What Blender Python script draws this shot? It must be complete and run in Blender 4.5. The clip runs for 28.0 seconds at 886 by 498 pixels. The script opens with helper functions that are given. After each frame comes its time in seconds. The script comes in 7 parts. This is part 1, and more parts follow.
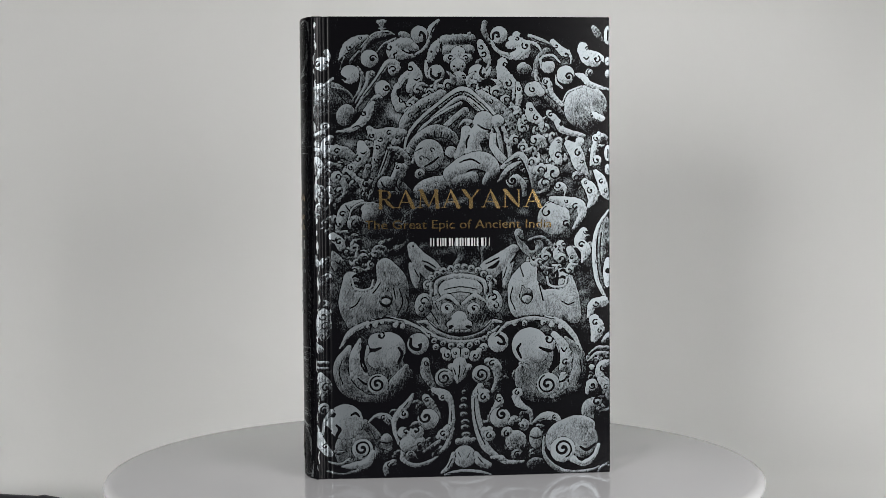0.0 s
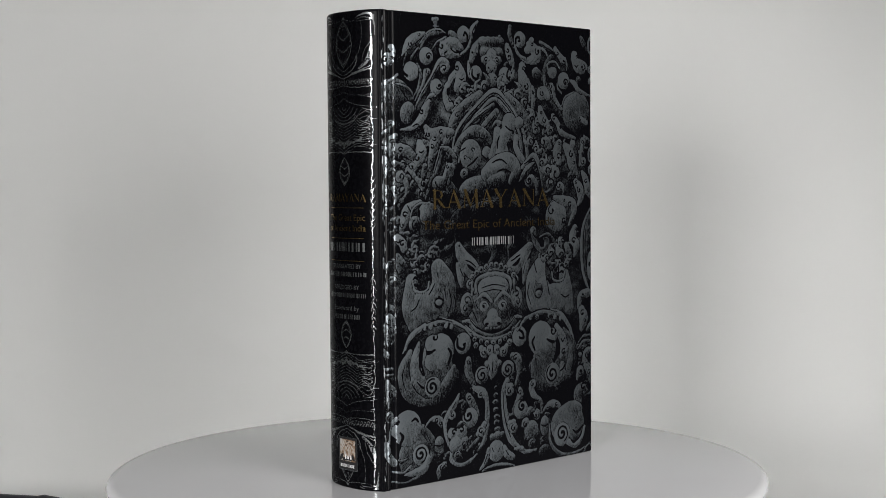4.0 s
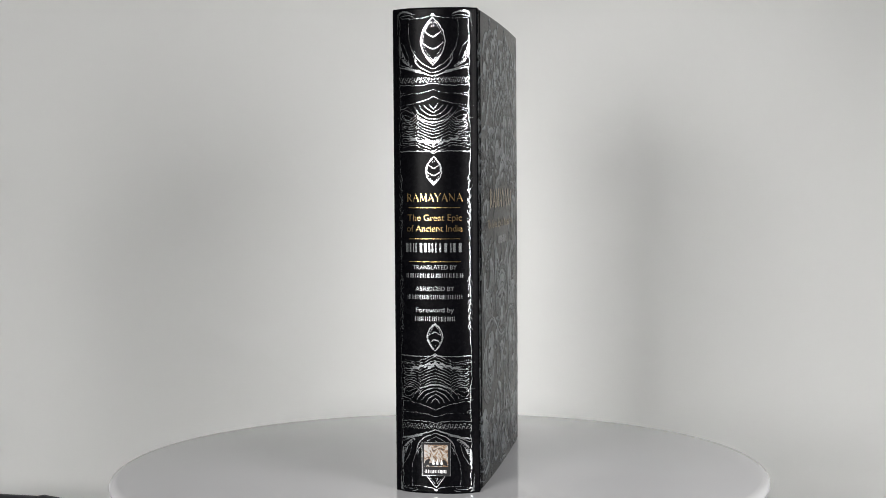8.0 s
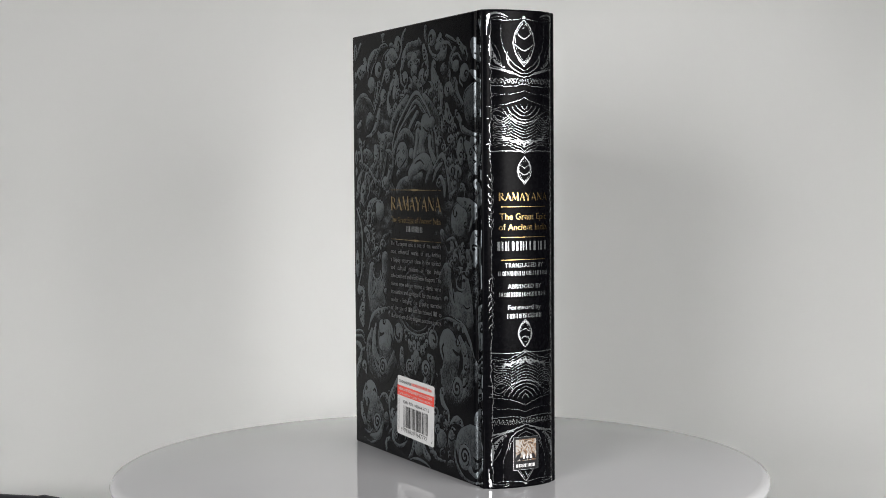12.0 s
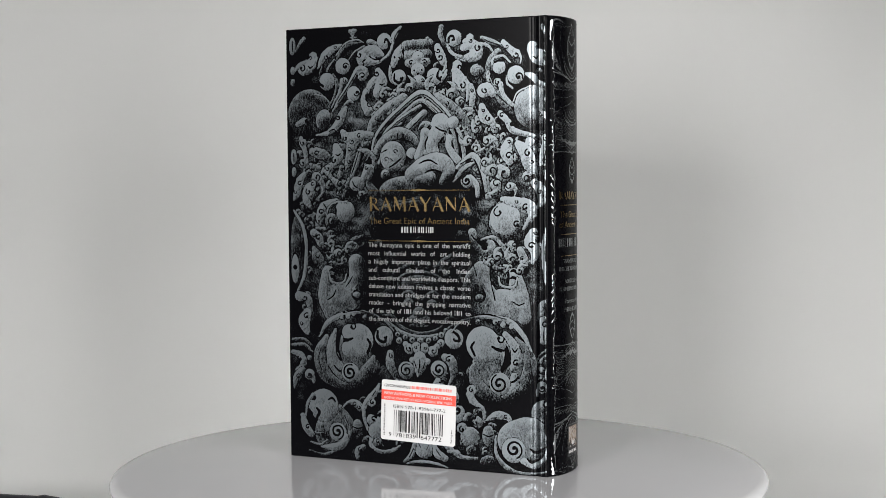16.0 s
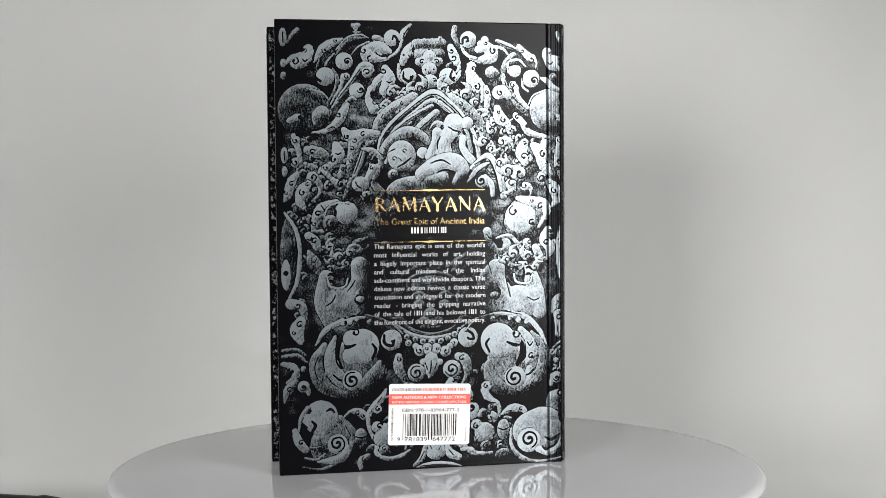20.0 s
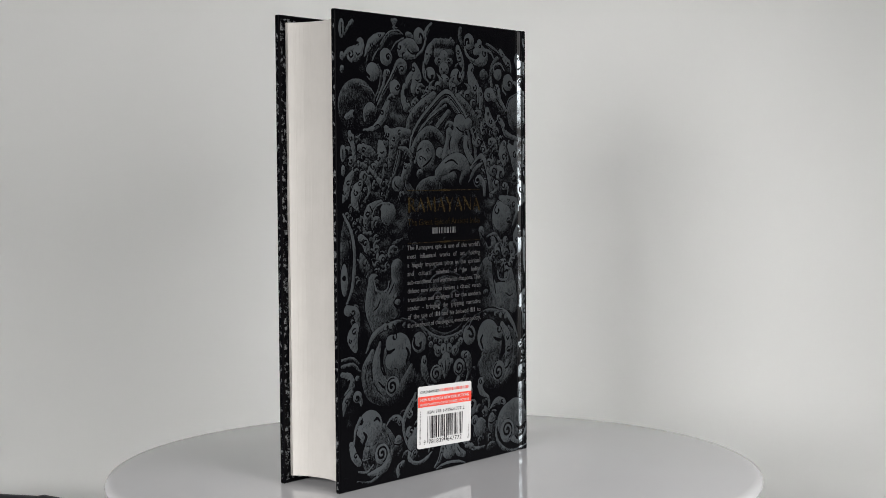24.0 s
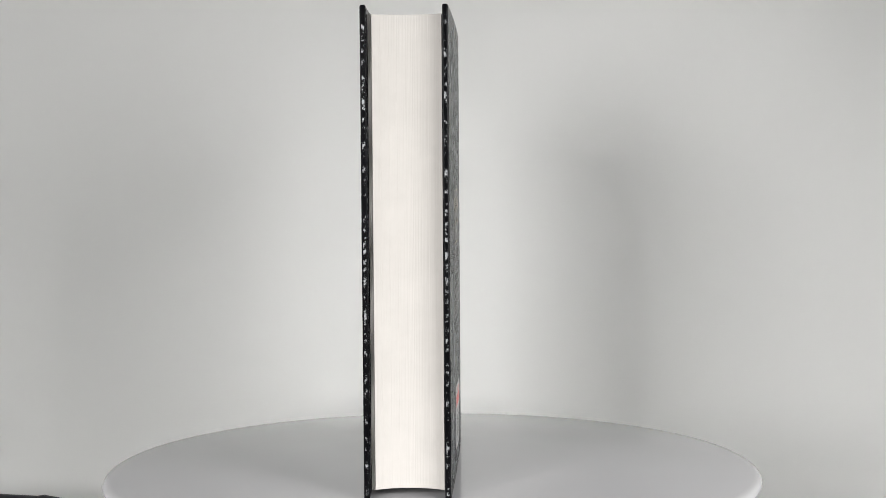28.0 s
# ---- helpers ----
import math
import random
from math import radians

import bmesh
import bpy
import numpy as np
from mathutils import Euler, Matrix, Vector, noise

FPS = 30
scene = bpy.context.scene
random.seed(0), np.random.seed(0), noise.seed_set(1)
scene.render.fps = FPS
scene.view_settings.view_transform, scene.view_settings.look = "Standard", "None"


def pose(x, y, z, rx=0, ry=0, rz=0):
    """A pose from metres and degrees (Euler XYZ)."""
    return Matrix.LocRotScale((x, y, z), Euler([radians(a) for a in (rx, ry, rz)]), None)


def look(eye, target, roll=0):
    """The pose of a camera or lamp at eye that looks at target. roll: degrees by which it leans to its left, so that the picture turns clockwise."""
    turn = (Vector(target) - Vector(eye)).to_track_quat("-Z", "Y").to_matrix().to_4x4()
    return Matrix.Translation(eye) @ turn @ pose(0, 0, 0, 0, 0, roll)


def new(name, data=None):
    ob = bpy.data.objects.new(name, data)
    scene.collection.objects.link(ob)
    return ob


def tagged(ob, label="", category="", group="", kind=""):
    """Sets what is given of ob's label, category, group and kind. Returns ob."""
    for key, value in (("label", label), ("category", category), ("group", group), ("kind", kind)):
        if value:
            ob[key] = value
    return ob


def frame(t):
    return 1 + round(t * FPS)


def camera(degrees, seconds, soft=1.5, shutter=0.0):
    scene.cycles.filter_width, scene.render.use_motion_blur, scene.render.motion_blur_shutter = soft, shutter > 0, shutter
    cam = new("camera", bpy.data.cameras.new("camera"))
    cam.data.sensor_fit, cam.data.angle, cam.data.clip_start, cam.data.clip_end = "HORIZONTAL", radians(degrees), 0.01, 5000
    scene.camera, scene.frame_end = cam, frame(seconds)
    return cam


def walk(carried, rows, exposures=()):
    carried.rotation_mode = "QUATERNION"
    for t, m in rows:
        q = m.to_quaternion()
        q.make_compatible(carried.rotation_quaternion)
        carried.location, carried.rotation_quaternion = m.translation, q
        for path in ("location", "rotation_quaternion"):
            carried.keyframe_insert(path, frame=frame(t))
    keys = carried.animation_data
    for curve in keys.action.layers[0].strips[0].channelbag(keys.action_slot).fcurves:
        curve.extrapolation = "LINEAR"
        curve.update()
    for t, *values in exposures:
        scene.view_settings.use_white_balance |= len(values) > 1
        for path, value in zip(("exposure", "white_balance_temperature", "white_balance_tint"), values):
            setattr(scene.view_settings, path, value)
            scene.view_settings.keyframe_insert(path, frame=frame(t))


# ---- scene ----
SECONDS = 28.0
cam = camera(34.07, SECONDS, soft=0.62)
EYE = (0.0, -0.7854, 0.1563)
AIM = (0.0037, 0.2134, 0.1077)
walk(cam, [(0.0, look(EYE, AIM, -0.41)), (SECONDS, look(EYE, AIM, -0.41))])

# ---- light: two studio softboxes, and the dim room round them ----
scene.view_settings.exposure = 0.0
world = bpy.data.worlds.new("world")
scene.world = world
world.use_nodes = True
world.node_tree.nodes["Background"].inputs[0].default_value = (0.9, 0.95, 1.0, 1)
world.node_tree.nodes["Background"].inputs[1].default_value = 0.02


def softbox(name, eye, target, width, height, watts, color):
    lamp = bpy.data.lights.new(name, "AREA")
    lamp.shape, lamp.size, lamp.size_y, lamp.energy, lamp.color = "RECTANGLE", width, height, watts, color
    lamp.spread = radians(85)
    ob = new(name, lamp)
    ob.matrix_world = look(eye, target)
    return ob


softbox("softbox_lamp", (-0.84, -1.50, 0.38), (-0.10, 0.28, -0.60), 0.60, 0.70, 11.4, (1.0, 0.985, 0.97))
softbox("softbox_lamp", (0.545, -0.61, 0.23), (-0.04, 0.28, -0.06), 0.42, 0.54, 2.75, (1.0, 0.985, 0.97))


# ---- materials ----
def material(name):
    m = bpy.data.materials.new(name)
    m.use_nodes = True
    return m, m.node_tree.nodes, m.node_tree.links, m.node_tree.nodes["Principled BSDF"]


def node(nodes, links, kind, settings=(), **sockets):
    n = nodes.new(kind)
    for key, value in settings:
        setattr(n, key, value)
    for key, value in sockets.items():
        socket = n.inputs[key] if key in n.inputs else n.inputs[key.replace("_", " ")]
        if isinstance(value, bpy.types.NodeSocket):
            links.new(value, socket)
        else:
            socket.default_value = value
    return n


def ramp(nodes, links, fac, low, high, a=(0, 0, 0, 1), b=(1, 1, 1, 1)):
    r = nodes.new("ShaderNodeValToRGB")
    r.color_ramp.elements[0].position, r.color_ramp.elements[1].position = low, high
    r.color_ramp.elements[0].color, r.color_ramp.elements[1].color = a, b
    links.new(fac, r.inputs[0])
    return r.outputs[0]


def plain(name, color, rough, metal=0.0, scale=60.0, spread=0.12, bump=0.0, bump_scale=400.0, spec=0.5, coat=0.0):
    """A surface with a faint mottle at two scales and a fine relief."""
    m, ns, ls, bsdf = material(name)
    co = node(ns, ls, "ShaderNodeTexCoord").outputs["Object"]
    big = node(ns, ls, "ShaderNodeTexNoise", Vector=co, Scale=scale, Detail=5.0).outputs[0]
    tint = ramp(ns, ls, big, 0.3, 0.7, tuple(c * (1 - spread) for c in color) + (1,), tuple(min(1, c * (1 + spread)) for c in color) + (1,))
    ls.new(tint, bsdf.inputs["Base Color"])
    fine = node(ns, ls, "ShaderNodeTexNoise", Vector=co, Scale=bump_scale, Detail=3.0).outputs[0]
    mr = node(ns, ls, "ShaderNodeMapRange", Value=fine, From_Min=0.3, From_Max=0.7, To_Min=rough * 0.9, To_Max=min(1, rough * 1.1))
    ls.new(mr.outputs[0], bsdf.inputs["Roughness"])
    bsdf.inputs["Metallic"].default_value = metal
    bsdf.inputs["Specular IOR Level"].default_value = spec
    bsdf.inputs["Coat Weight"].default_value = coat
    if bump:
        b = node(ns, ls, "ShaderNodeBump", Strength=bump, Distance=0.0005, Height=fine)
        ls.new(b.outputs[0], bsdf.inputs["Normal"])
    return m


BACKDROP = plain("backdrop_paper", (0.86, 0.865, 0.85), 0.85, scale=4.0, spread=0.02, bump=0.05, bump_scale=900, spec=0.2)
ROOM = plain("room_paint", (0.06, 0.06, 0.063), 0.8, scale=2.0, spread=0.06)
ACRYLIC = plain("white_acrylic", (0.455, 0.455, 0.468), 0.07, scale=12.0, spread=0.015, bump_scale=250, spec=0.3)
CASTING = plain("white_plastic", (0.6, 0.6, 0.6), 0.4)
RUBBER = plain("black_rubber", (0.008, 0.009, 0.012), 0.5, bump=0.2)
LEAFLET = plain("cream_paper", (0.415, 0.398, 0.378), 0.8, spread=0.03, scale=80)


def foil(name, color, ink_from, rough=0.31, mottle=0.14, wide=0.60, share=0.26):
    """Hot-stamped foil broken up like an old engraving, on black laminated paper. ink: how densely the foil is printed."""
    m, ns, ls, bsdf = material(name)
    co = node(ns, ls, "ShaderNodeTexCoord").outputs["Object"]
    stretch = node(ns, ls, "ShaderNodeMapping", Vector=co, Scale=(1.0, 1.0, 0.55)).outputs[0]
    hatch = node(ns, ls, "ShaderNodeTexNoise", Vector=stretch, Scale=2700.0, Detail=1.0).outputs[0]
    cloud = node(ns, ls, "ShaderNodeTexNoise", Vector=co, Scale=95.0, Detail=4.0).outputs[0]
    if ink_from == "attribute":
        ink = node(ns, ls, "ShaderNodeAttribute", (("attribute_name", "ink"),)).outputs["Fac"]
    else:
        broad = node(ns, ls, "ShaderNodeTexNoise", Vector=co, Scale=ink_from[0], Detail=6.0, Roughness=0.7).outputs[0]
        ink = node(ns, ls, "ShaderNodeMapRange", Value=broad, From_Min=ink_from[1], From_Max=ink_from[2], To_Min=ink_from[3], To_Max=ink_from[4]).outputs[0]
    level = node(ns, ls, "ShaderNodeMath", (("operation", "MULTIPLY_ADD"),), Value=cloud)
    level.inputs[1].default_value = mottle
    level.inputs[2].default_value = -mottle * 0.5
    total = node(ns, ls, "ShaderNodeMath", (("operation", "ADD"),))
    ls.new(level.outputs[0], total.inputs[0])
    ls.new(ink, total.inputs[1])
    grain = node(ns, ls, "ShaderNodeMapRange", Value=hatch, From_Min=0.3, From_Max=0.7, To_Min=0.22, To_Max=0.78).outputs[0]
    diff = node(ns, ls, "ShaderNodeMath", (("operation", "SUBTRACT"),))
    ls.new(total.outputs[0], diff.inputs[0])
    ls.new(grain, diff.inputs[1])
    cover = node(ns, ls, "ShaderNodeMapRange", Value=diff.outputs[0], From_Min=-0.30, From_Max=0.47, To_Min=0.0, To_Max=1.0).outputs[0]
    bsdf.inputs["Base Color"].default_value = (0.0018, 0.0018, 0.0024, 1)
    bsdf.inputs["Roughness"].default_value = 0.24
    bsdf.inputs["Specular IOR Level"].default_value = 0.068
    metal = node(ns, ls, "ShaderNodeBsdfPrincipled", Base_Color=color + (1,), Metallic=1.0)
    r = node(ns, ls, "ShaderNodeMapRange", Value=cloud, From_Min=0.3, From_Max=0.7, To_Min=rough * 0.88, To_Max=rough * 1.12).outputs[0]
    ls.new(r, metal.inputs["Roughness"])
    haze = node(ns, ls, "ShaderNodeBsdfPrincipled", Base_Color=color + (1,), Metallic=1.0, Roughness=wide)
    sheen = ns.new("ShaderNodeMixShader")
    sheen.inputs[0].default_value = share
    ls.new(metal.outputs[0], sheen.inputs[1])
    ls.new(haze.outputs[0], sheen.inputs[2])
    mix = ns.new("ShaderNodeMixShader")
    ls.new(cover, mix.inputs[0])
    ls.new(bsdf.outputs[0], mix.inputs[1])
    ls.new(sheen.outputs[0], mix.inputs[2])
    ls.new(mix.outputs[0], ns["Material Output"].inputs["Surface"])
    return m


SILVER = (0.186, 0.207, 0.222)
BOARD_PAPER = foil("black_laminated_paper", SILVER, (60.0, 0.42, 0.78, -0.72, 0.34), mottle=0.30)
SPINE_PAPER = plain("black_spine_paper", (0.0018, 0.0018, 0.0024), 0.27, scale=200, spread=0.2, spec=0.03)
EDGE_PAPER = foil("foil_flecked_edge", (0.30, 0.31, 0.32), (330.0, 0.46, 0.62, -0.5, 0.95), rough=0.5, mottle=0.3)
SILVER_FOIL = foil("silver_foil_print", SILVER, "attribute")
SEAM_FOIL = foil("silver_foil_seam", (0.22, 0.235, 0.245), (200.0, 0.1, 0.2, 0.9, 1.1), rough=0.5)
TEXT_FOIL = foil("white_foil_text", (0.42, 0.43, 0.44), (200.0, 0.1, 0.2, 0.95, 1.1), rough=0.36, mottle=0.1)
LINE_FOIL = foil("silver_foil_line", (0.31, 0.328, 0.336), (200.0, 0.1, 0.2, 0.9, 1.1), rough=0.21, mottle=0.2, share=0.20)
GOLD_FOIL = foil("gold_foil", (0.40, 0.287, 0.13), (200.0, 0.1, 0.2, 1.1, 1.2), rough=0.22, mottle=0.1, wide=0.6, share=0.05)
WHITE_INK = plain("white_ink", (0.62, 0.62, 0.62), 0.45, scale=300)
STICKER = plain("white_sticker", (0.48, 0.48, 0.48), 0.4, scale=150, spread=0.02)
RED_INK = plain("red_ink", (0.62, 0.055, 0.035), 0.4, scale=150)
BLACK_INK = plain("black_ink", (0.012, 0.012, 0.013), 0.45, scale=150, spec=0.12)


# ---- mesh helpers ----
def part(name, bm, mat, parent, label=""):
    me = bpy.data.meshes.new(name)
    bm.to_mesh(me)
    bm.free()
    return part_mesh(name, me, mat, parent, label)


def part_mesh(name, me, mat, parent, label=""):
    me.materials.append(mat)
    ob = new(name, me)
    ob.parent = parent
    return tagged(ob, label=label)


def lathe(profile, steps=128):
    """A turned body from (radius, height) pairs; a zero radius closes it."""
    bm = bmesh.new()
    rings = []
    for r, z in profile:
        if r == 0:
            rings.append([bm.verts.new((0, 0, z))])
        else:
            rings.append([bm.verts.new((r * math.cos(i * math.tau / steps), r * math.sin(i * math.tau / steps), z)) for i in range(steps)])
    for a, b in zip(rings, rings[1:]):
        for i in range(steps):
            j = (i + 1) % steps
            if len(a) == 1:
                bm.faces.new((a[0], b[i], b[j]))
            elif len(b) == 1:
                bm.faces.new((a[i], b[0], a[j]))
            else:
                bm.faces.new((a[i], b[i], b[j], a[j]))
    bmesh.ops.recalc_face_normals(bm, faces=bm.faces)
    for f in bm.faces:
        f.smooth = len(f.verts) == 4
    return bm


def box(x0, x1, y0, y1, z0, z1, bevel=0.0):
    bm = bmesh.new()
    bmesh.ops.create_cube(bm, size=1)
    for v in bm.verts:
        v.co = Vector((x0 + (v.co.x + 0.5) * (x1 - x0), y0 + (v.co.y + 0.5) * (y1 - y0), z0 + (v.co.z + 0.5) * (z1 - z0)))
    if bevel:
        bmesh.ops.bevel(bm, geom=bm.edges[:], offset=bevel, segments=2, affect="EDGES")
    return bm


def prism(outline, rings):
    """A closed outline [(x, y)] swept upward: rings of (z, shrink towards the outline's own middle line given as a second list)."""
    outer, middle = outline
    bm = bmesh.new()
    levels = []
    for z, k in rings:
        levels.append([bm.verts.new((m[0] + k * (o[0] - m[0]), m[1] + k * (o[1] - m[1]), z)) for o, m in zip(outer, middle)])
    n = len(outer)
    for a, b in zip(levels, levels[1:]):
        for i in range(n):
            j = (i + 1) % n
            bm.faces.new((a[i], a[j], b[j], b[i]))
    bm.faces.new(levels[0][::-1])
    bm.faces.new(levels[-1])
    bmesh.ops.recalc_face_normals(bm, faces=bm.faces)
    return bm


# ---- the setting: white paper sweep on a table, in a plain grey room ----
TABLE_Z = -0.110
WALL_Y = 0.285


def sweep():
    bm = bmesh.new()
    line = [(-0.9, TABLE_Z)]
    radius = 0.05
    for i in range(17):
        a = i / 16 * math.pi / 2
        line.append((WALL_Y - radius + radius * math.sin(a), TABLE_Z + radius - radius * math.cos(a)))
    line += [(WALL_Y + 0.004, 0.5), (WALL_Y + 0.006, 1.1)]
    thick = 0.002
    rows = []
    for y, z in line:
        rows.append([bm.verts.new((x, y, z)) for x in np.linspace(-0.46, 0.78, 9)])
    for a, b in zip(rows, rows[1:]):
        for i in range(8):
            f = bm.faces.new((a[i], a[i + 1], b[i + 1], b[i]))
            f.smooth = True
    bmesh.ops.solidify(bm, geom=bm.faces[:], thickness=-thick)
    bmesh.ops.recalc_face_normals(bm, faces=bm.faces)
    return bm


tagged(part("backdrop", sweep(), BACKDROP, None), "smooth off-white paper backdrop curving up behind the turntable", "backdrop", kind="structure")
tagged(part("ground", box(-2.2, 2.2, -2.6, 1.6, TABLE_Z - 0.06, TABLE_Z - 0.006), ROOM, None), "plain grey table top under the paper", "table top", kind="structure")
for wall_name, b in (("wall_north", (-2.3, 2.3, 1.6, 1.7, -0.12, 2.0)), ("wall_south", (-2.3, 2.3, -2.7, -2.6, -0.12, 2.0)),
                     ("wall_west", (-2.3, -2.2, -2.6, 1.6, -0.12, 2.0)), ("wall_east", (2.2, 2.3, -2.6, 1.6, -0.12, 2.0)),
                     ("ceiling", (-2.3, 2.3, -2.7, 1.7, 2.0, 2.1))):
    tagged(part(wall_name, box(*b), ROOM, None), "plain grey painted room wall" if "wall" in wall_name else "plain grey ceiling", "wall" if "wall" in wall_name else "ceiling", kind="structure")

# ---- turntable ----
R = 0.1768
turntable = tagged(new("turntable"), "white motorised turntable with a glossy acrylic plate", "turntable")
part("base", lathe([(0, -0.0112), (0.160, -0.0112), (0.163, -0.014), (0.165, -0.050), (0.162, TABLE_Z + 0.003), (0, TABLE_Z + 0.003)]), CASTING, turntable, "round white plastic drum")
for i in range(4):
    foot = lathe([(0, 0.0045), (0.012, 0.0045), (0.012, 0.0005), (0.011, 0), (0, 0)], 24)
    bmesh.ops.translate(foot, verts=foot.verts, vec=(0.13 * math.cos(0.8 + i * math.pi / 2), 0.13 * math.sin(0.8 + i * math.pi / 2), TABLE_Z))
    part("foot", foot, RUBBER, turntable, "round black rubber foot")
plate = part("plate", lathe([(0, 0), (R * 0.5, 0), (R - 0.0050, 0), (R - 0.0028, -0.0003), (R - 0.0010, -0.0013), (R, -0.0032), (R - 0.0012, -0.0060), (R - 0.0040, -0.0085), (R - 0.008, -0.0098), (0, -0.0098)], 192), ACRYLIC, turntable, "glossy white acrylic plate with a rounded rim")
part("spindle", lathe([(0, -0.0095), (0.02, -0.0095), (0.02, -0.0125), (0, -0.0125)], 32), CASTING, plate)

# ---- black cable that arches up beside the turntable ----
def tube(points, radii, sides=14):
    bm = bmesh.new()
    rings = []
    for i, p in enumerate(points):
        ahead = (Vector(points[min(i + 1, len(points) - 1)]) - Vector(points[max(i - 1, 0)])).normalized()
        u = ahead.cross(Vector((0, 1, 0))).normalized()
        v = ahead.cross(u)
        rings.append([bm.verts.new(Vector(p) + radii[i] * (u * math.cos(k * math.tau / sides) + v * math.sin(k * math.tau / sides))) for k in range(sides)])
    for a, b in zip(rings, rings[1:]):
        for k in range(sides):
            f = bm.faces.new((a[k], a[(k + 1) % sides], b[(k + 1) % sides], b[k]))
            f.smooth = True
    bm.faces.new(rings[0])
    bm.faces.new(rings[-1][::-1])
    bmesh.ops.recalc_face_normals(bm, faces=bm.faces)
    return bm


cable = tagged(new("cable"), "black cable arching up from the paper beside the turntable", "cable")
part("cord", tube([(-0.62, 0.20, TABLE_Z + 0.006), (-0.56, 0.20, TABLE_Z + 0.012), (-0.48, 0.20, -0.068), (-0.40, 0.20, -0.0622), (-0.34, 0.20, -0.0630), (-0.300, 0.20, -0.0640), (-0.272, 0.20, -0.0656), (-0.254, 0.20, -0.070), (-0.240, 0.195, -0.085), (-0.225, 0.18, TABLE_Z + 0.008), (-0.155, 0.12, TABLE_Z + 0.007)], [0.006] * 11), RUBBER, cable)
part("collar", tube([(-0.276, 0.20, -0.0655), (-0.273, 0.20, -0.0656), (-0.261, 0.20, -0.0680), (-0.257, 0.20, -0.0692)], [0.0062, 0.0070, 0.0070, 0.0062]), RUBBER, cable, "moulded black collar")

# ---- the book: its own space turns with the plate; spine towards -x, front cover towards -y ----
H, X0, X1, YC, T = 0.240, -0.0670, 0.0882, -0.0114, 0.0424
BOARD, JOINT = 0.0028, 0.0078
BOW = {-1: 0.0012, 1: 0.0005}  # how far the boards belly out
book = tagged(new("book"), "thick black hardback with silver foil ornament, standing upright", "book")


def joint_dip(a):
    """How far the cover sinks into its joint, a metres from the spine's edge."""
    dip = 0.0
    if a < JOINT + 0.002:
        dip = 0.0013 * math.exp(-(((a - 0.0062) / 0.0013) ** 2)) + 0.0004 * math.exp(-(((a - 0.0022) / 0.0009) ** 2))
    if a < 0.0012:
        dip += 0.0010 * (1 - a / 0.0012) ** 2
    return dip


def cover_place(side, a, z, lift=0.0):
    """side -1 front, 1 back; a metres from the spine's edge."""
    u = max(0.0, (a - JOINT) / (X1 - X0 - JOINT))
    return (X0 + a, YC + side * (T / 2 - joint_dip(a) + BOW[side] * 4 * u * (1 - u) + lift), z)


SPINE_BULGE = 0.0062


def spine_place(s, z, lift=0.0):
    """s metres across the spine, positive towards the front cover."""
    q = max(-1.0, min(1.0, s / (T / 2)))
    bulge = SPINE_BULGE * (1 - abs(q) ** 2.6) - 0.0006 * math.exp(-(((abs(q) - 0.90) / 0.05) ** 2))
    return (X0 - bulge - lift, YC - q * (T / 2), z)


def cover(side, name, label):
    aa = [0.0, 0.0006, 0.0012, 0.0018, 0.0024, 0.003, 0.004, 0.0048, 0.0056, 0.0062, 0.0068, 0.0074, 0.0082, 0.0095, *(0.012 * i for i in range(2, 13)), X1 - X0 - 0.0008, X1 - X0 - 0.0002]
    outer, middle = [], []
    for a in aa:
        x, y, z = cover_place(side, a, 0)
        thick = 0.0012 if a < JOINT else BOARD
        outer.append((x, y))
        middle.append((x, y - side * thick / 2))
    outer += [(X1, YC + side * (T / 2 - 0.0006)), (X1, YC + side * (T / 2 - BOARD + 0.0006))]
    middle += [(X1 - 0.0014, YC + side * (T / 2 - BOARD / 2))] * 2
    for a in reversed(aa):
        x, y, z = cover_place(side, a, 0)
        thick = 0.0012 if a < JOINT else BOARD
        outer.append((x, y - side * thick))
        middle.append((x, y - side * thick / 2))
    bm = prism((outer, middle), [(0.0, 0.55), (0.0003, 0.85), (0.0009, 1.0), (H / 2, 1.0), (H - 0.0009, 1.0), (H - 0.0003, 0.85), (H, 0.55)])
    return part(name, bm, BOARD_PAPER, book, label)


front_cover = cover(-1, "front_cover", "black laminated front board covered with silver foil scrollwork")
back_cover = cover(1, "back_cover", "black laminated back board with foil scrollwork and blurb")
qs = [-1 + 2 * i / 40 for i in range(41)]
outer = [spine_place(q * T / 2, 0)[:2] for q in qs]
inner = [(x + 0.0014, YC + (y - YC) * 0.97) for x, y in outer]
mid = [((a[0] + b[0]) / 2, (a[1] + b[1]) / 2) for a, b in zip(outer, inner)]
spine = part("spine", prism((outer + inner[::-1], mid + mid[::-1]), [(0.0, 0.5), (0.0004, 0.9), (0.0010, 1.0), (H / 2, 1.0), (H - 0.0010, 1.0), (H - 0.0004, 0.9), (H, 0.5)]), SPINE_PAPER, book, "rounded black spine with silver line ornament")
for f in spine.data.polygons:
    f.use_smooth = abs(f.normal.z) < 0.2

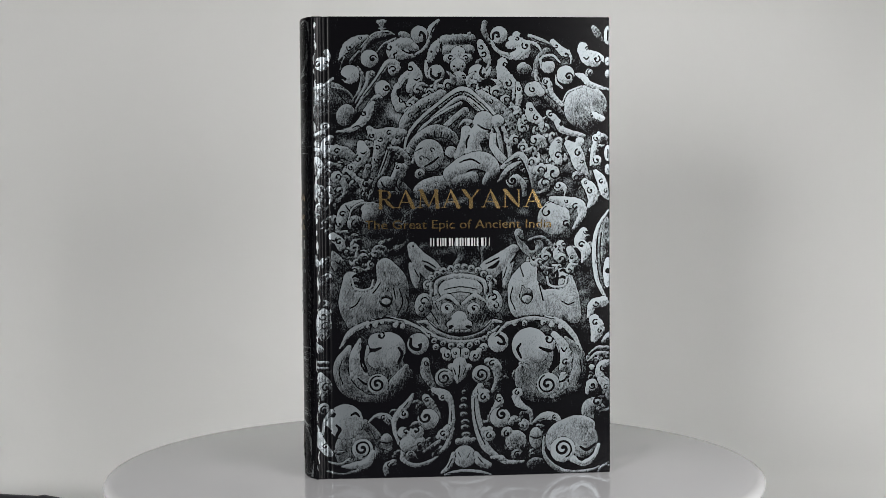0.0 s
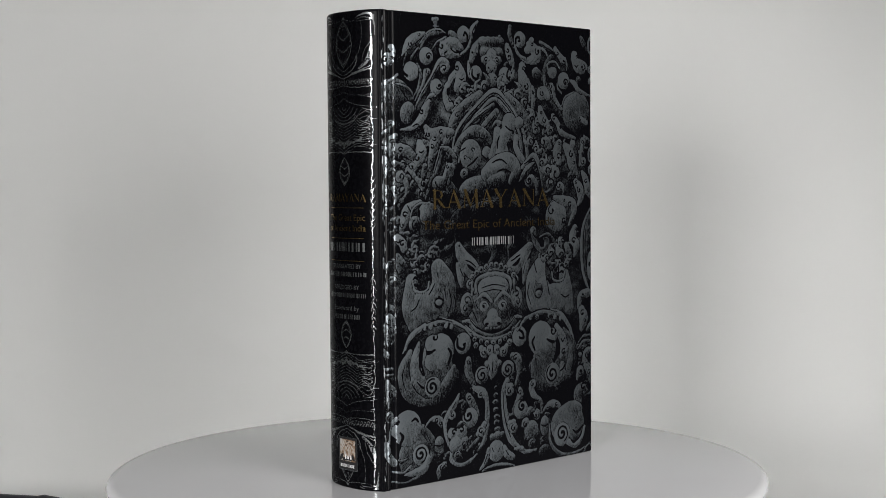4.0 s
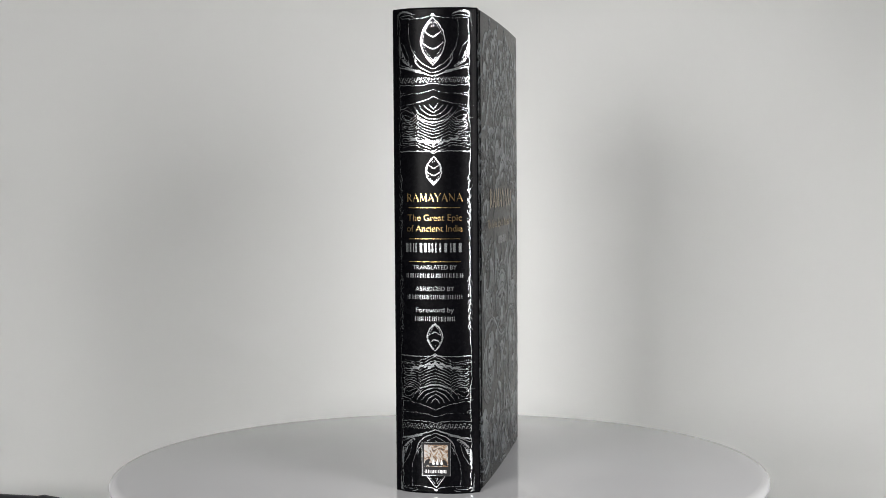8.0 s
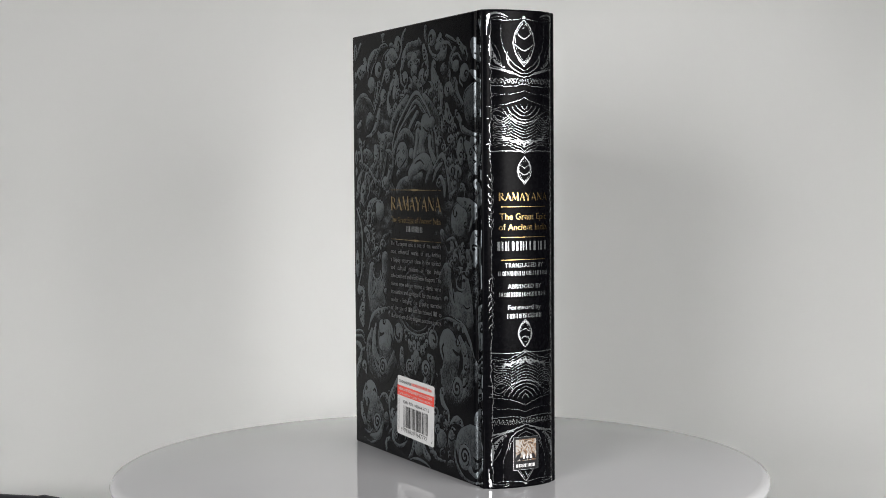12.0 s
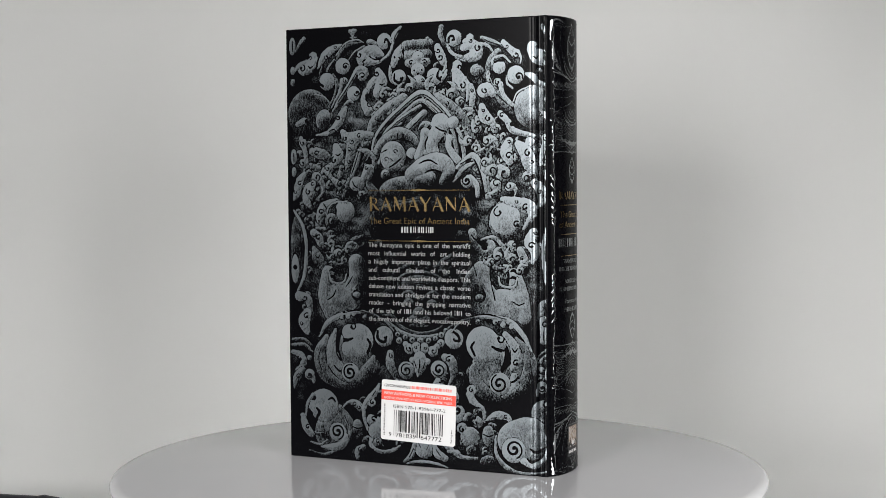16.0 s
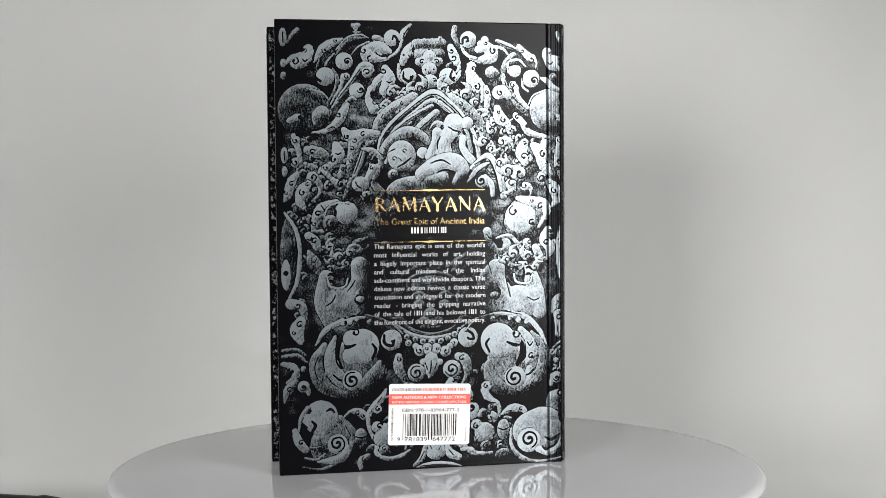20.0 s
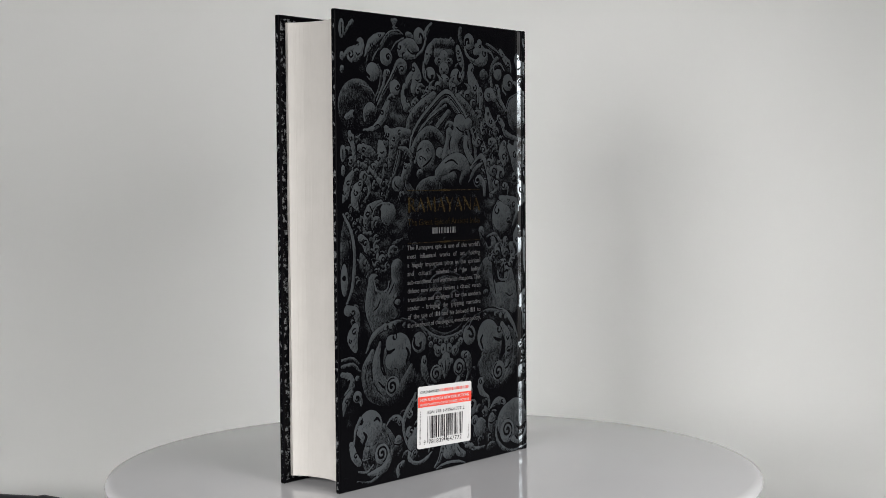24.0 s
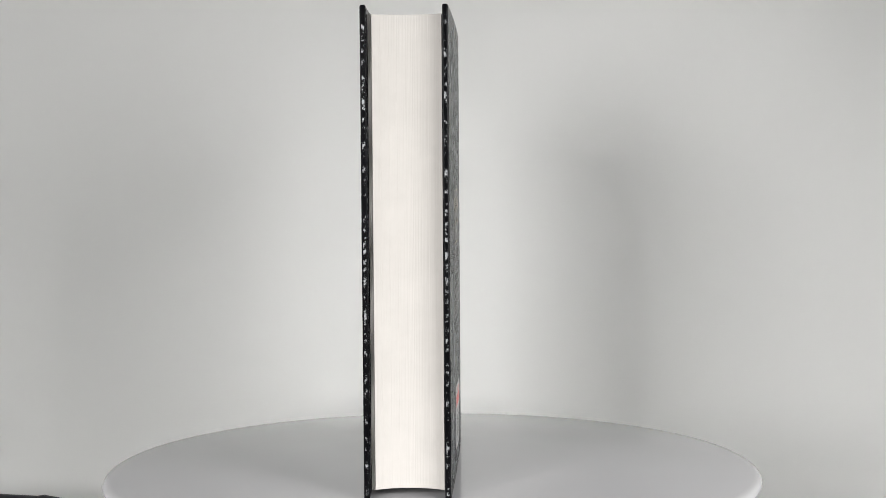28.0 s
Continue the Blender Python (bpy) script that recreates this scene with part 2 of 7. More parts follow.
# pages: a block with a hollow fore-edge ruffled by its leaves, and loose endpapers beside the boards
PT = T - 2 * BOARD - 0.0012
rng = random.Random(7)
n = 150
edge = []
for i in range(n + 1):
    q = -1 + 2 * i / n
    sag = 0.0048 * (1 - abs(q) ** 2.2)
    edge.append((X1 - 0.0036 - sag + rng.uniform(-0.00003, 0.00003) * (3.0 if i % 17 == 0 else 1), YC + 0.0010 + q * (PT / 2 - 0.0009)))
back_edge = [(X0 + 0.0015 - 0.002 * (1 - q * q), YC + 0.0010 + q * (PT / 2 - 0.0009)) for q in (1.0, 0.5, 0.0, -0.5, -1.0)]
ring = edge + back_edge
page_block = part("page_block", prism((ring, [(0.0, YC)] * len(ring)), [(0.0042, 1.0), (H - 0.0042, 1.0)]), LEAFLET, book, "cream page block with a hollow fore-edge")
for i in range(4):
    y = YC - PT / 2 + 0.0016 - 0.00050 * i
    part("leaf", box(X0 + 0.006, X1 - 0.0042 + 0.0002 * (i % 2), y - 0.00007, y + 0.00007, 0.0040, H - 0.0040), LEAFLET, book)
for side, owner in ((-1, front_cover), (1, back_cover)):
    y = YC + side * (T / 2 - BOARD - 0.0002)
    part("pastedown", box(X0 + 0.012, X1 - 0.012, y - 0.0001, y + 0.0001, 0.003, H - 0.003), BLACK_INK, owner, "black endpaper pasted inside the board")
    a, b = YC + side * (T / 2 - 0.0007), YC + side * (T / 2 - BOARD + 0.0007)
    part("edge_wrap", box(X1 - 0.0001, X1 + 0.00012, min(a, b), max(a, b), 0.002, H - 0.004), EDGE_PAPER, owner, "foil-flecked turned edge of the board")
    y = YC + side * (T / 2 - BOARD - 0.00006)
    part("turn_in", box(X1 - 0.012, X1 - 0.001, y - 0.00004, y + 0.00004, 0.002, H - 0.002), EDGE_PAPER, owner, "foil-flecked paper turned in inside the board")
for z, nm in ((H - 0.0035, "headband"), (0.0035, "tailband")):
    part(nm, box(X0 - 0.001, X0 + 0.004, YC - PT / 2, YC + PT / 2, z - 0.001, z + 0.001, 0.0004), LEAFLET, book, "cream woven band at the end of the spine")

# ---- printed ornament: every motif is drawn from discs, strokes, arcs and spirals and cut out of foil as a raised sheet ----
def D(x, z, r):
    return ("dots", [(x, z, r)])


def E(x, z, rx, rz, turn=0):
    return ("oval", x, z, rx, rz, radians(turn))


def S(x0, z0, x1, z1, x2, z2, w0, w1, w2, steps=0):
    """A tapered stroke that swings through its middle point; w: half widths."""
    cx, cz = 2 * x1 - (x0 + x2) / 2, 2 * z1 - (z0 + z2) / 2
    steps = steps or max(22, int((math.hypot(x1 - x0, z1 - z0) + math.hypot(x2 - x1, z2 - z1)) / max(0.16, 0.5 * min(w0, w1, w2) + 0.08)))
    dots = []
    for i in range(steps):
        t = i / (steps - 1)
        u = 1 - t
        w = w0 + (w1 - w0) * 2 * t if t < 0.5 else w1 + (w2 - w1) * (2 * t - 1)
        dots.append((u * u * x0 + 2 * u * t * cx + t * t * x2, u * u * z0 + 2 * u * t * cz + t * t * z2, w))
    return ("dots", dots)


def A(x, z, r, a0, a1, w0, w1):
    steps = max(10, int(abs(a1 - a0) / 180 * math.pi * r / 0.7))
    dots = []
    for i in range(steps):
        t = i / (steps - 1)
        a = radians(a0 + (a1 - a0) * t)
        swell = w0 + (w1 - w0) * t
        dots.append((x + r * math.cos(a), z + r * math.sin(a), swell))
    return ("dots", dots)


def C(*numbers):
    """A stroke that glides through points (x, z, half width)."""
    spots = [numbers[i:i + 3] for i in range(0, len(numbers), 3)]
    spots = [[2 * a - b for a, b in zip(spots[0], spots[1])]] + spots + [[2 * a - b for a, b in zip(spots[-1], spots[-2])]]
    dots = []
    for p, q, r, s in zip(spots, spots[1:], spots[2:], spots[3:]):
        steps = max(4, int(math.hypot(r[0] - q[0], r[1] - q[1]) / max(0.2, 0.35 * min(q[2], r[2]))))
        for i in range(steps + 1):
            t = i / steps
            x, z, w = (0.5 * (2 * b + (c - a) * t + (2 * a - 5 * b + 4 * c - d) * t * t + (3 * b - a - 3 * c + d) * t ** 3) for a, b, c, d in zip(p, q, r, s))
            dots.append((x, z, max(w, 0.5 * min(q[2], r[2]))))
    return ("dots", dots)


def P(x, z, r, turn, turns, w):
    """A spiral winding inward from radius r, thickest at its eye."""
    steps = max(12, int(turns * math.tau * r / 0.28))
    dots = []
    for i in range(steps):
        t = i / (steps - 1)
        a = radians(turn) + turns * math.tau * t
        q = r * (1 - t) ** 0.8 + 0.12 * r
        dots.append((x + q * math.cos(a), z + q * math.sin(a), w * (0.7 + 0.9 * t)))
    return ("dots", dots)


def reach(shapes):
    lo, hi = [1e9, 1e9], [-1e9, -1e9]
    for s in shapes:
        spots = s[1] if s[0] == "dots" else [(s[1], s[2], max(s[3], s[4]))]
        for x, z, r in spots:
            lo, hi = [min(lo[0], x - r), min(lo[1], z - r)], [max(hi[0], x + r), max(hi[1], z + r)]
    return lo[0], lo[1], hi[0], hi[1]


def depth(shapes, X, Z):
    """How deep inside the union of the shapes each point lies."""
    best = np.full(X.shape, -99.0)
    for s in shapes:
        if s[0] == "dots":
            for x, z, r in s[1]:
                np.maximum(best, r - np.hypot(X - x, Z - z), out=best)
        else:
            x, z, rx, rz, turn = s[1:]
            u = (X - x) * math.cos(turn) + (Z - z) * math.sin(turn)
            v = (Z - z) * math.cos(turn) - (X - x) * math.sin(turn)
            np.maximum(best, (1 - np.hypot(u / rx, v / rz)) * min(rx, rz), out=best)
    return best


def apart(faces):
    """Each motif's faces, split where later motifs cut it into islands."""
    for key, polys in sorted(faces.items()):
        root = {}

        def find(v):
            while root.setdefault(v, v) != v:
                root[v] = root[root[v]]
                v = root[v]
            return v

        for f in polys:
            for v in f[1:]:
                root[find(v)] = find(f[0])
        islands = {}
        for f in polys:
            islands.setdefault(find(f[0]), []).append(f)
        for island in islands.values():
            if len(island) > 10 or len(islands) == 1:
                yield key, island


# motifs with a scalloped, leafy outline
BARBED = {'leaf', 'stem', 'strap', 'frame_scroll', 'foliage_spray', 'shaded_band', 'finial', 'wing', 'trim_band', 'curled_leaf'}


class Sheet:
    """A drawing sheet in millimetres on which motifs lie over one another, each with a dark contour."""

    def __init__(self, x0, x1, z0, z1, step, gap=0.34, wobble=0.07, seed=3):
        self.step, self.gap = step, gap
        self.xs, self.zs = np.arange(x0, x1 + step / 2, step), np.arange(z0, z1 + step / 2, step)
        X, Z = np.meshgrid(self.xs, self.zs, indexing="ij")
        self.X, self.Z = X, Z
        ph = np.random.RandomState(seed).uniform(0, 6.28, 8)
        self.XW = X + wobble * (np.sin(Z * 1.1 + ph[0]) * np.sin(X * 0.7 + ph[1]) + 0.6 * np.sin(Z * 2.7 + X * 1.3 + ph[2]))
        self.ZW = Z + wobble * (np.sin(X * 1.2 + ph[3]) * np.sin(Z * 0.6 + ph[4]) + 0.6 * np.sin(X * 2.9 - Z * 1.1 + ph[5]))
        self.F = np.full(X.shape, -9.0)
        self.L = np.full(X.shape, -1, int)
        self.ink = np.zeros(X.shape)
        self.names = []
        self.ground = np.zeros(X.shape)
        rs = np.random.RandomState(seed + 40)
        self.strokes = self.blur(rs.uniform(-1, 1, X.shape), 0, 2) * 1.9
        self.stain = self.blur(self.blur(rs.uniform(-1, 1, X.shape), 5, 3), 5, 3) * 9.0
        self.barbs = np.sin(X * 1.9 + 1.2 * np.sin(Z * 0.9 + ph[6])) * np.sin(Z * 2.1 + 1.1 * np.sin(X * 0.8 + ph[7]))
        self.grain = self.blur(rs.uniform(-1, 1, X.shape), 0, 1) * 1.3

    @staticmethod
    def blur(a, across, along):
        for axis, r in ((0, across), (1, along)):
            a = sum(np.roll(a, k, axis) for k in range(-r, r + 1)) / (2 * r + 1)
        return a

    def wash(self, tone, shapes, flip=False):
        """A soft patch of shallow carving on the ground between the motifs."""
        d = depth(shapes, self.XW * (-1 if flip else 1), self.ZW)
        self.ground = np.maximum(self.ground, tone * np.clip(d / 5.0 + 0.5, 0, 1))

    def add(self, name, tone, shapes, cut=(), flip=False, fade=True):
        lo_x, lo_z, hi_x, hi_z = reach(shapes)
        if flip:
            lo_x, hi_x = -hi_x, -lo_x
        m = self.gap + 1.0
        i0, i1 = np.searchsorted(self.xs, (lo_x - m, hi_x + m))
        j0, j1 = np.searchsorted(self.zs, (lo_z - m, hi_z + m))
        if i1 - i0 < 3 or j1 - j0 < 3:
            return
        w = (slice(i0, i1), slice(j0, j1))
        X, Z = self.XW[w] * (-1 if flip else 1), self.ZW[w]
        d = depth(shapes, X, Z)
        if name in BARBED:
            d = d + 0.34 * self.barbs[w] * np.clip(0.4 + d, 0, 1)
        # the engraver's strokes fray the flanks turned away from the picture's drawn light
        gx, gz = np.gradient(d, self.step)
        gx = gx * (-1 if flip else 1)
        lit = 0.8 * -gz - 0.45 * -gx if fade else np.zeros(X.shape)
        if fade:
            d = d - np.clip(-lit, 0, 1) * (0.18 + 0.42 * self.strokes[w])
        under = np.minimum(self.F[w], -self.gap - d)
        mine = d > -self.gap
        groove = np.full(X.shape, 9.0)
        if cut:
            groove = -depth(cut, X, Z) - 0.10
        self.F[w] = np.where(mine, np.minimum(d, groove), under)
        self.L[w] = np.where(mine, len(self.names), self.L[w])
        # the engraved tone: crisp rim, relief light from the upper left drawn into the ink, hatched and speckled
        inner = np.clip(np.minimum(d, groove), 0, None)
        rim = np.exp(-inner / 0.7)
        drawn_light = lit * np.exp(-np.clip(d, 0, None) / 2.6)
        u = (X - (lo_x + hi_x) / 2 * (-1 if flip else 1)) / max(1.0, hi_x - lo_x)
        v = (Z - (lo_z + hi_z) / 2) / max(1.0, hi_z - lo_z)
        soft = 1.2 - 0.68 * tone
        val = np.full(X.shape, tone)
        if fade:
            val = 0.96 * tone ** 1.4 + 0.14 * rim * (0.4 + tone) + 0.50 * drawn_light + (0.36 * v - 0.20 * u) * soft + soft * (0.20 * self.strokes[w] + 0.24 * self.stain[w]) + 0.20 * self.grain[w]
        self.ink[w] = np.where(mine, val, self.ink[w])
        self.names.append(name)

    def lay(self, place, mat, owner, lift, bounds=None, singles=True, label=""):
        """Turn each motif into a mesh of its own; place(x, z, lift) in metres puts a point on the book."""
        F = self.F.copy()
        if bounds is not None:
            F = np.minimum(F, bounds)
        nx, nz = F.shape
        inside = F > 0
        corners = inside[:-1, :-1].astype(int) + inside[1:, :-1] + inside[1:, 1:] + inside[:-1, 1:]
        faces = {}
        points, inks, rises, index = [], [], [], {}

        def grid_point(i, j):
            key = (i, j)
            if key not in index:
                index[key] = len(points)
                points.append((self.xs[i], self.zs[j]))
                inks.append(self.ink[i, j])
                rises.append(1.0)
            return index[key]

        def crossing(i, j, k, l):
            key = (i, j, k, l) if (i, j) < (k, l) else (k, l, i, j)
            if key not in index:
                a, b = F[i, j], F[k, l]
                t = a / (a - b)
                index[key] = len(points)
                points.append((self.xs[i] + t * (self.xs[k] - self.xs[i]), self.zs[j] + t * (self.zs[l] - self.zs[j])))
                inks.append(self.ink[i, j] if inside[i, j] else self.ink[k, l])
                rises.append(1.0)
            return index[key]

        for i, j in np.argwhere(corners > 0):
            loop = ((i, j), (i + 1, j), (i + 1, j + 1), (i, j + 1))
            poly, owner_label = [], -1
            for q in range(4):
                a, b = loop[q], loop[(q + 1) % 4]
                if inside[a]:
                    poly.append(grid_point(*a))
                    owner_label = self.L[a]
                if inside[a] != inside[b]:
                    poly.append(crossing(*a, *b))
            if len(poly) > 2:
                faces.setdefault(int(owner_label) if singles else 0, []).append(poly)
        made = []
        for key, polys in sorted(faces.items()) if not singles else apart(faces):
            used = sorted({v for f in polys for v in f})
            back = {v: q for q, v in enumerate(used)}
            me = bpy.data.meshes.new(self.names[key])
            me.from_pydata([place(points[v][0] / 1000, points[v][1] / 1000, lift * rises[v]) for v in used], [], [[back[v] for v in f] for f in polys])
            att = me.attributes.new("ink", "FLOAT", "POINT")
            att.data.foreach_set("value", np.array([inks[v] for v in used], dtype=np.float32))
            me.shade_flat()
            made.append(part_mesh(self.names[key], me, mat, owner, label))
        return made


def soft_box(X, Z, x0, x1, z0, z1, soft):
    """1 inside a rectangle with a soft border, 0 outside."""
    def ease(t):
        t = np.clip(t, 0, 1)
        return t * t * (3 - 2 * t)
    return ease((X - x0) / soft + 0.5) * ease((x1 - X) / soft + 0.5) * ease((Z - z0) / soft + 0.5) * ease((z1 - Z) / soft + 0.5)


front_sheet = Sheet(-74.2, 80.6, 0.6, 239.4, 0.4)
back_sheet = Sheet(-80.6, 74.0, 0.6, 239.4, 0.4, seed=3)


def orn(name, tone, shapes, cut=(), where="both"):
    for sheet, side in ((front_sheet, "front"), (back_sheet, "back")):
        if where in ("both", side):
            sheet.add(name, tone, shapes, cut)


def wash(tone, shapes):
    for sheet in (front_sheet, back_sheet):
        sheet.wash(tone, shapes)
        sheet.wash(tone, shapes, flip=True)


def wash_one(tone, shapes):
    for sheet in (front_sheet, back_sheet):
        sheet.wash(tone, shapes)


def lay_ground(sheet, fade, place, owner, lift):
    """The dim, streaked ground of the engraving, as one printed sheet under the motifs."""
    ink = -0.16 + 1.0 * sheet.ground * (1 + 0.5 * sheet.stain) + 0.16 * sheet.stain + 0.08 * sheet.strokes + 0.30 * sheet.ground * sheet.grain - 0.3 * fade
    ink = np.where(sheet.L >= 0, -0.45, ink)
    ink = np.clip(ink, -0.9, 1)
    bare = sheet.F <= 0
    cells = np.argwhere(bare[:-1, :-1] | bare[1:, :-1] | bare[1:, 1:] | bare[:-1, 1:])
    nz = len(sheet.zs)
    quads = np.stack([cells[:, 0] * nz + cells[:, 1], (cells[:, 0] + 1) * nz + cells[:, 1], (cells[:, 0] + 1) * nz + cells[:, 1] + 1, cells[:, 0] * nz + cells[:, 1] + 1], 1)
    used, back = np.unique(quads, return_inverse=True)
    me = bpy.data.meshes.new("printed_ground")
    me.from_pydata([place(sheet.xs[k // nz] / 1000, sheet.zs[k % nz] / 1000, lift) for k in used], [], back.reshape(quads.shape).tolist())
    me.attributes.new("ink", "FLOAT", "POINT").data.foreach_set("value", ink.ravel()[used].astype(np.float32))
    return part_mesh("printed_ground", me, SILVER_FOIL, owner, "dim streaked silver print between the raised motifs")


def comma(x, z, r, turn, hand=1, tone=0.85):
    """A curled leaf: a round head with a hooked groove, and a tail sweeping away from it."""
    a = radians(turn)
    tip = (x + 2.3 * r * math.cos(a), z + 2.3 * r * math.sin(a))
    b = a + hand * 0.75
    bend = (x + 1.35 * r * math.cos(b), z + 1.35 * r * math.sin(b))
    c = a + hand * 1.9
    root = (x + 0.45 * r * math.cos(c), z + 0.45 * r * math.sin(c))
    hx, hz = x - 0.12 * r * math.cos(a), z - 0.12 * r * math.sin(a)
    orn("curled_leaf", tone, [D(x, z, r), S(*root, *bend, *tip, 0.6 * r, 0.5 * r, 0.08 * r)], hook(hx, hz, 0.86 * r, turn + 170 * hand, hand, 0.09 * r + 0.08))


def hook(x, z, r, turn, hand, w):
    """The engraver's hooked groove: in from the rim, round, and a drop at its end."""
    dots = []
    for i in range(26):
        t = i / 25
        a = radians(turn) + hand * math.radians(300) * t
        q = r * (1.08 - 0.74 * min(1.0, t * 1.5))
        dots.append((x + q * math.cos(a), z + q * math.sin(a), w * (0.8 if t < 0.86 else 1.5)))
    return [("dots", dots)]


wash(0.3, [S(-61.2, 214.4, -48, 222.2, -23.2, 226.6, 3.1, 6.3, 3.1), S(-51.7, 190.6, -40.8, 194.5, -28, 186.1, 2.1, 5.2, 3.1)])
wash(0.36, [S(-38.7, 186.3, -23.6, 194.2, -2.3, 202.8, 6.3, 8.4, 6.3)])
wash(0.3, [S(-23.4, 213.4, -19.2, 208.3, -17.1, 202.1, 3.1, 4.2, 3.1)])
wash(0.36, [S(-73.9, 177.6, -63, 165.1, -65.5, 142.3, 3.1, 8.4, 4.2), S(-62.8, 177.4, -52.1, 160.8, -49, 149.5, 4.2, 8.4, 5.2)])
wash(0.4, [S(-43.6, 144.3, -32.9, 137.1, -33.1, 121.7, 4.2, 6.3, 5.2), S(-60.4, 117.4, -49.4, 121.6, -39.6, 121.7, 3.1, 4.2, 3.1)])
wash(0.4, [S(-28.4, 149.4, -15.7, 140.2, -2.9, 140.1, 2.1, 6.3, 6.3)])
wash(0.3, [S(-74.7, 118.4, -67.2, 100.7, -68.7, 77.7, 2.1, 6.3, 3.1)])
wash(0.36, [S(-60.4, 119.5, -50.5, 115.4, -41.8, 119.6, 3.1, 5.2, 3.1)])
wash(0.3, [S(-77.9, 56.6, -74.7, 46.1, -74.9, 33.5, 2.1, 4.2, 2.1), S(-27.4, 51.7, -21, 49.8, -21.1, 35.3, 2.1, 5.2, 2.1)])
wash(0.26, [S(-43, 20, -39.8, 14.9, -39.9, 5.5, 3.1, 5.2, 3.1)])
wash(0.34, [E(-46.3, 106.1, 22.1, 37.8, 0)])
wash(0.3, [E(-2.4, 135.6, 34.6, 15.8, 0)])
wash(0.34, [E(-14, 94.2, 18.9, 22.1, 0)])
wash(0.22, [E(-58.7, 161.9, 18.9, 28.4, 0), E(-32.2, 195.4, 18.9, 18.9, 0)])
wash(0.12, [E(-14.5, 51, 12.6, 15.8, 0), E(-73.5, 55.6, 7.9, 25.2, 0), E(-18.1, 19.9, 12.6, 15.8, 0)])
# the dense small foliage behind the larger motifs
sprig = random.Random(17)
for x0, x1, z0, z1, count, tone in ((-66, -26, 146, 178, 34, 0.5), (33, 77, 148, 186, 38, 0.6), (-30, 0, 184, 204, 22, 0.6), (4, 36, 178, 204, 26, 0.62),
                                    (-58, -36, 106, 122, 16, 0.5), (38, 62, 106, 124, 18, 0.62), (-66, -52, 118, 146, 9, 0.4), (52, 76, 108, 146, 12, 0.45),
                                    (-74, -66, 84, 178, 16, 0.5), (70, 79, 20, 70, 10, 0.45), (-38, -8, 6, 56, 12, 0.4), (12, 44, 6, 60, 12, 0.4)):
    for k in range(count):
        comma(round(sprig.uniform(x0, x1), 1), round(sprig.uniform(z0, z1), 1), round(sprig.uniform(1.5, 2.9), 1), sprig.randrange(360), sprig.choice((-1, 1)), round(tone * sprig.uniform(0.8, 1.15), 2))
for side in (-1, 1):
    wash_one(0.5, [E(24 * side + 1, 192, 14, 12, 0), E(52 * side, 164, 22, 16, 0)])
    wash_one(0.42, [E(48 * side, 112, 16, 14, 0), E(30 * side, 132, 14, 12, 0)])
wash_one(0.4, [E(1, 172, 26, 20, 0)])
wash_one(0.34, [E(1, 132, 40, 16, 0)])

orn("shaded_disc", 0.3, [D(-66.1, 192.6, 13.8)], cut=[C(-61, 200.3, 0.23, -56.1, 194.6, 0.26, -55, 188.8, 0.23)])
orn("bulb", 0.62, [E(-57.3, 189.4, 4.6, 5.8, -20)])
orn("rim", 0.6, [C(-64.5, 203.8, 0.43, -56.6, 201.8, 0.52, -52.3, 196.1, 0.46, -51.8, 190.3, 0.43)])
orn("shaded_disc", 0.62, [D(68.2, 193, 11.6)], cut=[E(73.9, 187.7, 1.8, 1.2, 0)])
orn("rim", 0.85, [C(56, 196, 0.36, 58.8, 201, 0.49, 66, 204.1, 0.46)])
orn("shaded_panel", 0.42, [E(78.5, 116.9, 4.1, 19.4, 0)], cut=[C(76.3, 127.5, 0.25, 75.6, 116.9, 0.25, 76.6, 106.3, 0.25)])
orn("carving", 0.34, [E(1.8, 133, 23.5, 12, 0), C(-23.3, 124.6, 4.2, -24.1, 133.4, 5.3, -17.2, 137.7, 5.4), C(19.2, 132.8, 3.9, 17.6, 125.4, 2.7, 21.3, 121.5, 2.1)], cut=[C(-9.7, 140, 0.30, 2.5, 141.6, 0.42, 17.7, 139.1, 0.30), C(-6.7, 133.2, 0.30, 3.9, 135.1, 0.36, 14, 132, 0.30)])
orn("carving", 0.42, [C(1.7, 122.1, 3.3, 2.9, 115.3, 2.7, -0.77, 110.9, 1.8), C(13.9, 119.5, 1.8, 13.9, 110.6, 1.2)])
orn("finial", 0.66, [C(-39.9, 237.1, 1.2, -36.9, 237.2, 1.2), C(-38.4, 236, 1.4, -38.1, 233.7, 0.69, -38.1, 231.4, 1.4), C(-39.9, 233.7, 0.46, -36.1, 233.7, 0.46)])
orn("crescent", 0.26, [C(-48.5, 221.5, 0.86, -42.9, 228.4, 2.3, -33.4, 230.3, 0.87)], cut=[C(-46.5, 223.2, 0.20, -41.1, 227.9, 0.26, -35.2, 229.4, 0.20)])
orn("rim", 0.8, [C(-49.1, 224.3, 0.34, -42.9, 230.7, 0.49, -35.8, 232.3, 0.49, -31.7, 230.6, 0.35)])
orn("leaf", 0.93, [C(-60.3, 217.9, 0.57, -56.4, 224.2, 2.3, -51.1, 227.7, 2.3, -45.8, 229.8, 0.86)], cut=[*hook(-54.7, 223.7, 1.7, 160, 1, 0.29), *hook(-49, 228.9, 1.1, 150, 1, 0.21)])
orn("strap", 0.36, [C(-59.7, 212.7, 0.57, -58.2, 216.2, 1, -57.6, 219, 0.57)])
orn("strap", 0.42, [C(-55.3, 213.3, 0.57, -53.3, 217.4, 1.4, -50, 222, 0.72)], cut=[C(-54.5, 214.8, 0.17, -52.7, 218, 0.23, -50.9, 220.6, 0.17)])
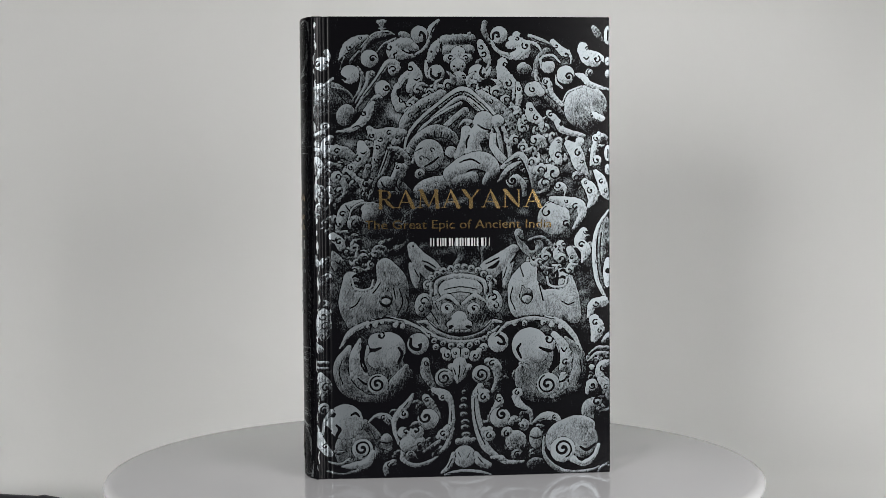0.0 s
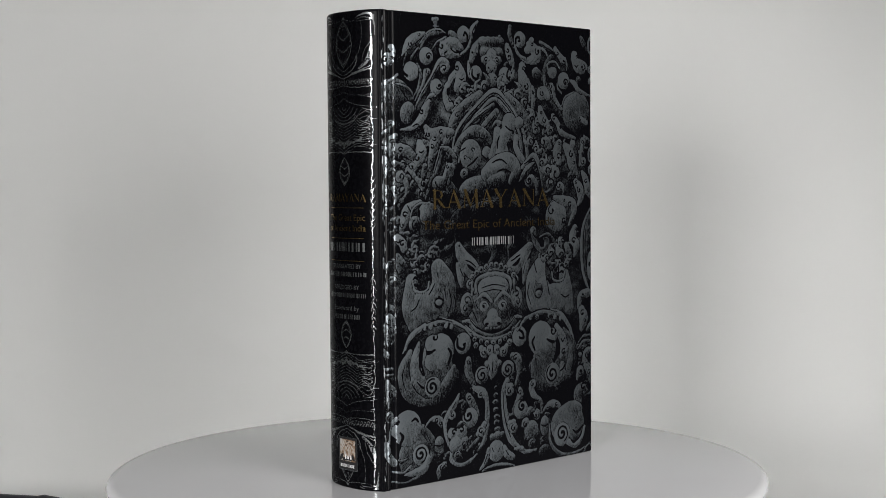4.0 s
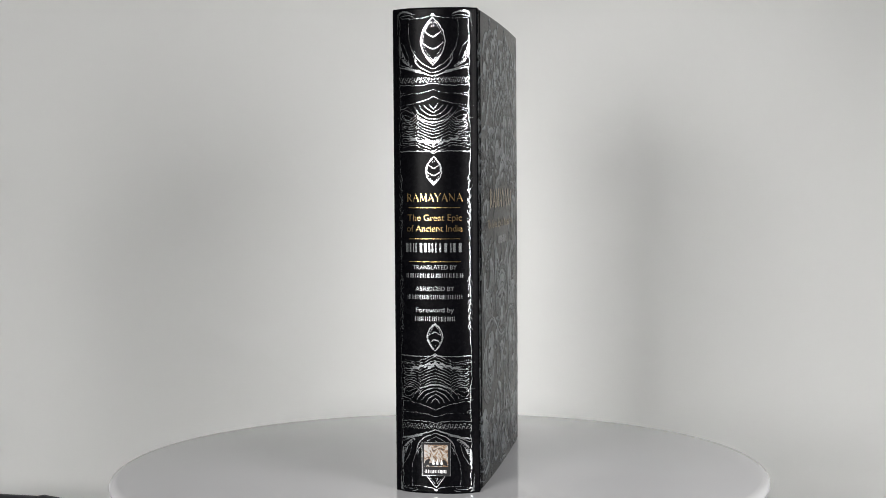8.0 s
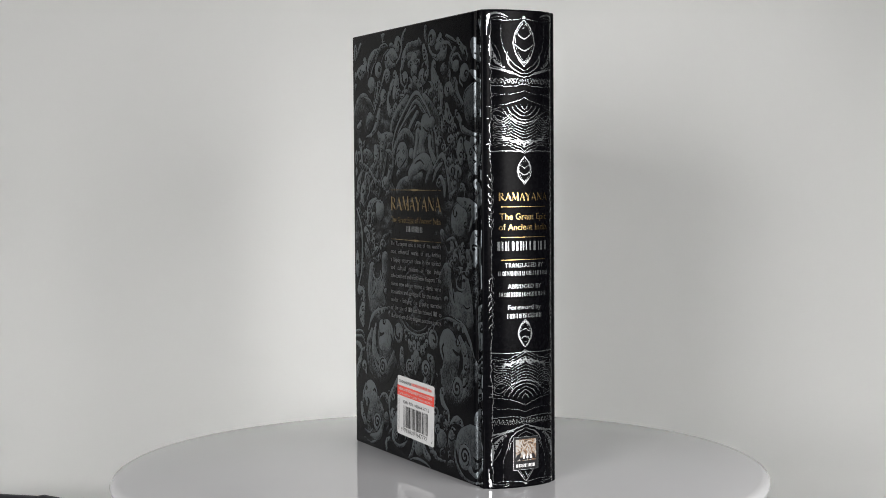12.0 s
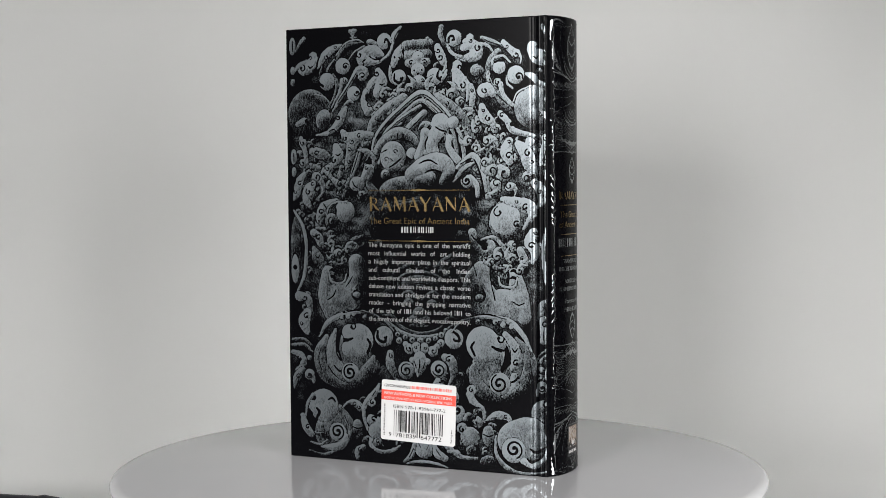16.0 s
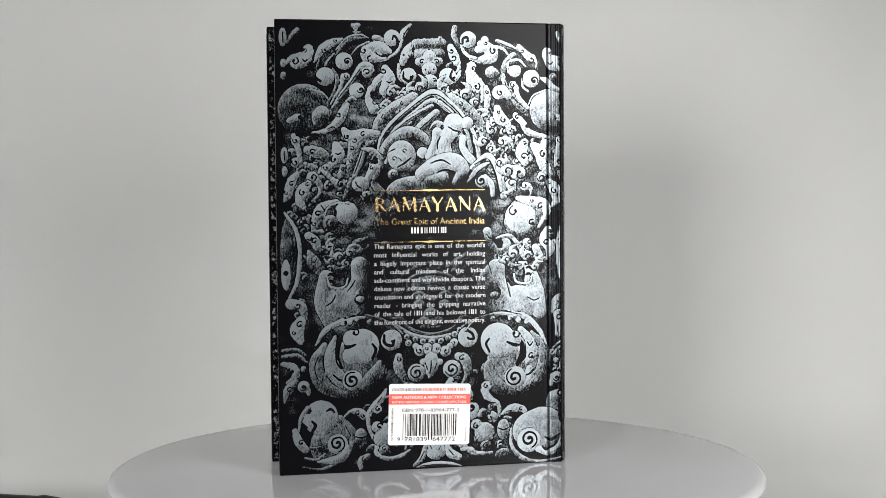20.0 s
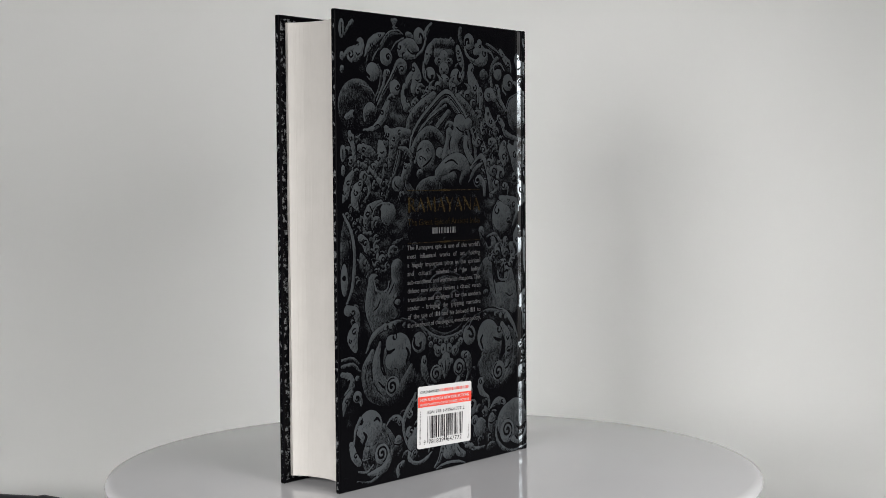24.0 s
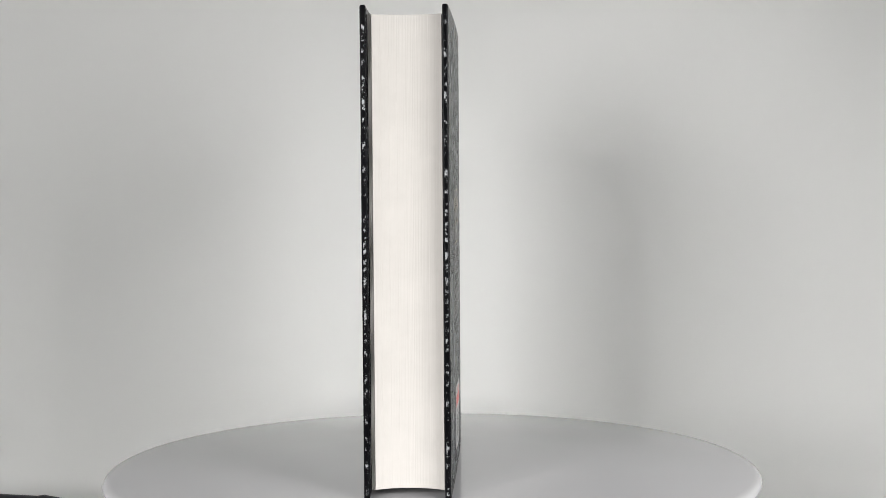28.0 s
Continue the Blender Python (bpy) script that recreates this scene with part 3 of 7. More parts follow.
orn("leaf", 0.62, [C(-27.5, 230.4, 2, -25.1, 228.7, 2.6, -21.6, 225.3, 2.3), D(-28.1, 230.7, 1.7)])
orn("leaf", 0.9, [D(-32.3, 222.2, 3.8), D(-33.8, 224.5, 2.3), C(-33.2, 219.6, 1.7, -27.6, 220.3, 2.6, -21, 219.5, 0.58), C(-30.5, 226.3, 2.3, -25.2, 225.8, 3.2, -20.4, 223.5, 1.5)], cut=[*hook(-34.1, 223.9, 2, 130, 1, 0.33), C(-31.8, 218.8, 0.23, -32, 220.5, 0.41, -30.5, 221.4, 0.23), C(-27.6, 222.6, 0.23, -24.6, 221.2, 0.35, -20.4, 221.5, 0.29)])
orn("stem", 0.7, [C(-41.2, 221.3, 0.38, -37, 225.9, 0.58, -31.4, 228.6, 0.69)])
orn("stem", 0.92, [C(-21, 220.3, 0.58, -16.2, 223.6, 0.93, -13.8, 228.9, 0.88, -12.9, 233.5, 1.7, -9.2, 237.9, 0.88)], cut=[C(-13.2, 230.6, 0.18, -11.7, 234.1, 0.23, -9.9, 236.5, 0.18)])
orn("scroll", 0.97, [D(-18.9, 230.8, 4.4)], cut=[C(-18.9, 230.2, 0.29, -18, 232, 0.52, -16.2, 230, 0.64, -16.5, 226.5, 0.52), D(-18.6, 230.2, 0.47)])
orn("bulb", 0.96, [D(-44.7, 218.3, 4.6)], cut=[P(-43, 218.3, 1.7, 20, 1, 0.33)])
orn("strap", 0.55, [C(-50.7, 213.9, 0.72, -48.4, 208.8, 1.2, -49.9, 202.4, 0.87, -53.8, 196.6, 0.40)])
orn("bulb", 0.95, [D(-54.8, 210.2, 4.9)], cut=[C(-59.7, 214.1, 0.29, -60.1, 210.4, 0.57, -57.5, 207.8, 0.69), D(-57.2, 208.1, 0.57)])
orn("strap", 0.8, [D(-43.6, 210.3, 2), C(-45.4, 210.8, 1.2, -46.6, 204.8, 1, -52, 196.1, 0.46)], cut=[*hook(-43.4, 210.3, 1.4, 120, 1, 0.21)])
orn("strap", 0.82, [D(-32.4, 212.4, 2.9), C(-30, 213.6, 1.5, -30.9, 215.9, 1.5, -35.3, 216.1, 1.7, -40.7, 208.3, 1.2, -46.1, 201, 1.2, -51.4, 193.8, 0.58)], cut=[*hook(-32.4, 212.7, 2, 170, -1, 0.33), C(-36.5, 214.1, 0.20, -41.9, 206.5, 0.23, -47.9, 199, 0.20)])
orn("bulb", 0.96, [D(-38.1, 203.1, 4.1), C(-40.8, 200.2, 1.2, -44.4, 195.5, 1.2, -47.9, 191.5, 0.58)], cut=[P(-36, 203.4, 1.6, 190, 1, 0.33)])
orn("leaf", 0.85, [C(-43.5, 197.3, 0.87, -40.8, 199, 1.2, -38.4, 198.2, 0.44)])
orn("leaf", 0.97, [C(-22.9, 214.8, 2, -20.8, 209, 3.5, -23.3, 203.2, 2.9), C(-24.1, 211.3, 1.7, -28.3, 207.2, 1.7, -31, 199.6, 0.58)], cut=[*hook(-23.5, 213.6, 1.7, 200, 1, 0.34), C(-22, 207.8, 0.23, -20.5, 207.3, 0.35, -19, 208.2, 0.23)])
orn("leaf", 0.93, [C(-30.7, 204.3, 1.5, -31.9, 198.5, 2, -29, 193.3, 2.9)], cut=[C(-30.4, 202, 0.58, -30.1, 199.9, 0.76), *hook(-28.1, 196.8, 1.5, 150, 1, 0.27)])
orn("leaf", 0.94, [C(-8.7, 228, 0.88, -11.2, 223.1, 2.6, -13.6, 217.8, 1.8)], cut=[D(-12.7, 221.9, 0.58), C(-10.3, 221.9, 0.20, -9.1, 220.2, 0.29, -9.7, 218.4, 0.21)])
orn("stem", 0.9, [C(-15.7, 217.2, 0.58, -14.8, 210.8, 1.5, -11, 207.3, 1.8)])
orn("scroll", 0.97, [D(-10.3, 210.8, 4.4)], cut=[C(-13, 213.2, 0.29, -12.8, 209.7, 0.59, -9.8, 208.2, 0.65, -7.9, 210.9, 0.47), D(-9.1, 210.3, 0.59)])
orn("crown", 0.6, [C(-6, 227.8, 2.6, 1.2, 227.9, 2.9, 7.9, 228.3, 2.7), C(-5.5, 222.6, 2.6, 1.2, 222.1, 3.5, 7.2, 222.7, 2.7), D(7, 230.9, 1.2), D(-4.8, 229.9, 0.88), D(-1.5, 230.2, 0.88), D(2.7, 230.3, 0.88)], cut=[C(-7.5, 226.9, 0.18, -7.2, 224, 0.23, -7.6, 220.5, 0.18)])
orn("crown_leaf", 0.8, [D(1.2, 220.9, 3.8), C(-4.6, 218.5, 2.1, 0.85, 218, 3.5, 6.6, 218.6, 2.1)], cut=[*hook(-3.1, 218.5, 1.5, 30, 1, 0.30), *hook(5.4, 218.6, 1.5, 150, -1, 0.30), D(1.5, 222.1, 0.29)])
orn("crown_leaf", 0.85, [E(1.1, 214.5, 4.1, 3.8, 0)], cut=[D(-0.99, 214.4, 0.47), D(3.5, 214.5, 0.47), C(0.51, 213.3, 0.18, 1.1, 212.1, 0.27, 2, 213.3, 0.18)])
orn("crown_leaf", 0.82, [E(1.4, 208, 4.4, 3.8, 0)], cut=[*hook(-1.3, 208.6, 1.2, 40, 1, 0.25), *hook(4.1, 208.6, 1.2, 140, -1, 0.26)])
orn("leaf", 0.96, [C(12.7, 226.6, 1.8, 14.5, 221.9, 2.7, 16.3, 218.1, 2.1), C(17.2, 219.3, 0.89, 17.2, 214.6, 0.89, 14.5, 211.9, 0.45)], cut=[*hook(13.3, 224.5, 1.5, 200, 1, 0.28), *hook(14.5, 221, 1.8, 240, 1, 0.34)])
orn("stem", 0.45, [C(12.7, 217.5, 0.89, 11.4, 216.3, 1.2, 12, 214.6, 0.59)])
orn("scroll", 0.97, [D(11.1, 210.7, 4.7), C(14.4, 208.7, 1.5, 16.9, 211.1, 1.2, 18.1, 214, 0.45)], cut=[C(13.6, 214, 0.30, 12.6, 210.8, 0.65, 14.4, 208.7, 0.65), D(14.8, 210.2, 0.59)])
orn("finial", 0.55, [C(15.2, 236.6, 1.5, 14.6, 233.1, 1.5, 16.7, 228.1, 1.2, 19.4, 224.6, 0.45)])
orn("leaf", 0.95, [D(35.3, 222.5, 3.9), C(24.3, 220.9, 1.5, 29.8, 220, 2.4, 35.3, 220.7, 3), C(28, 225.3, 2.1, 32, 226.6, 3, 36, 224.8, 3), D(31.7, 230.4, 2.1), C(29.2, 228.3, 1.8, 31.7, 227.7, 2.1), C(34.7, 227.2, 0.90, 41.2, 226.1, 0.90, 45.5, 221.7, 0.36)], cut=[*hook(36.6, 224.8, 2.1, 140, 1, 0.39), C(25.8, 222.4, 0.27, 28, 221.8, 0.36, 30.4, 222.7, 0.27), *hook(32.3, 228.9, 1.2, 200, 1, 0.26)])
orn("stem", 0.95, [C(20.1, 232.3, 0.89, 18.8, 227, 0.83, 21.8, 222.3, 0.89, 26.7, 220.6, 0.89)])
orn("scroll", 0.97, [D(22.5, 230.5, 4.5)], cut=[C(19.4, 228.4, 0.53, 19.7, 231.1, 0.59, 21.9, 231.7, 0.59, 22.5, 229.7, 0.47), D(21.6, 229.6, 0.53)])
orn("crescent", 0.72, [C(38.4, 230.2, 0.90, 44.3, 227.6, 1.5, 50.8, 225, 0.54)], cut=[C(39.7, 229, 0.21, 44.6, 227, 0.24, 48.9, 225.6, 0.21)])
orn("shaded_panel", 0.4, [C(47.4, 221.7, 2.4, 44.3, 217.3, 3, 41.1, 209.8, 1.8)])
orn("leaf", 0.96, [C(50.5, 227.4, 1.2, 53.9, 223.9, 1.8, 57.6, 220.7, 2.4), C(58.9, 222.2, 0.91, 60.5, 218.6, 0.61, 60.1, 215.6, 0.36)], cut=[*hook(58, 220.4, 1.8, 200, 1, 0.33), *hook(52.7, 225, 1.2, 220, 1, 0.22)])
orn("leaf", 0.97, [D(66.7, 224.3, 2.7), C(66.1, 222.8, 2.4, 69.5, 218.7, 3.7, 73.3, 217, 3), C(70.8, 221.4, 1.5, 75.8, 219.4, 1.5, 79.3, 215.5, 0.37)], cut=[*hook(73.9, 217.9, 2.1, 60, -1, 0.40), C(67, 219, 0.24, 68.6, 218.1, 0.36, 69.9, 219.3, 0.24), *hook(68.6, 224.1, 1.2, 270, 1, 0.22)])
orn("leaf", 0.52, [C(72.4, 234.5, 1.2, 74.6, 231.3, 1.8, 77.7, 227.2, 0.46)])
orn("pod", 0.92, [E(80, 230.5, 2.1, 4.9, 0)], cut=[C(80, 233.2, 0.24, 80, 230.8, 0.30, 79.9, 227.8, 0.24)])
orn("pod", 0.8, [E(79.9, 217, 1.5, 2.4, 0), E(79.9, 210.5, 1.5, 2.1, 0)], cut=[D(79.9, 217, 0.31)])
orn("bulb", 0.68, [E(35.9, 213.3, 4.2, 3.3, 8)], cut=[C(36.5, 216.3, 0.30, 39, 215.1, 0.42, 40.2, 213.1, 0.30)])
orn("rim", 0.93, [C(44.6, 213.7, 0.60, 44.9, 218.7, 0.72, 50.5, 220, 0.72, 54.5, 216.5, 0.48)])
orn("bulb", 0.97, [D(48.3, 214.3, 3.6)], cut=[C(46.1, 216.7, 0.24, 47.7, 217.6, 0.36, 50.2, 217.3, 0.24)])
orn("rim", 0.9, [C(52.9, 212, 0.48, 52.6, 206.1, 0.61, 55.7, 203.1, 0.61)])
orn("bulb", 0.96, [D(57.6, 210, 4.8)], cut=[P(59.2, 209.1, 2, 330, 1, 0.39)])
orn("leaf", 0.95, [C(62.9, 210.6, 0.55, 67, 208.6, 1.8, 69.5, 205.6, 1.5, 74.5, 203.8, 1.2, 80.9, 202.1, 0.55)])
orn("bulb", 0.6, [D(70.1, 211, 2.1)], cut=[*hook(70.1, 211, 1.5, 90, 1, 0.22)])
orn("strap", 0.55, [C(41.8, 211.9, 0.90, 43.3, 205.4, 1.5, 50.4, 195.9, 2.1, 56, 189.7, 0.91)], cut=[C(42.7, 208.4, 0.21, 45.1, 202.4, 0.27, 52.6, 194.8, 0.21)])
orn("leaf", 0.9, [D(47.3, 206.6, 2.1), C(48.9, 205.4, 1.5, 50.4, 200.1, 1.2, 55.7, 194.2, 0.91)], cut=[*hook(47.3, 206.3, 1.5, 120, 1, 0.26)])
orn("leaf", 0.97, [D(24.2, 216.2, 2.7), C(23.3, 213.5, 2.4, 25.7, 207.6, 3.9, 27.9, 204.7, 2.7), C(28.5, 208.8, 1.5, 30.6, 203.8, 1.5, 29.7, 197, 0.60)], cut=[*hook(25.2, 215.3, 1.5, 300, 1, 0.30), *hook(27, 205.3, 2.1, 60, -1, 0.39)])
orn("leaf", 0.88, [C(32.2, 205.3, 1.2, 33.1, 200.6, 1.8, 32.4, 194.1, 1.5)], cut=[*hook(33.1, 202.4, 1.2, 120, 1, 0.26)])
orn("bulb", 0.97, [D(39.6, 202.4, 3.9), C(41.4, 203.6, 3, 44.5, 200.7, 2.1)], cut=[*hook(40.2, 202.4, 1.8, 150, 1, 0.33)])
comma(-19.7, 202, 2.6, 20, 1, 0.78)
comma(-13.4, 200.9, 2.4, 60, -1, 0.78)
comma(-8.6, 202.7, 2.6, 70, 1, 0.78)
comma(-16.4, 196.2, 2.3, 30, 1, 0.78)
comma(-3.8, 205.1, 2.9, 100, -1, 0.78)
comma(-23.6, 194.7, 2.3, 20, 1, 0.78)
comma(8.9, 204.6, 3, 80, 1, 0.78)
comma(14.7, 200.5, 2.7, 120, 1, 0.78)
comma(20.8, 201.4, 3, 110, -1, 0.78)
comma(25.7, 197, 2.7, 160, 1, 0.78)
comma(31.8, 189.1, 2.7, 140, -1, 0.78)
comma(-24.9, 188.9, 2.6, 40, 1, 0.78)
comma(-18.9, 191.6, 2.1, 60, -1, 0.78)
orn("foliage_spray", 0.66, [C(-28.2, 181.1, 2.1, -25.8, 186.9, 2.9, -18.3, 194.5, 2.6, -7.7, 199.8, 2.7), C(12.6, 199.9, 2.4, 21.1, 194, 3, 28.7, 186.1, 2.7, 31.7, 177.2, 2.7)], cut=[*hook(-23.7, 188.9, 1.5, 100, 1, 0.21), *hook(-19.2, 193.3, 1.2, 60, -1, 0.21), *hook(-13.8, 196.2, 1.2, 90, 1, 0.21), *hook(18, 195.8, 1.5, 90, -1, 0.24), *hook(24.1, 190.5, 1.5, 120, 1, 0.24), *hook(29.6, 182.2, 1.5, 60, -1, 0.24)])
orn("arch_band", 0.9, [C(-25.1, 163.6, 1, -26.2, 174.4, 1.1, -21.3, 184, 1.2, -9.3, 194.5, 1.4, 2.9, 202.2, 1.8, 12.5, 196.4, 1.4, 21, 187.3, 1.3, 26.8, 175.7, 1.3, 28.6, 162.1, 1.1)], cut=[C(-25.1, 165.6, 0.15, -25.9, 174.4, 0.18, -21, 183.4, 0.18, -9.3, 193.9, 0.21, 2.9, 201.3, 0.24, 12.5, 195.8, 0.21, 20.7, 186.7, 0.18, 26.5, 175.1, 0.18)])
orn("arch_band", 0.84, [C(-22.7, 164.7, 0.77, -23.2, 174.1, 0.88, -18.4, 182.2, 0.88, -8.1, 191, 1, 2.5, 198.1, 1.2, 10.7, 192.8, 1, 18, 184.6, 0.90, 22.8, 175.2, 0.90, 24.6, 164.5, 0.78)])
orn("arch_band", 0.72, [C(-20.8, 178.7, 0.88, -15.9, 184, 1.2, -6.3, 190.4, 1.2, 2.2, 195.1, 1.2)], cut=[C(-18.4, 181.1, 0.15, -10.8, 187.5, 0.18, -1.7, 192.8, 0.15)])
orn("arch_band", 0.8, [C(6.5, 197.5, 0.89, 13.7, 191.1, 1.2, 20.4, 182.8, 1.2, 23.1, 174, 1.2, 24, 165.7, 0.90)], cut=[C(8.9, 195.2, 0.15, 15.5, 188.7, 0.18, 21, 179.9, 0.18)])
orn("sceptre", 0.6, [C(-8.8, 179.3, 1.8, -2.7, 184.9, 2.4, 4.6, 191.3, 2.1)], cut=[C(-6.3, 181.1, 0.18, -0.88, 185.8, 0.24, 3.4, 189.6, 0.18)])
orn("hair_band", 0.62, [C(-25.7, 162.4, 1.5, -24.4, 170.6, 2.1, -19.6, 177, 2.7, -10.9, 181.1, 3.3, -2.7, 178.7, 2.4, 0.26, 175.2, 1.5)], cut=[C(-26.2, 166.5, 0.18, -23, 166.2, 0.24), C(-25.6, 169.7, 0.18, -22.4, 168.5, 0.24), C(-24.1, 172.9, 0.18, -20.8, 170.8, 0.24), C(-22, 175.5, 0.18, -19.3, 172.9, 0.24), C(-19, 177.8, 0.18, -16.9, 174.6, 0.24), C(-15.4, 179.9, 0.18, -14.2, 176.4, 0.24), C(-11.5, 180.8, 0.18, -11.2, 177.3, 0.24), C(-7.6, 180.5, 0.18, -8.2, 177.3, 0.24), C(-3.9, 179, 0.18, -5.5, 176.4, 0.24)])
orn("carving", 0.82, [E(-14.3, 168.5, 7.7, 8.3, 0)], cut=[*hook(-18.5, 167, 1.5, 0, 1, 0.23), *hook(-13, 171.1, 1.5, 0, 1, 0.23), C(-16.7, 162.6, 0.27, -12.8, 164.7, 0.53, -9.2, 167.6, 0.27), C(-21.4, 170.5, 0.18, -17.8, 172.3, 0.27), C(-10.1, 164.1, 0.18, -8.3, 162.3, 0.27), C(-16.1, 167.6, 0.18, -14.3, 166.1, 0.27)])
orn("rosette", 0.8, [D(-19.1, 158.8, 2.7)], cut=[P(-19.1, 158.8, 1.2, 0, 1, 0.19)])
orn("bulb", 0.9, [D(-2.8, 169.9, 3.3)], cut=[C(-5.5, 168.2, 0.24, -3.1, 166.7, 0.36, -0.39, 167.8, 0.24)])
orn("carving", 0.8, [E(-9.6, 152.3, 12.5, 5.4, 8), C(-18.6, 149.5, 4.2, -6.6, 151.7, 6, 7.1, 155.7, 4.2)], cut=[*hook(-10.8, 154.1, 1.2, 0, 1, 0.17), C(-2.9, 149.3, 0.30, 1, 151.6, 0.48, 5, 151, 0.30), C(7.4, 149.8, 0.66, 7.4, 152.8, 0.54), C(3.1, 148.7, 0.48, 3.1, 151.3, 0.42)])
orn("carving", 0.74, [C(-28.4, 161.8, 2.7, -30.2, 153.9, 2.9, -25.2, 147.8, 3)], cut=[C(-29.9, 159.8, 0.21, -31.4, 154, 0.27, -29.4, 149.6, 0.21)])
orn("carving", 0.9, [D(14.3, 185.8, 5.4), D(21.6, 186.1, 3.3), C(12.4, 181.1, 4.2, 8.2, 175.2, 4.2, 9.3, 168.1, 4.8), C(5.1, 181.1, 2.7, 3.9, 175.8, 2.1, 0.82, 168.1, 2.4)], cut=[C(11.2, 184, 0.24, 14.3, 182.2, 0.36, 18.6, 181.1, 0.27), C(6.7, 178.7, 0.30, 5.4, 175.8, 0.48, 5.1, 172.2, 0.30)])
orn("carving", 0.93, [C(19.2, 178.1, 1.8, 19.1, 172.8, 1.8, 24, 166.3, 2.1, 27.7, 163.9, 1.2)])
orn("carving", 0.88, [C(-2.9, 158.7, 4.2, 5, 163.4, 5.1, 13.6, 165.1, 5.1, 19.1, 161, 3.6, 15.3, 154.5, 2.1), C(0.13, 155.8, 3.6, 7.4, 156.3, 4.2)], cut=[C(1.4, 164.6, 0.24, 7.2, 166.3, 0.42, 12.3, 164, 0.27), C(5, 159.6, 0.30, 9.3, 161, 0.48, 14.8, 159.8, 0.30)])
orn("scroll", 0.96, [D(29.5, 154.7, 3.6), C(31.6, 157.3, 1.2, 35, 153.1, 1.5, 35.6, 147.2, 1.2)], cut=[P(29.2, 155, 2.4, 100, 1.2, 0.39)])
orn("leaf", 0.7, [C(33.2, 164.5, 0.91, 27.7, 160.3, 2.4, 22.1, 154.4, 0.91)], cut=[C(30.7, 162.1, 0.21, 26.4, 158.9, 0.24)])
orn("ribbon", 0.85, [C(24, 162.1, 1.2, 32.6, 168.6, 1.5, 36.9, 163.8, 1.8, 40, 155.5, 2.1, 41.8, 146.5, 1.8)], cut=[C(25.5, 163.9, 0.18, 32.3, 166.8, 0.24, 35.7, 162.7, 0.27, 38.1, 155.5, 0.27, 39.7, 147.7, 0.21)])
orn("leaf", 0.93, [C(-62.1, 180.8, 0.43, -54.5, 181.9, 1.4, -48.6, 186.3, 2.3, -45.6, 191.2, 2.6, -43.2, 195.5, 1.2)], cut=[*hook(-47.7, 190.3, 1.7, 160, 1, 0.33), C(-53.9, 182.8, 0.20, -51, 183.9, 0.29, -49.5, 182.8, 0.20)])
orn("foliage_spray", 0.74, [C(-45.1, 182.2, 1.7, -41.6, 178.7, 3.2, -34.8, 179.3, 3.8, -27.9, 179.9, 2.3), C(-39.2, 176.4, 3.5, -40.5, 169.4, 2.9, -42.9, 161.9, 1.8), D(-31.5, 175.8, 2.6)], cut=[*hook(-43.4, 178.7, 1.5, 150, 1, 0.34), *hook(-39.2, 177, 1.5, 200, 1, 0.27), *hook(-35.1, 179.9, 1.5, 60, 1, 0.27), *hook(-41, 172.3, 1.5, 120, -1, 0.27), *hook(-30.9, 177.6, 1.2, 30, 1, 0.23), *hook(-41.1, 166, 1.5, 150, 1, 0.25), *hook(-35.1, 174.1, 1.2, 60, -1, 0.21)])
orn("leaf", 0.96, [C(-49.6, 174.4, 2, -48.4, 169.5, 3.5, -51.1, 164.8, 2.6), C(-52.6, 165.7, 1.5, -54.1, 162, 0.58)], cut=[*hook(-50.8, 166.6, 2, 100, 1, 0.38), C(-49.6, 170, 0.23, -48.2, 169.5, 0.35, -46.7, 170.6, 0.23)])
orn("leaf", 0.68, [C(-64.5, 171.8, 2.3, -58.4, 170.1, 3.2, -54.1, 167.7, 2.3), D(-62.2, 172.1, 2.3), C(-65.2, 164.3, 2, -60.5, 162.6, 1.2)], cut=[*hook(-62.2, 170.7, 1.7, 20, 1, 0.33), *hook(-58.2, 166.6, 1.5, 200, 1, 0.25), C(-65.8, 166.1, 0.23, -62.9, 165.2, 0.32, -60.5, 166.3, 0.23)])
orn("leaf", 0.8, [D(-54.7, 162.2, 2.3), C(-55.9, 160.8, 1.5, -51.8, 156.1, 1.2)], cut=[*hook(-54.7, 162.2, 1.5, 150, 1, 0.29)])
orn("leaf", 0.7, [D(-47.1, 153.8, 3.2), C(-51.2, 156.1, 1.5, -47.1, 151.5, 1.8)], cut=[P(-47.1, 153.8, 1.8, 60, 1.1, 0.34)])
orn("leaf", 0.72, [D(-62.1, 157.4, 3.2), C(-60, 156.2, 1.7, -57.7, 152.1, 1.5, -59, 146.9, 0.87)], cut=[*hook(-61.8, 157.7, 2, 300, 1, 0.33)])
orn("leaf", 0.55, [C(-65.9, 151.3, 1.7, -64.2, 147, 1.7, -66, 143.5, 0.87)], cut=[*hook(-65.1, 149.3, 1.2, 60, 1, 0.21)])
orn("foliage_spray", 0.5, [C(-45.9, 162.5, 1.8, -47.1, 157.9, 1.8), C(-41.2, 156.1, 1.5, -43.6, 149.1, 1.8, -45.4, 146.2, 0.88)], cut=[*hook(-45.9, 161.3, 1.2, 60, 1, 0.21), *hook(-43, 151.4, 1.2, 150, 1, 0.21)])
orn("strap", 0.62, [C(-34.2, 172.3, 1.8, -36.1, 165.6, 2.1, -38.8, 157.8, 2.3)], cut=[C(-35.4, 171.2, 0.20, -37.3, 165.4, 0.26, -40, 159, 0.21), C(-33.4, 170, 0.21, -34.9, 164.8, 0.26, -37.3, 157.8, 0.21)])
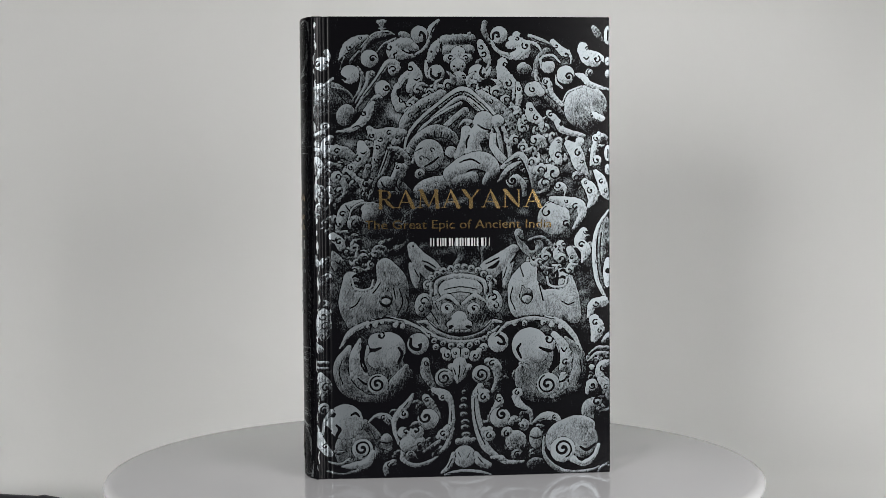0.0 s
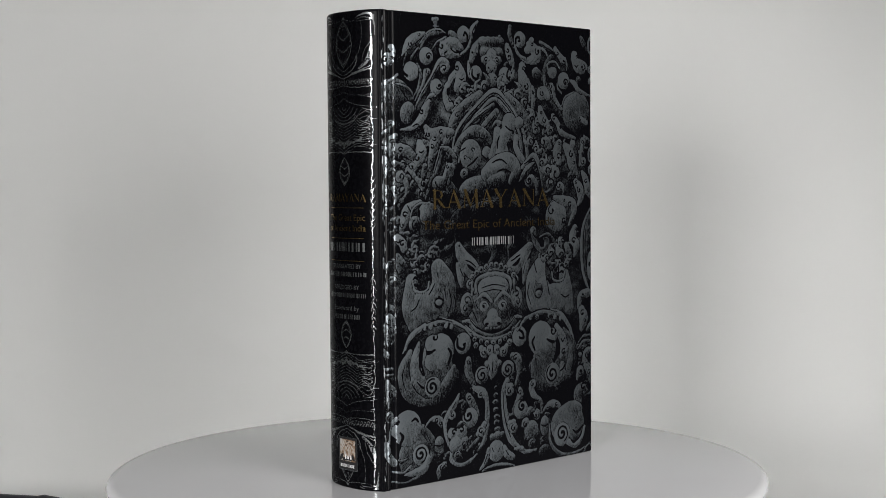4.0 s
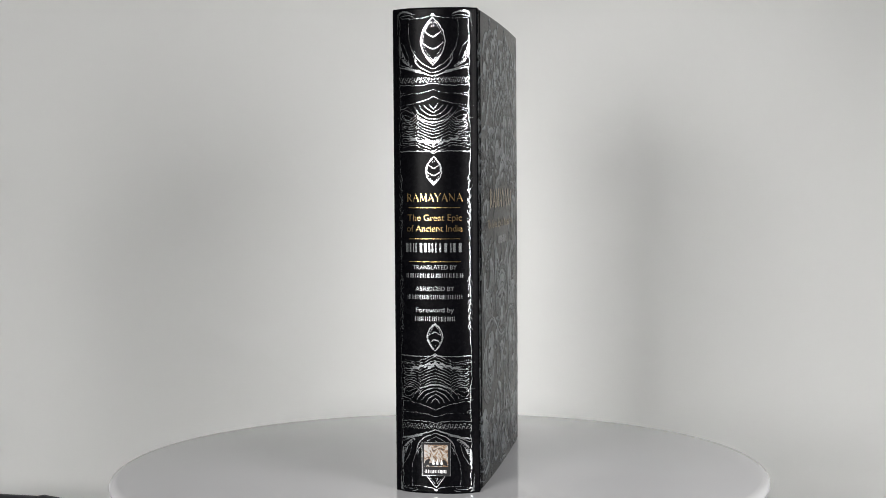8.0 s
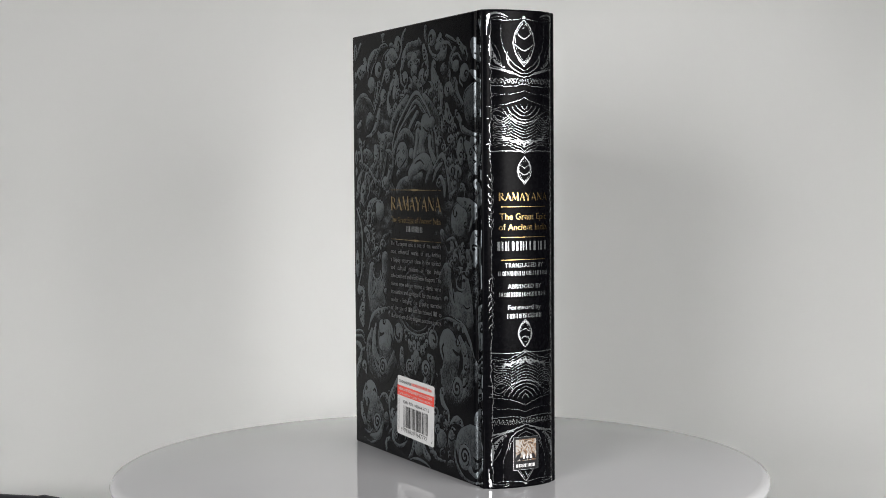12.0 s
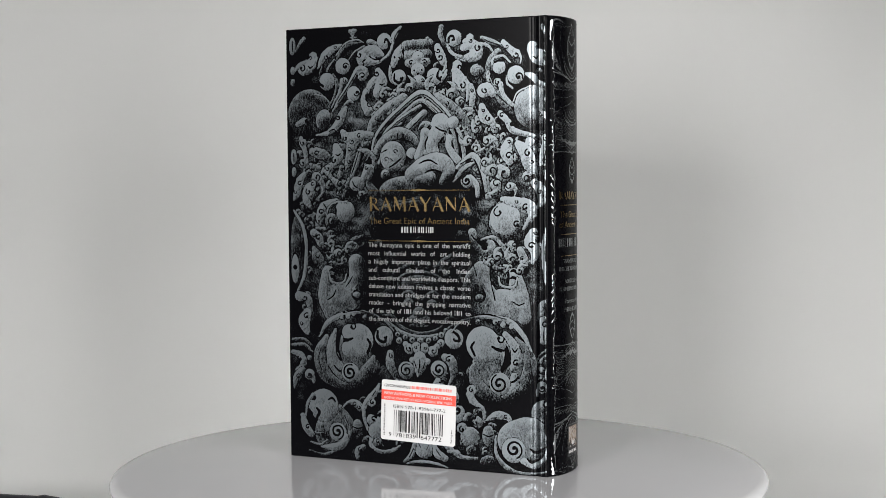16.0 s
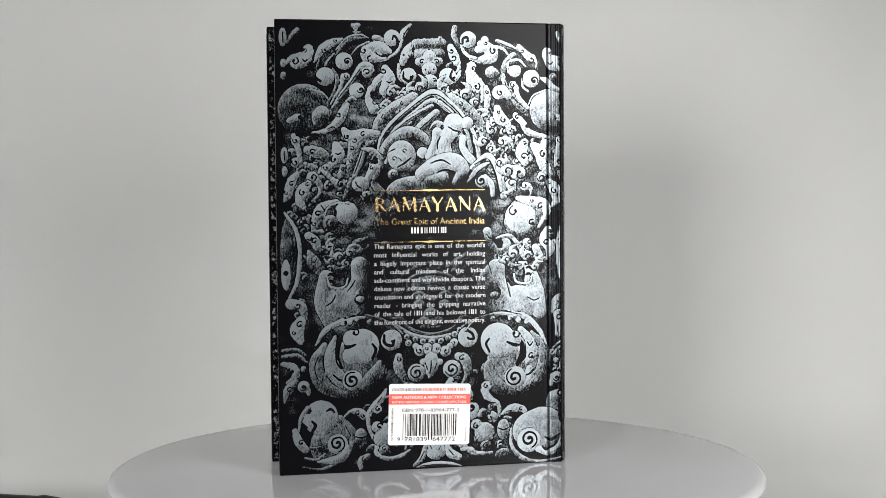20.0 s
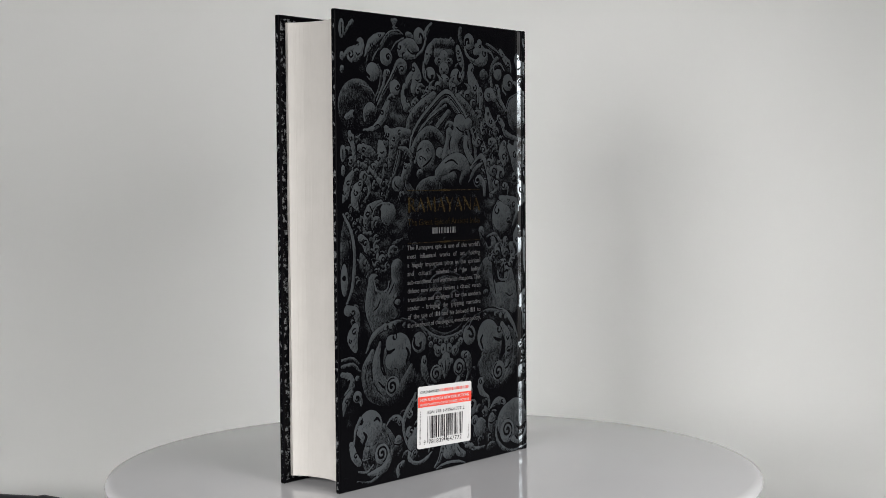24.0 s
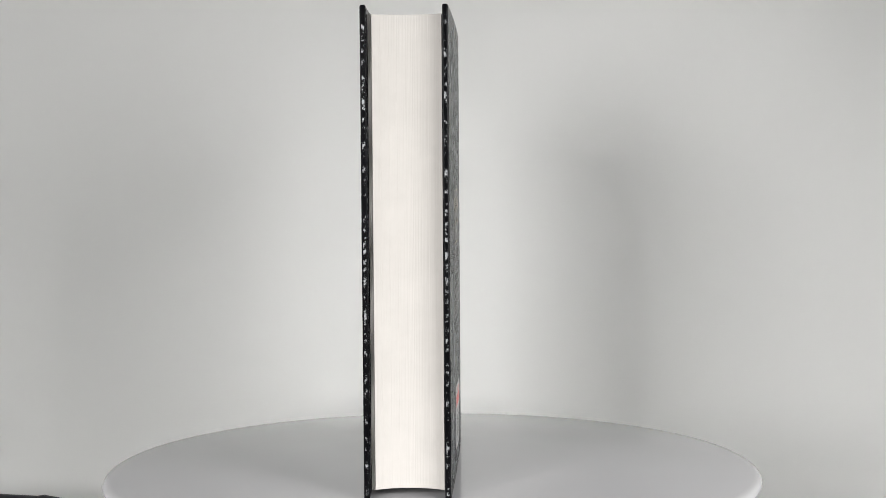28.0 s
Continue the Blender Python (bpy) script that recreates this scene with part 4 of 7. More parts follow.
orn("strap", 0.7, [C(-35.1, 172.3, 0.88, -29.8, 171.2, 1.5, -25.1, 167.1, 1.2)])
orn("fist", 0.85, [E(-36.5, 153.7, 4.7, 4.1, 0), C(-32.9, 156, 1.8, -29.9, 162.4, 2.1)], cut=[C(-39.4, 154.9, 0.23, -38, 152.6, 0.35, -35.9, 151.4, 0.24), *hook(-30.5, 162.1, 1.2, 90, 1, 0.25)])
comma(35.2, 182.8, 3, 60, 1, 0.86)
comma(30.2, 176.3, 2.7, 150, 1, 0.86)
comma(35.4, 172.2, 2.4, 20, -1, 0.86)
comma(41.3, 175.7, 3, 330, 1, 0.86)
comma(46.3, 182.3, 2.7, 80, 1, 0.86)
comma(50.3, 158.4, 4.3, 200, -1, 0.86)
comma(43.7, 160.8, 3.4, 120, 1, 0.86)
comma(45.9, 153.1, 3.1, 220, 1, 0.86)
comma(40, 165, 2.4, 60, -1, 0.86)
comma(53.7, 151.8, 2.5, 300, 1, 0.86)
comma(36.4, 186.1, 2.1, 60, 1, 0.86)
orn("leaf", 0.95, [C(38.3, 194.1, 1.8, 39.8, 188.8, 3.3, 43.8, 185.8, 2.1, 45.1, 182.9, 0.91)], cut=[*hook(42, 187.6, 1.8, 120, 1, 0.35), *hook(39.5, 192, 1.2, 150, 1, 0.26)])
orn("leaf", 0.9, [C(48.8, 190, 1.8, 52.5, 186.4, 1.8, 56, 181.1, 1.8, 66.9, 178.1, 1.2)], cut=[*hook(49.4, 189.1, 1.5, 40, 1, 0.28), *hook(55, 184.1, 1.2, 40, 1, 0.26)])
orn("leaf", 0.97, [C(53.8, 175.7, 2.1, 51.9, 170.3, 3.4, 53.7, 165, 2.1)], cut=[*hook(53.1, 167.9, 2.1, 20, 1, 0.37), *hook(53.8, 175.1, 1.2, 150, -1, 0.26)])
orn("leaf", 0.9, [C(58.8, 173.9, 2.1, 62.8, 169.7, 3.7, 65, 163.1, 3.4, 68.8, 158.3, 0.93), D(65, 175.1, 2.5)], cut=[*hook(64.1, 169.1, 2.1, 100, 1, 0.40), *hook(66.3, 164.9, 1.2, 200, 1, 0.22)])
orn("leaf", 0.92, [C(75.1, 179.3, 1.2, 72.6, 172.1, 1.5, 71, 163.1, 0.93), D(73.9, 176.6, 2.5), D(73.8, 165.2, 2.8), C(72.6, 189.2, 1.8, 77, 187.1, 1.5)], cut=[*hook(73.9, 176.6, 1.5, 150, 1, 0.29), *hook(74.1, 165.2, 1.9, 150, 1, 0.33), *hook(71.4, 188.6, 1.2, 90, 1, 0.26)])
orn("pod", 0.9, [E(79.9, 169.1, 1.9, 4.3, 0)], cut=[C(79.9, 170.9, 0.25, 79.9, 166.6, 0.25)])
orn("pod", 0.85, [E(79.8, 160.6, 1.5, 2.8, 0)], cut=[D(79.8, 160.6, 0.31)])
orn("leaf", 0.88, [C(73.2, 159.5, 1.2, 76.3, 155.2, 2.5, 78.2, 148.6, 2.2, 80.1, 145, 0.62)], cut=[*hook(76.3, 154, 1.5, 60, 1, 0.29), *hook(78.9, 149.2, 1.2, 120, 1, 0.22)])
orn("leaf", 0.92, [C(67.5, 154.1, 1.9, 70.6, 150.5, 3.1, 71.9, 145, 2.5, 69.4, 140.9, 0.93)], cut=[*hook(70.6, 149.3, 1.9, 120, 1, 0.33), *hook(68.1, 153.5, 1.2, 60, 1, 0.22)])
orn("leaf", 0.76, [C(-49.6, 144.5, 1.5, -57.3, 141.1, 2.9, -59.6, 136.5, 2.9, -61.2, 131.3, 2), C(-62.7, 129, 0.88, -57.4, 128.9, 1.2)], cut=[*hook(-59.6, 138.2, 1.8, 30, 1, 0.38), C(-57.8, 142.9, 0.23, -55.5, 139.9, 0.29, -52.6, 139.3, 0.20), *hook(-61.1, 133, 1.5, 150, 1, 0.27)])
orn("bulb", 0.8, [D(-44.3, 138.6, 6.2)], cut=[C(-52, 137.6, 0.41, -50.2, 139.9, 0.70, -50.5, 135.2, 0.59)])
orn("bulb", 0.52, [D(-52.9, 133.5, 4.1)], cut=[P(-52.6, 132.9, 2.3, 100, 1, 0.34)])
orn("rim", 0.8, [C(-56.1, 135.9, 0.38, -54.3, 141.1, 0.47, -49, 143.9, 0.56, -41.9, 143.6, 0.41)])
orn("leaf", 0.86, [C(-64.4, 126.7, 2.3, -61, 123.7, 2.6, -60.1, 120.8, 2.1)], cut=[*hook(-61.5, 123.8, 1.8, 60, 1, 0.36), C(-65.3, 125, 0.23, -63.6, 124.4, 0.35, -62.7, 126.1, 0.23)])
orn("stem", 0.5, [C(-64.5, 118.6, 0.88, -61.7, 112.1, 3.5, -57.3, 106.8, 2.1)], cut=[C(-63.4, 113.9, 0.23, -61.7, 112.7, 0.35, -60.5, 114.4, 0.23)])
orn("shaded_band", 0.52, [C(-27.1, 133.7, 0.89, -25.1, 124.9, 1.5, -29.6, 120.3, 2.7, -35.6, 118.9, 2.4)], cut=[*hook(-35, 121, 2.1, 160, -1, 0.43), C(-26.2, 130.5, 0.18, -26.9, 124.9, 0.24, -30.8, 122.1, 0.21)])
orn("shaded_band", 0.42, [C(-43.4, 115.3, 1.5, -39.7, 122.2, 1.8, -33.2, 124.5, 1.5)], cut=[C(-42.1, 117, 0.18, -38.5, 121.6, 0.21)])
orn("rim", 0.9, [C(44.3, 133.4, 0.49, 43.7, 139.3, 0.61, 48.7, 143.2, 0.71, 56.8, 142.2, 0.62)])
orn("shaded_disc", 0.55, [D(53.6, 133.8, 11.7)])
orn("bulb", 0.96, [D(51.1, 135.1, 8.6)], cut=[*hook(47.4, 138.1, 3.1, 100, 1, 0.40), *hook(57.4, 132, 1.9, 60, 1, 0.44)])
orn("leaf", 0.9, [C(49.9, 145.3, 1.5, 57.4, 143.7, 2.8, 64.3, 142.1, 3.1, 66.2, 137.3, 2.2, 61.8, 130.1, 0.93)], cut=[*hook(62.4, 140.9, 1.9, 60, 1, 0.36), *hook(58, 144, 1.2, 150, 1, 0.22)])
orn("rim", 0.92, [C(80.1, 138.9, 0.62, 74.4, 129.9, 1.00, 72.5, 118.5, 1.2, 74, 102.7, 1.1, 80, 90.5, 0.63)], cut=[C(75.7, 129.9, 0.19, 73.7, 118.5, 0.25, 75.3, 103.9, 0.19)])
orn("pod", 0.97, [E(79.8, 106.3, 2.5, 8.2, 0)], cut=[D(79.8, 107.2, 1.3)])
orn("leaf", 0.97, [C(66.8, 128.2, 2.2, 64.6, 122.9, 2.8, 68, 118, 2.8, 66.1, 112, 0.62)], cut=[*hook(65.5, 121, 1.9, 30, 1, 0.40), *hook(68.1, 127.6, 1.2, 150, 1, 0.27)])
orn("leaf", 0.8, [C(59.5, 118.7, 1.9, 61.7, 112.7, 2.5, 58.6, 107.3, 1.2), D(54.8, 121.2, 2.5)], cut=[*hook(56.1, 121.2, 1.5, 30, 1, 0.27), *hook(60.5, 114.2, 1.2, 60, 1, 0.27)])
orn("scroll", 0.86, [C(32.4, 127.6, 2.4, 34.3, 121, 1.8, 39.2, 117.3, 2.2, 43.6, 120.2, 2.2, 41.7, 123.8, 1.5)], cut=[*hook(39.5, 119.7, 2.5, 60, 1, 0.44), C(31.8, 126.4, 0.24, 34.3, 123.9, 0.40, 36.8, 123.9, 0.28)])
orn("shaded_band", 0.62, [C(38, 123.9, 0.92, 44.8, 125, 1.2, 50.4, 118.9, 1.5, 52.3, 113.4, 0.93)], cut=[C(40.8, 123.8, 0.18, 45.5, 123.2, 0.22, 49.8, 117.7, 0.19)])
orn("beast_head", 0.7, [C(-37.5, 110.5, 4.8, -34, 101.3, 8.3, -36.4, 91.7, 10.7), C(-55.3, 104.4, 4.1, -57.2, 91.6, 4.7, -54.3, 82.2, 3.9), E(-47.7, 89.9, 11.9, 9.5, 0)], cut=[C(-54.4, 105.6, 0.35, -52.9, 106.4, 0.71, -51.4, 105.2, 0.35), C(-54.4, 101.8, 0.35, -52.6, 102.6, 0.77, -51.2, 101.1, 0.35), C(-48.2, 106.3, 0.35, -46.4, 107.1, 0.71, -44.9, 105.9, 0.36), C(-48.2, 102.2, 0.36, -46.4, 103.1, 0.71, -45, 101.6, 0.36), C(-49.9, 109, 0.41, -49.7, 103.1, 0.71, -49.7, 98.4, 0.41), C(-30.4, 99.2, 0.24, -28.7, 92.4, 0.36, -31.7, 85.1, 0.24), C(-33.4, 99.8, 0.21, -32.2, 93.9, 0.27), C(-27.1, 96.7, 0.21, -25.7, 90.8, 0.27, -28.7, 83.2, 0.21), C(-56, 89.3, 0.21, -52.5, 91.5, 0.30, -50.6, 95, 0.21), C(-44.1, 97.1, 0.21, -41.7, 100, 0.30, -39.9, 102.9, 0.21), C(-36.5, 86.4, 0.21, -40.1, 83.5, 0.27)])
orn("tusk", 1, [C(-54.7, 103.8, 0.47, -53.5, 100, 0.65, -49.4, 98.7, 0.71, -45.3, 99.8, 0.65, -43.8, 103.9, 0.47)])
orn("eye", 0.4, [E(-37.3, 94, 3.3, 4.2, 0), C(-37.6, 97, 1.2, -36.4, 99.6, 0.36)])
orn("eye", 0.86, [E(-37.3, 92.9, 2.4, 2.7, 0)], cut=[C(-39.7, 94.1, 0.24, -37.3, 94.9, 0.36, -34.9, 94, 0.24), C(-39.4, 91.7, 0.18, -37.3, 90.8, 0.24, -35.2, 91.6, 0.18)])
comma(-53, 120.7, 2.4, 60, 1, 0.66)
comma(-48.7, 115.4, 2.7, 120, 1, 0.66)
comma(-42.1, 117.6, 2.7, 30, 1, 0.66)
comma(-45.2, 111.8, 2.1, 200, 1, 0.66)
comma(-52.8, 113.1, 1.8, 150, 1, 0.66)
orn("beast_head", 0.84, [C(37.3, 107.7, 4.9, 34.8, 99.7, 8, 37.2, 91.3, 10.5), C(56, 104.9, 4.3, 59.8, 94.6, 4.4, 61.6, 83.7, 4.1), E(49.7, 88.8, 12.4, 9.3, 0)], cut=[C(47.6, 107.5, 0.37, 49.5, 108.4, 0.74, 51, 106.9, 0.37), C(47.9, 103.3, 0.37, 49.8, 104.2, 0.74, 51, 102.6, 0.37), C(54.2, 107.4, 0.37, 56, 108, 0.74, 57.6, 106.4, 0.37), C(54.2, 103.8, 0.37, 55.7, 104.4, 0.68, 57.3, 103.1, 0.37), C(52.6, 108.6, 0.37, 52.9, 104.4, 0.62, 52.6, 100.8, 0.37), C(26.1, 98.4, 0.25, 25.5, 92.5, 0.31, 27.9, 85.8, 0.25), C(29.2, 99.5, 0.21, 27.9, 93.6, 0.28, 30.4, 87.5, 0.22), C(42.9, 101, 0.22, 45.3, 92, 0.31), C(54.7, 91.7, 0.22, 58.5, 89.8, 0.31, 61.7, 90.9, 0.22), C(33, 110.2, 0.21, 34.8, 104.8, 0.28)])
orn("tusk", 1, [C(47.3, 104.5, 0.49, 48.5, 100.3, 0.68, 52.9, 99, 0.75, 56.7, 100.1, 0.68, 57.9, 104.3, 0.50)])
orn("eye", 0.45, [E(36.3, 94.6, 3.4, 4, 0), C(35.4, 97, 1.2, 34.2, 99.7, 0.37)])
orn("eye", 0.92, [E(36.6, 93.4, 2.5, 2.5, 0)], cut=[C(34.1, 94.6, 0.25, 36.6, 95.5, 0.37, 39.1, 94.5, 0.25)])
comma(47, 115.3, 2.5, 60, 1, 0.8)
comma(54.8, 114.3, 2.8, 100, 1, 0.8)
comma(42.9, 112.4, 2.2, 150, 1, 0.8)
comma(59.5, 107.9, 2.2, 30, 1, 0.8)
orn("muzzle", 0.82, [C(-23.6, 121.1, 2.4, -20.4, 115.1, 4.2, -14.1, 109.1, 5.1, -9.9, 103.4, 4.2), C(-22.5, 111.3, 3, -22, 104.9, 2.4, -21.4, 100.1, 0.90)], cut=[C(-26.9, 119.1, 0.27, -25.8, 115.5, 0.66, -24, 113.1, 0.30), D(-23, 121.3, 0.48), C(-17.1, 111.2, 0.36, -14.7, 109.4, 0.90, -11.1, 107.6, 0.42), C(-18.3, 113.6, 0.24, -14.7, 112.4, 0.36, -11.1, 109.9, 0.24), C(-22.5, 109.6, 0.18, -20.2, 105.4, 0.24)])
orn("muzzle", 0.88, [C(29.6, 119, 2.8, 24.3, 114, 4.3, 16.3, 108.2, 5.2, 12, 102.9, 4.3), C(27.4, 113.9, 2.8, 26.2, 107.4, 2.4, 24.9, 99.9, 1.2)], cut=[C(31.8, 118, 0.31, 30.5, 114.8, 0.73, 28, 112.1, 0.31), C(16.3, 109.4, 0.37, 19.4, 110.5, 0.91, 21.9, 113.1, 0.43), C(15.1, 111.8, 0.24, 18.8, 113.5, 0.37, 21.9, 114.9, 0.24), C(26.2, 110.4, 0.18, 24.3, 104.4, 0.24)])
orn("mask", 0.56, [E(1.5, 87.7, 18.8, 10.9, 0), E(1.6, 99, 15.2, 9.1, 0), E(1.5, 78.8, 17.7, 5.5, 0)], cut=[C(-14.3, 87.5, 0.21, -11.9, 83.9, 0.30, -10.1, 80.3, 0.21), C(17.4, 87.3, 0.21, 14.9, 83.2, 0.31, 13.1, 79.6, 0.21), C(-11.8, 91.6, 0.18, -10, 88, 0.24), C(15, 91.5, 0.18, 13.1, 87.4, 0.24)])
orn("ear", 0.7, [E(-17.9, 90.6, 4.5, 6.3, -10)], cut=[*hook(-17.8, 92.4, 2.7, 0, 1, 0.35), *hook(-18.5, 88.2, 2.1, 100, 1, 0.28)])
orn("ear", 0.78, [E(19.3, 92, 4.3, 6.1, 10)], cut=[*hook(19.3, 93.8, 2.8, 180, -1, 0.35), *hook(19.9, 89.6, 2.1, 80, -1, 0.29)])
orn("bead", 0.8, [D(-15.4, 100.9, 2.7), D(18.1, 101.6, 2.7)], cut=[*hook(-15.4, 100.9, 1.8, 60, 1, 0.26), *hook(18.1, 101.6, 1.8, 120, -1, 0.26)])
orn("brow_band", 0.92, [E(1.6, 98.4, 11.5, 6.7, 0)], cut=[C(-6.9, 98.6, 0.18, 1.6, 99.9, 0.24, 10.7, 98.5, 0.18), C(-5.7, 96.2, 0.15, 1.6, 97.2, 0.21, 8.9, 96.1, 0.15)])
orn("rim", 0.9, [C(-11.5, 96.3, 0.90, -9.9, 103.1, 1.1, 1.6, 105.8, 1.2, 13.2, 102.9, 1.1, 15, 96.3, 0.92)])
orn("rim", 0.8, [C(-13.9, 95.2, 0.78, -12.3, 104.6, 0.90, 1.6, 108.2, 0.97, 15.7, 104.6, 0.91, 17.8, 95.6, 0.79)])
orn("bead", 0.82, [D(-13.5, 104.7, 1.8)], cut=[*hook(-13.5, 104.7, 0.96, 200, 1, 0.19)])
orn("bead", 0.82, [D(-10.5, 106.7, 1.8)], cut=[*hook(-10.5, 106.7, 0.96, 200, 1, 0.20)])
orn("bead", 0.82, [D(-7.2, 108.4, 1.8)], cut=[*hook(-7.2, 108.4, 0.96, 200, 1, 0.20)])
orn("bead", 0.82, [D(-3.5, 109.5, 1.8)], cut=[*hook(-3.5, 109.5, 0.97, 200, 1, 0.20)])
orn("bead", 0.82, [D(0.14, 110.3, 1.8)], cut=[*hook(0.14, 110.3, 0.97, 200, 1, 0.20)])
orn("bead", 0.82, [D(3.8, 110.2, 1.8)], cut=[*hook(3.8, 110.2, 0.97, 200, 1, 0.20)])
orn("bead", 0.82, [D(7.4, 109.6, 1.8)], cut=[*hook(7.4, 109.6, 0.97, 200, 1, 0.20)])
orn("bead", 0.82, [D(10.8, 108.3, 1.8)], cut=[*hook(10.8, 108.3, 0.97, 200, 1, 0.20)])
orn("bead", 0.82, [D(13.9, 106.4, 1.8)], cut=[*hook(13.9, 106.4, 0.97, 200, 1, 0.20)])
orn("bead", 0.82, [D(16.9, 104.3, 1.8)], cut=[*hook(16.9, 104.3, 0.98, 200, 1, 0.20)])
orn("brow", 0.95, [C(-10.6, 92.8, 0.54, -5.1, 95, 1.3, 0.31, 90.7, 0.91), C(14.4, 92.4, 0.55, 8.9, 95, 1.3, 2.8, 90.9, 0.91)], cut=[C(-8.8, 92.7, 0.15, -4.8, 93.5, 0.21, -1.5, 91.1, 0.15), C(12.5, 92.5, 0.15, 8.6, 93.5, 0.21, 5.2, 91.2, 0.15)])
orn("eye", 0.97, [E(-5.5, 88.8, 3.3, 3, 0), E(8.5, 88.4, 3.4, 3, 0)], cut=[*hook(-5.5, 88.8, 2.1, 0, 1, 0.20), *hook(8.5, 88.4, 2.1, 0, 1, 0.20), D(-5.5, 88.8, 0.61), D(8.5, 88.4, 0.61)])
orn("nose", 1, [E(0.85, 80.3, 6.7, 3, 0), D(0.87, 83.3, 4)], cut=[E(-3.4, 79.2, 1.2, 0.67, 0), E(5.4, 79, 1.2, 0.67, 0)])
orn("teeth", 0.5, [C(-4, 76.6, 1.1, 0.83, 76.1, 1.2, 6, 76.3, 1.1)], cut=[C(-1.6, 77.4, 0.18, -1.6, 75.3, 0.18), C(0.83, 77.3, 0.18, 0.82, 75.2, 0.18), C(3.3, 77.3, 0.18, 3.3, 75.2, 0.18)])
orn("lip", 0.82, [C(-20.9, 81.8, 0.72, -15.5, 81.4, 1.1, -9.5, 76.2, 1.2, 0.81, 73.2, 1.3, 11.8, 75.5, 1.2, 18, 81.3, 1.1, 22.9, 81.2, 0.74)], cut=[C(-15.5, 82, 0.18, -9.2, 77, 0.24, 0.81, 74.1, 0.27, 11.5, 76.4, 0.25, 18, 81.9, 0.18)])
orn("lip", 0.9, [C(-19.2, 79.4, 0.60, -10.7, 73.5, 0.97, 0.79, 70.8, 1.1, 13, 72.8, 0.98, 21.7, 78.8, 0.62)])
orn("bead", 0.85, [D(-15.9, 74, 1.8)], cut=[*hook(-15.9, 74, 1.00, 180, 1, 0.17)])
orn("bead", 0.85, [D(-12.3, 71.8, 1.5)], cut=[*hook(-12.3, 71.8, 0.83, 180, 1, 0.17)])
orn("bead", 0.85, [D(-7.7, 70.5, 1.5)], cut=[*hook(-7.7, 70.5, 0.84, 180, 1, 0.18)])
orn("bead", 0.85, [D(-3.5, 69.1, 1.7)], cut=[*hook(-3.5, 69.1, 0.92, 180, 1, 0.18)])
orn("bead", 0.85, [D(1.4, 68.7, 2)], cut=[*hook(1.4, 68.7, 1.1, 180, 1, 0.18)])
orn("bead", 0.85, [D(6.3, 69.1, 1.7)], cut=[*hook(6.3, 69.1, 0.93, 180, 1, 0.18)])
orn("bead", 0.85, [D(10.3, 70.5, 1.5)], cut=[*hook(10.3, 70.5, 0.84, 180, 1, 0.18)])
orn("bead", 0.85, [D(14, 72.5, 1.7)], cut=[*hook(14, 72.5, 0.93, 180, 1, 0.18)])
orn("bead", 0.85, [D(16.7, 74.8, 1.5)], cut=[*hook(16.7, 74.8, 0.84, 180, 1, 0.18)])
orn("bead", 0.85, [D(13.6, 68, 2.2)], cut=[*hook(13.6, 68, 1.2, 180, 1, 0.18)])
orn("bead", 0.85, [D(-11.4, 68.5, 1.8)], cut=[*hook(-11.4, 68.5, 1, 180, 1, 0.17)])
orn("pendant", 0.85, [D(-5.3, 64.1, 3), D(-7.5, 66.6, 1.8), D(9, 63.4, 3.1), D(11.2, 66, 1.8)], cut=[*hook(-5.3, 64.1, 1.8, 150, 1, 0.31), *hook(9, 63.4, 1.8, 30, -1, 0.31)])
orn("pendant", 0.92, [E(1.4, 64.2, 4.6, 3.1, 0), D(-1.1, 65.8, 2.4), D(3.8, 65.6, 2.4)], cut=[C(1.4, 68.1, 0.18, 1.4, 65.7, 0.28, 1.3, 62.7, 0.18), *hook(-1.1, 65.2, 1.2, 150, 1, 0.20), *hook(4.1, 65, 1.2, 30, -1, 0.20)])
orn("pendant", 0.86, [C(1, 59.4, 3.7, 0.99, 55, 3.7, -0.26, 49.6, 0.61), D(-3.6, 58.1, 1.8), D(5.6, 57.8, 1.8)], cut=[C(1, 58.9, 0.18, 0.69, 55, 0.31, 0.05, 51.4, 0.18), C(-2.3, 57.5, 0.18, -1.2, 53.9, 0.24), C(4.1, 57.3, 0.18, 2.8, 53.7, 0.25)])
orn("scroll_body", 0.55, [E(-43.9, 56, 16.5, 14.4, 0)], cut=[C(-48.5, 70.3, 0.89, -50.7, 62.7, 1.8, -48.1, 56.8, 0.90)])
orn("crescent", 0.6, [C(-56.8, 68.8, 1.5, -61.3, 59, 3.6, -58.2, 48.3, 3.9, -48.8, 42.7, 2.7, -37.4, 44.6, 4.2, -29.6, 51.9, 4.2, -27.1, 58.4, 1.5)], cut=[C(-60.4, 62.5, 0.18, -62, 56.1, 0.24, -60, 49.6, 0.18)])
orn("leaf", 0.78, [C(-50.9, 73, 0.89, -53.6, 64.6, 2.7, -52.2, 55.7, 4.2, -46.9, 48.5, 3.6, -40.4, 44.7, 1.5), C(-55.2, 54.1, 1.5, -50.5, 52.1, 2.4)], cut=[C(-50.9, 66.8, 0.24, -50.4, 59.8, 0.36, -48.1, 56.2, 0.48), C(-52.2, 52.8, 0.30, -48.1, 49.7, 0.54, -44.5, 51.9, 0.36)])
orn("spiral", 0.95, [D(-41.9, 49.5, 5.4)], cut=[P(-42.2, 49.5, 3.9, 70, 1.5, 0.43)])
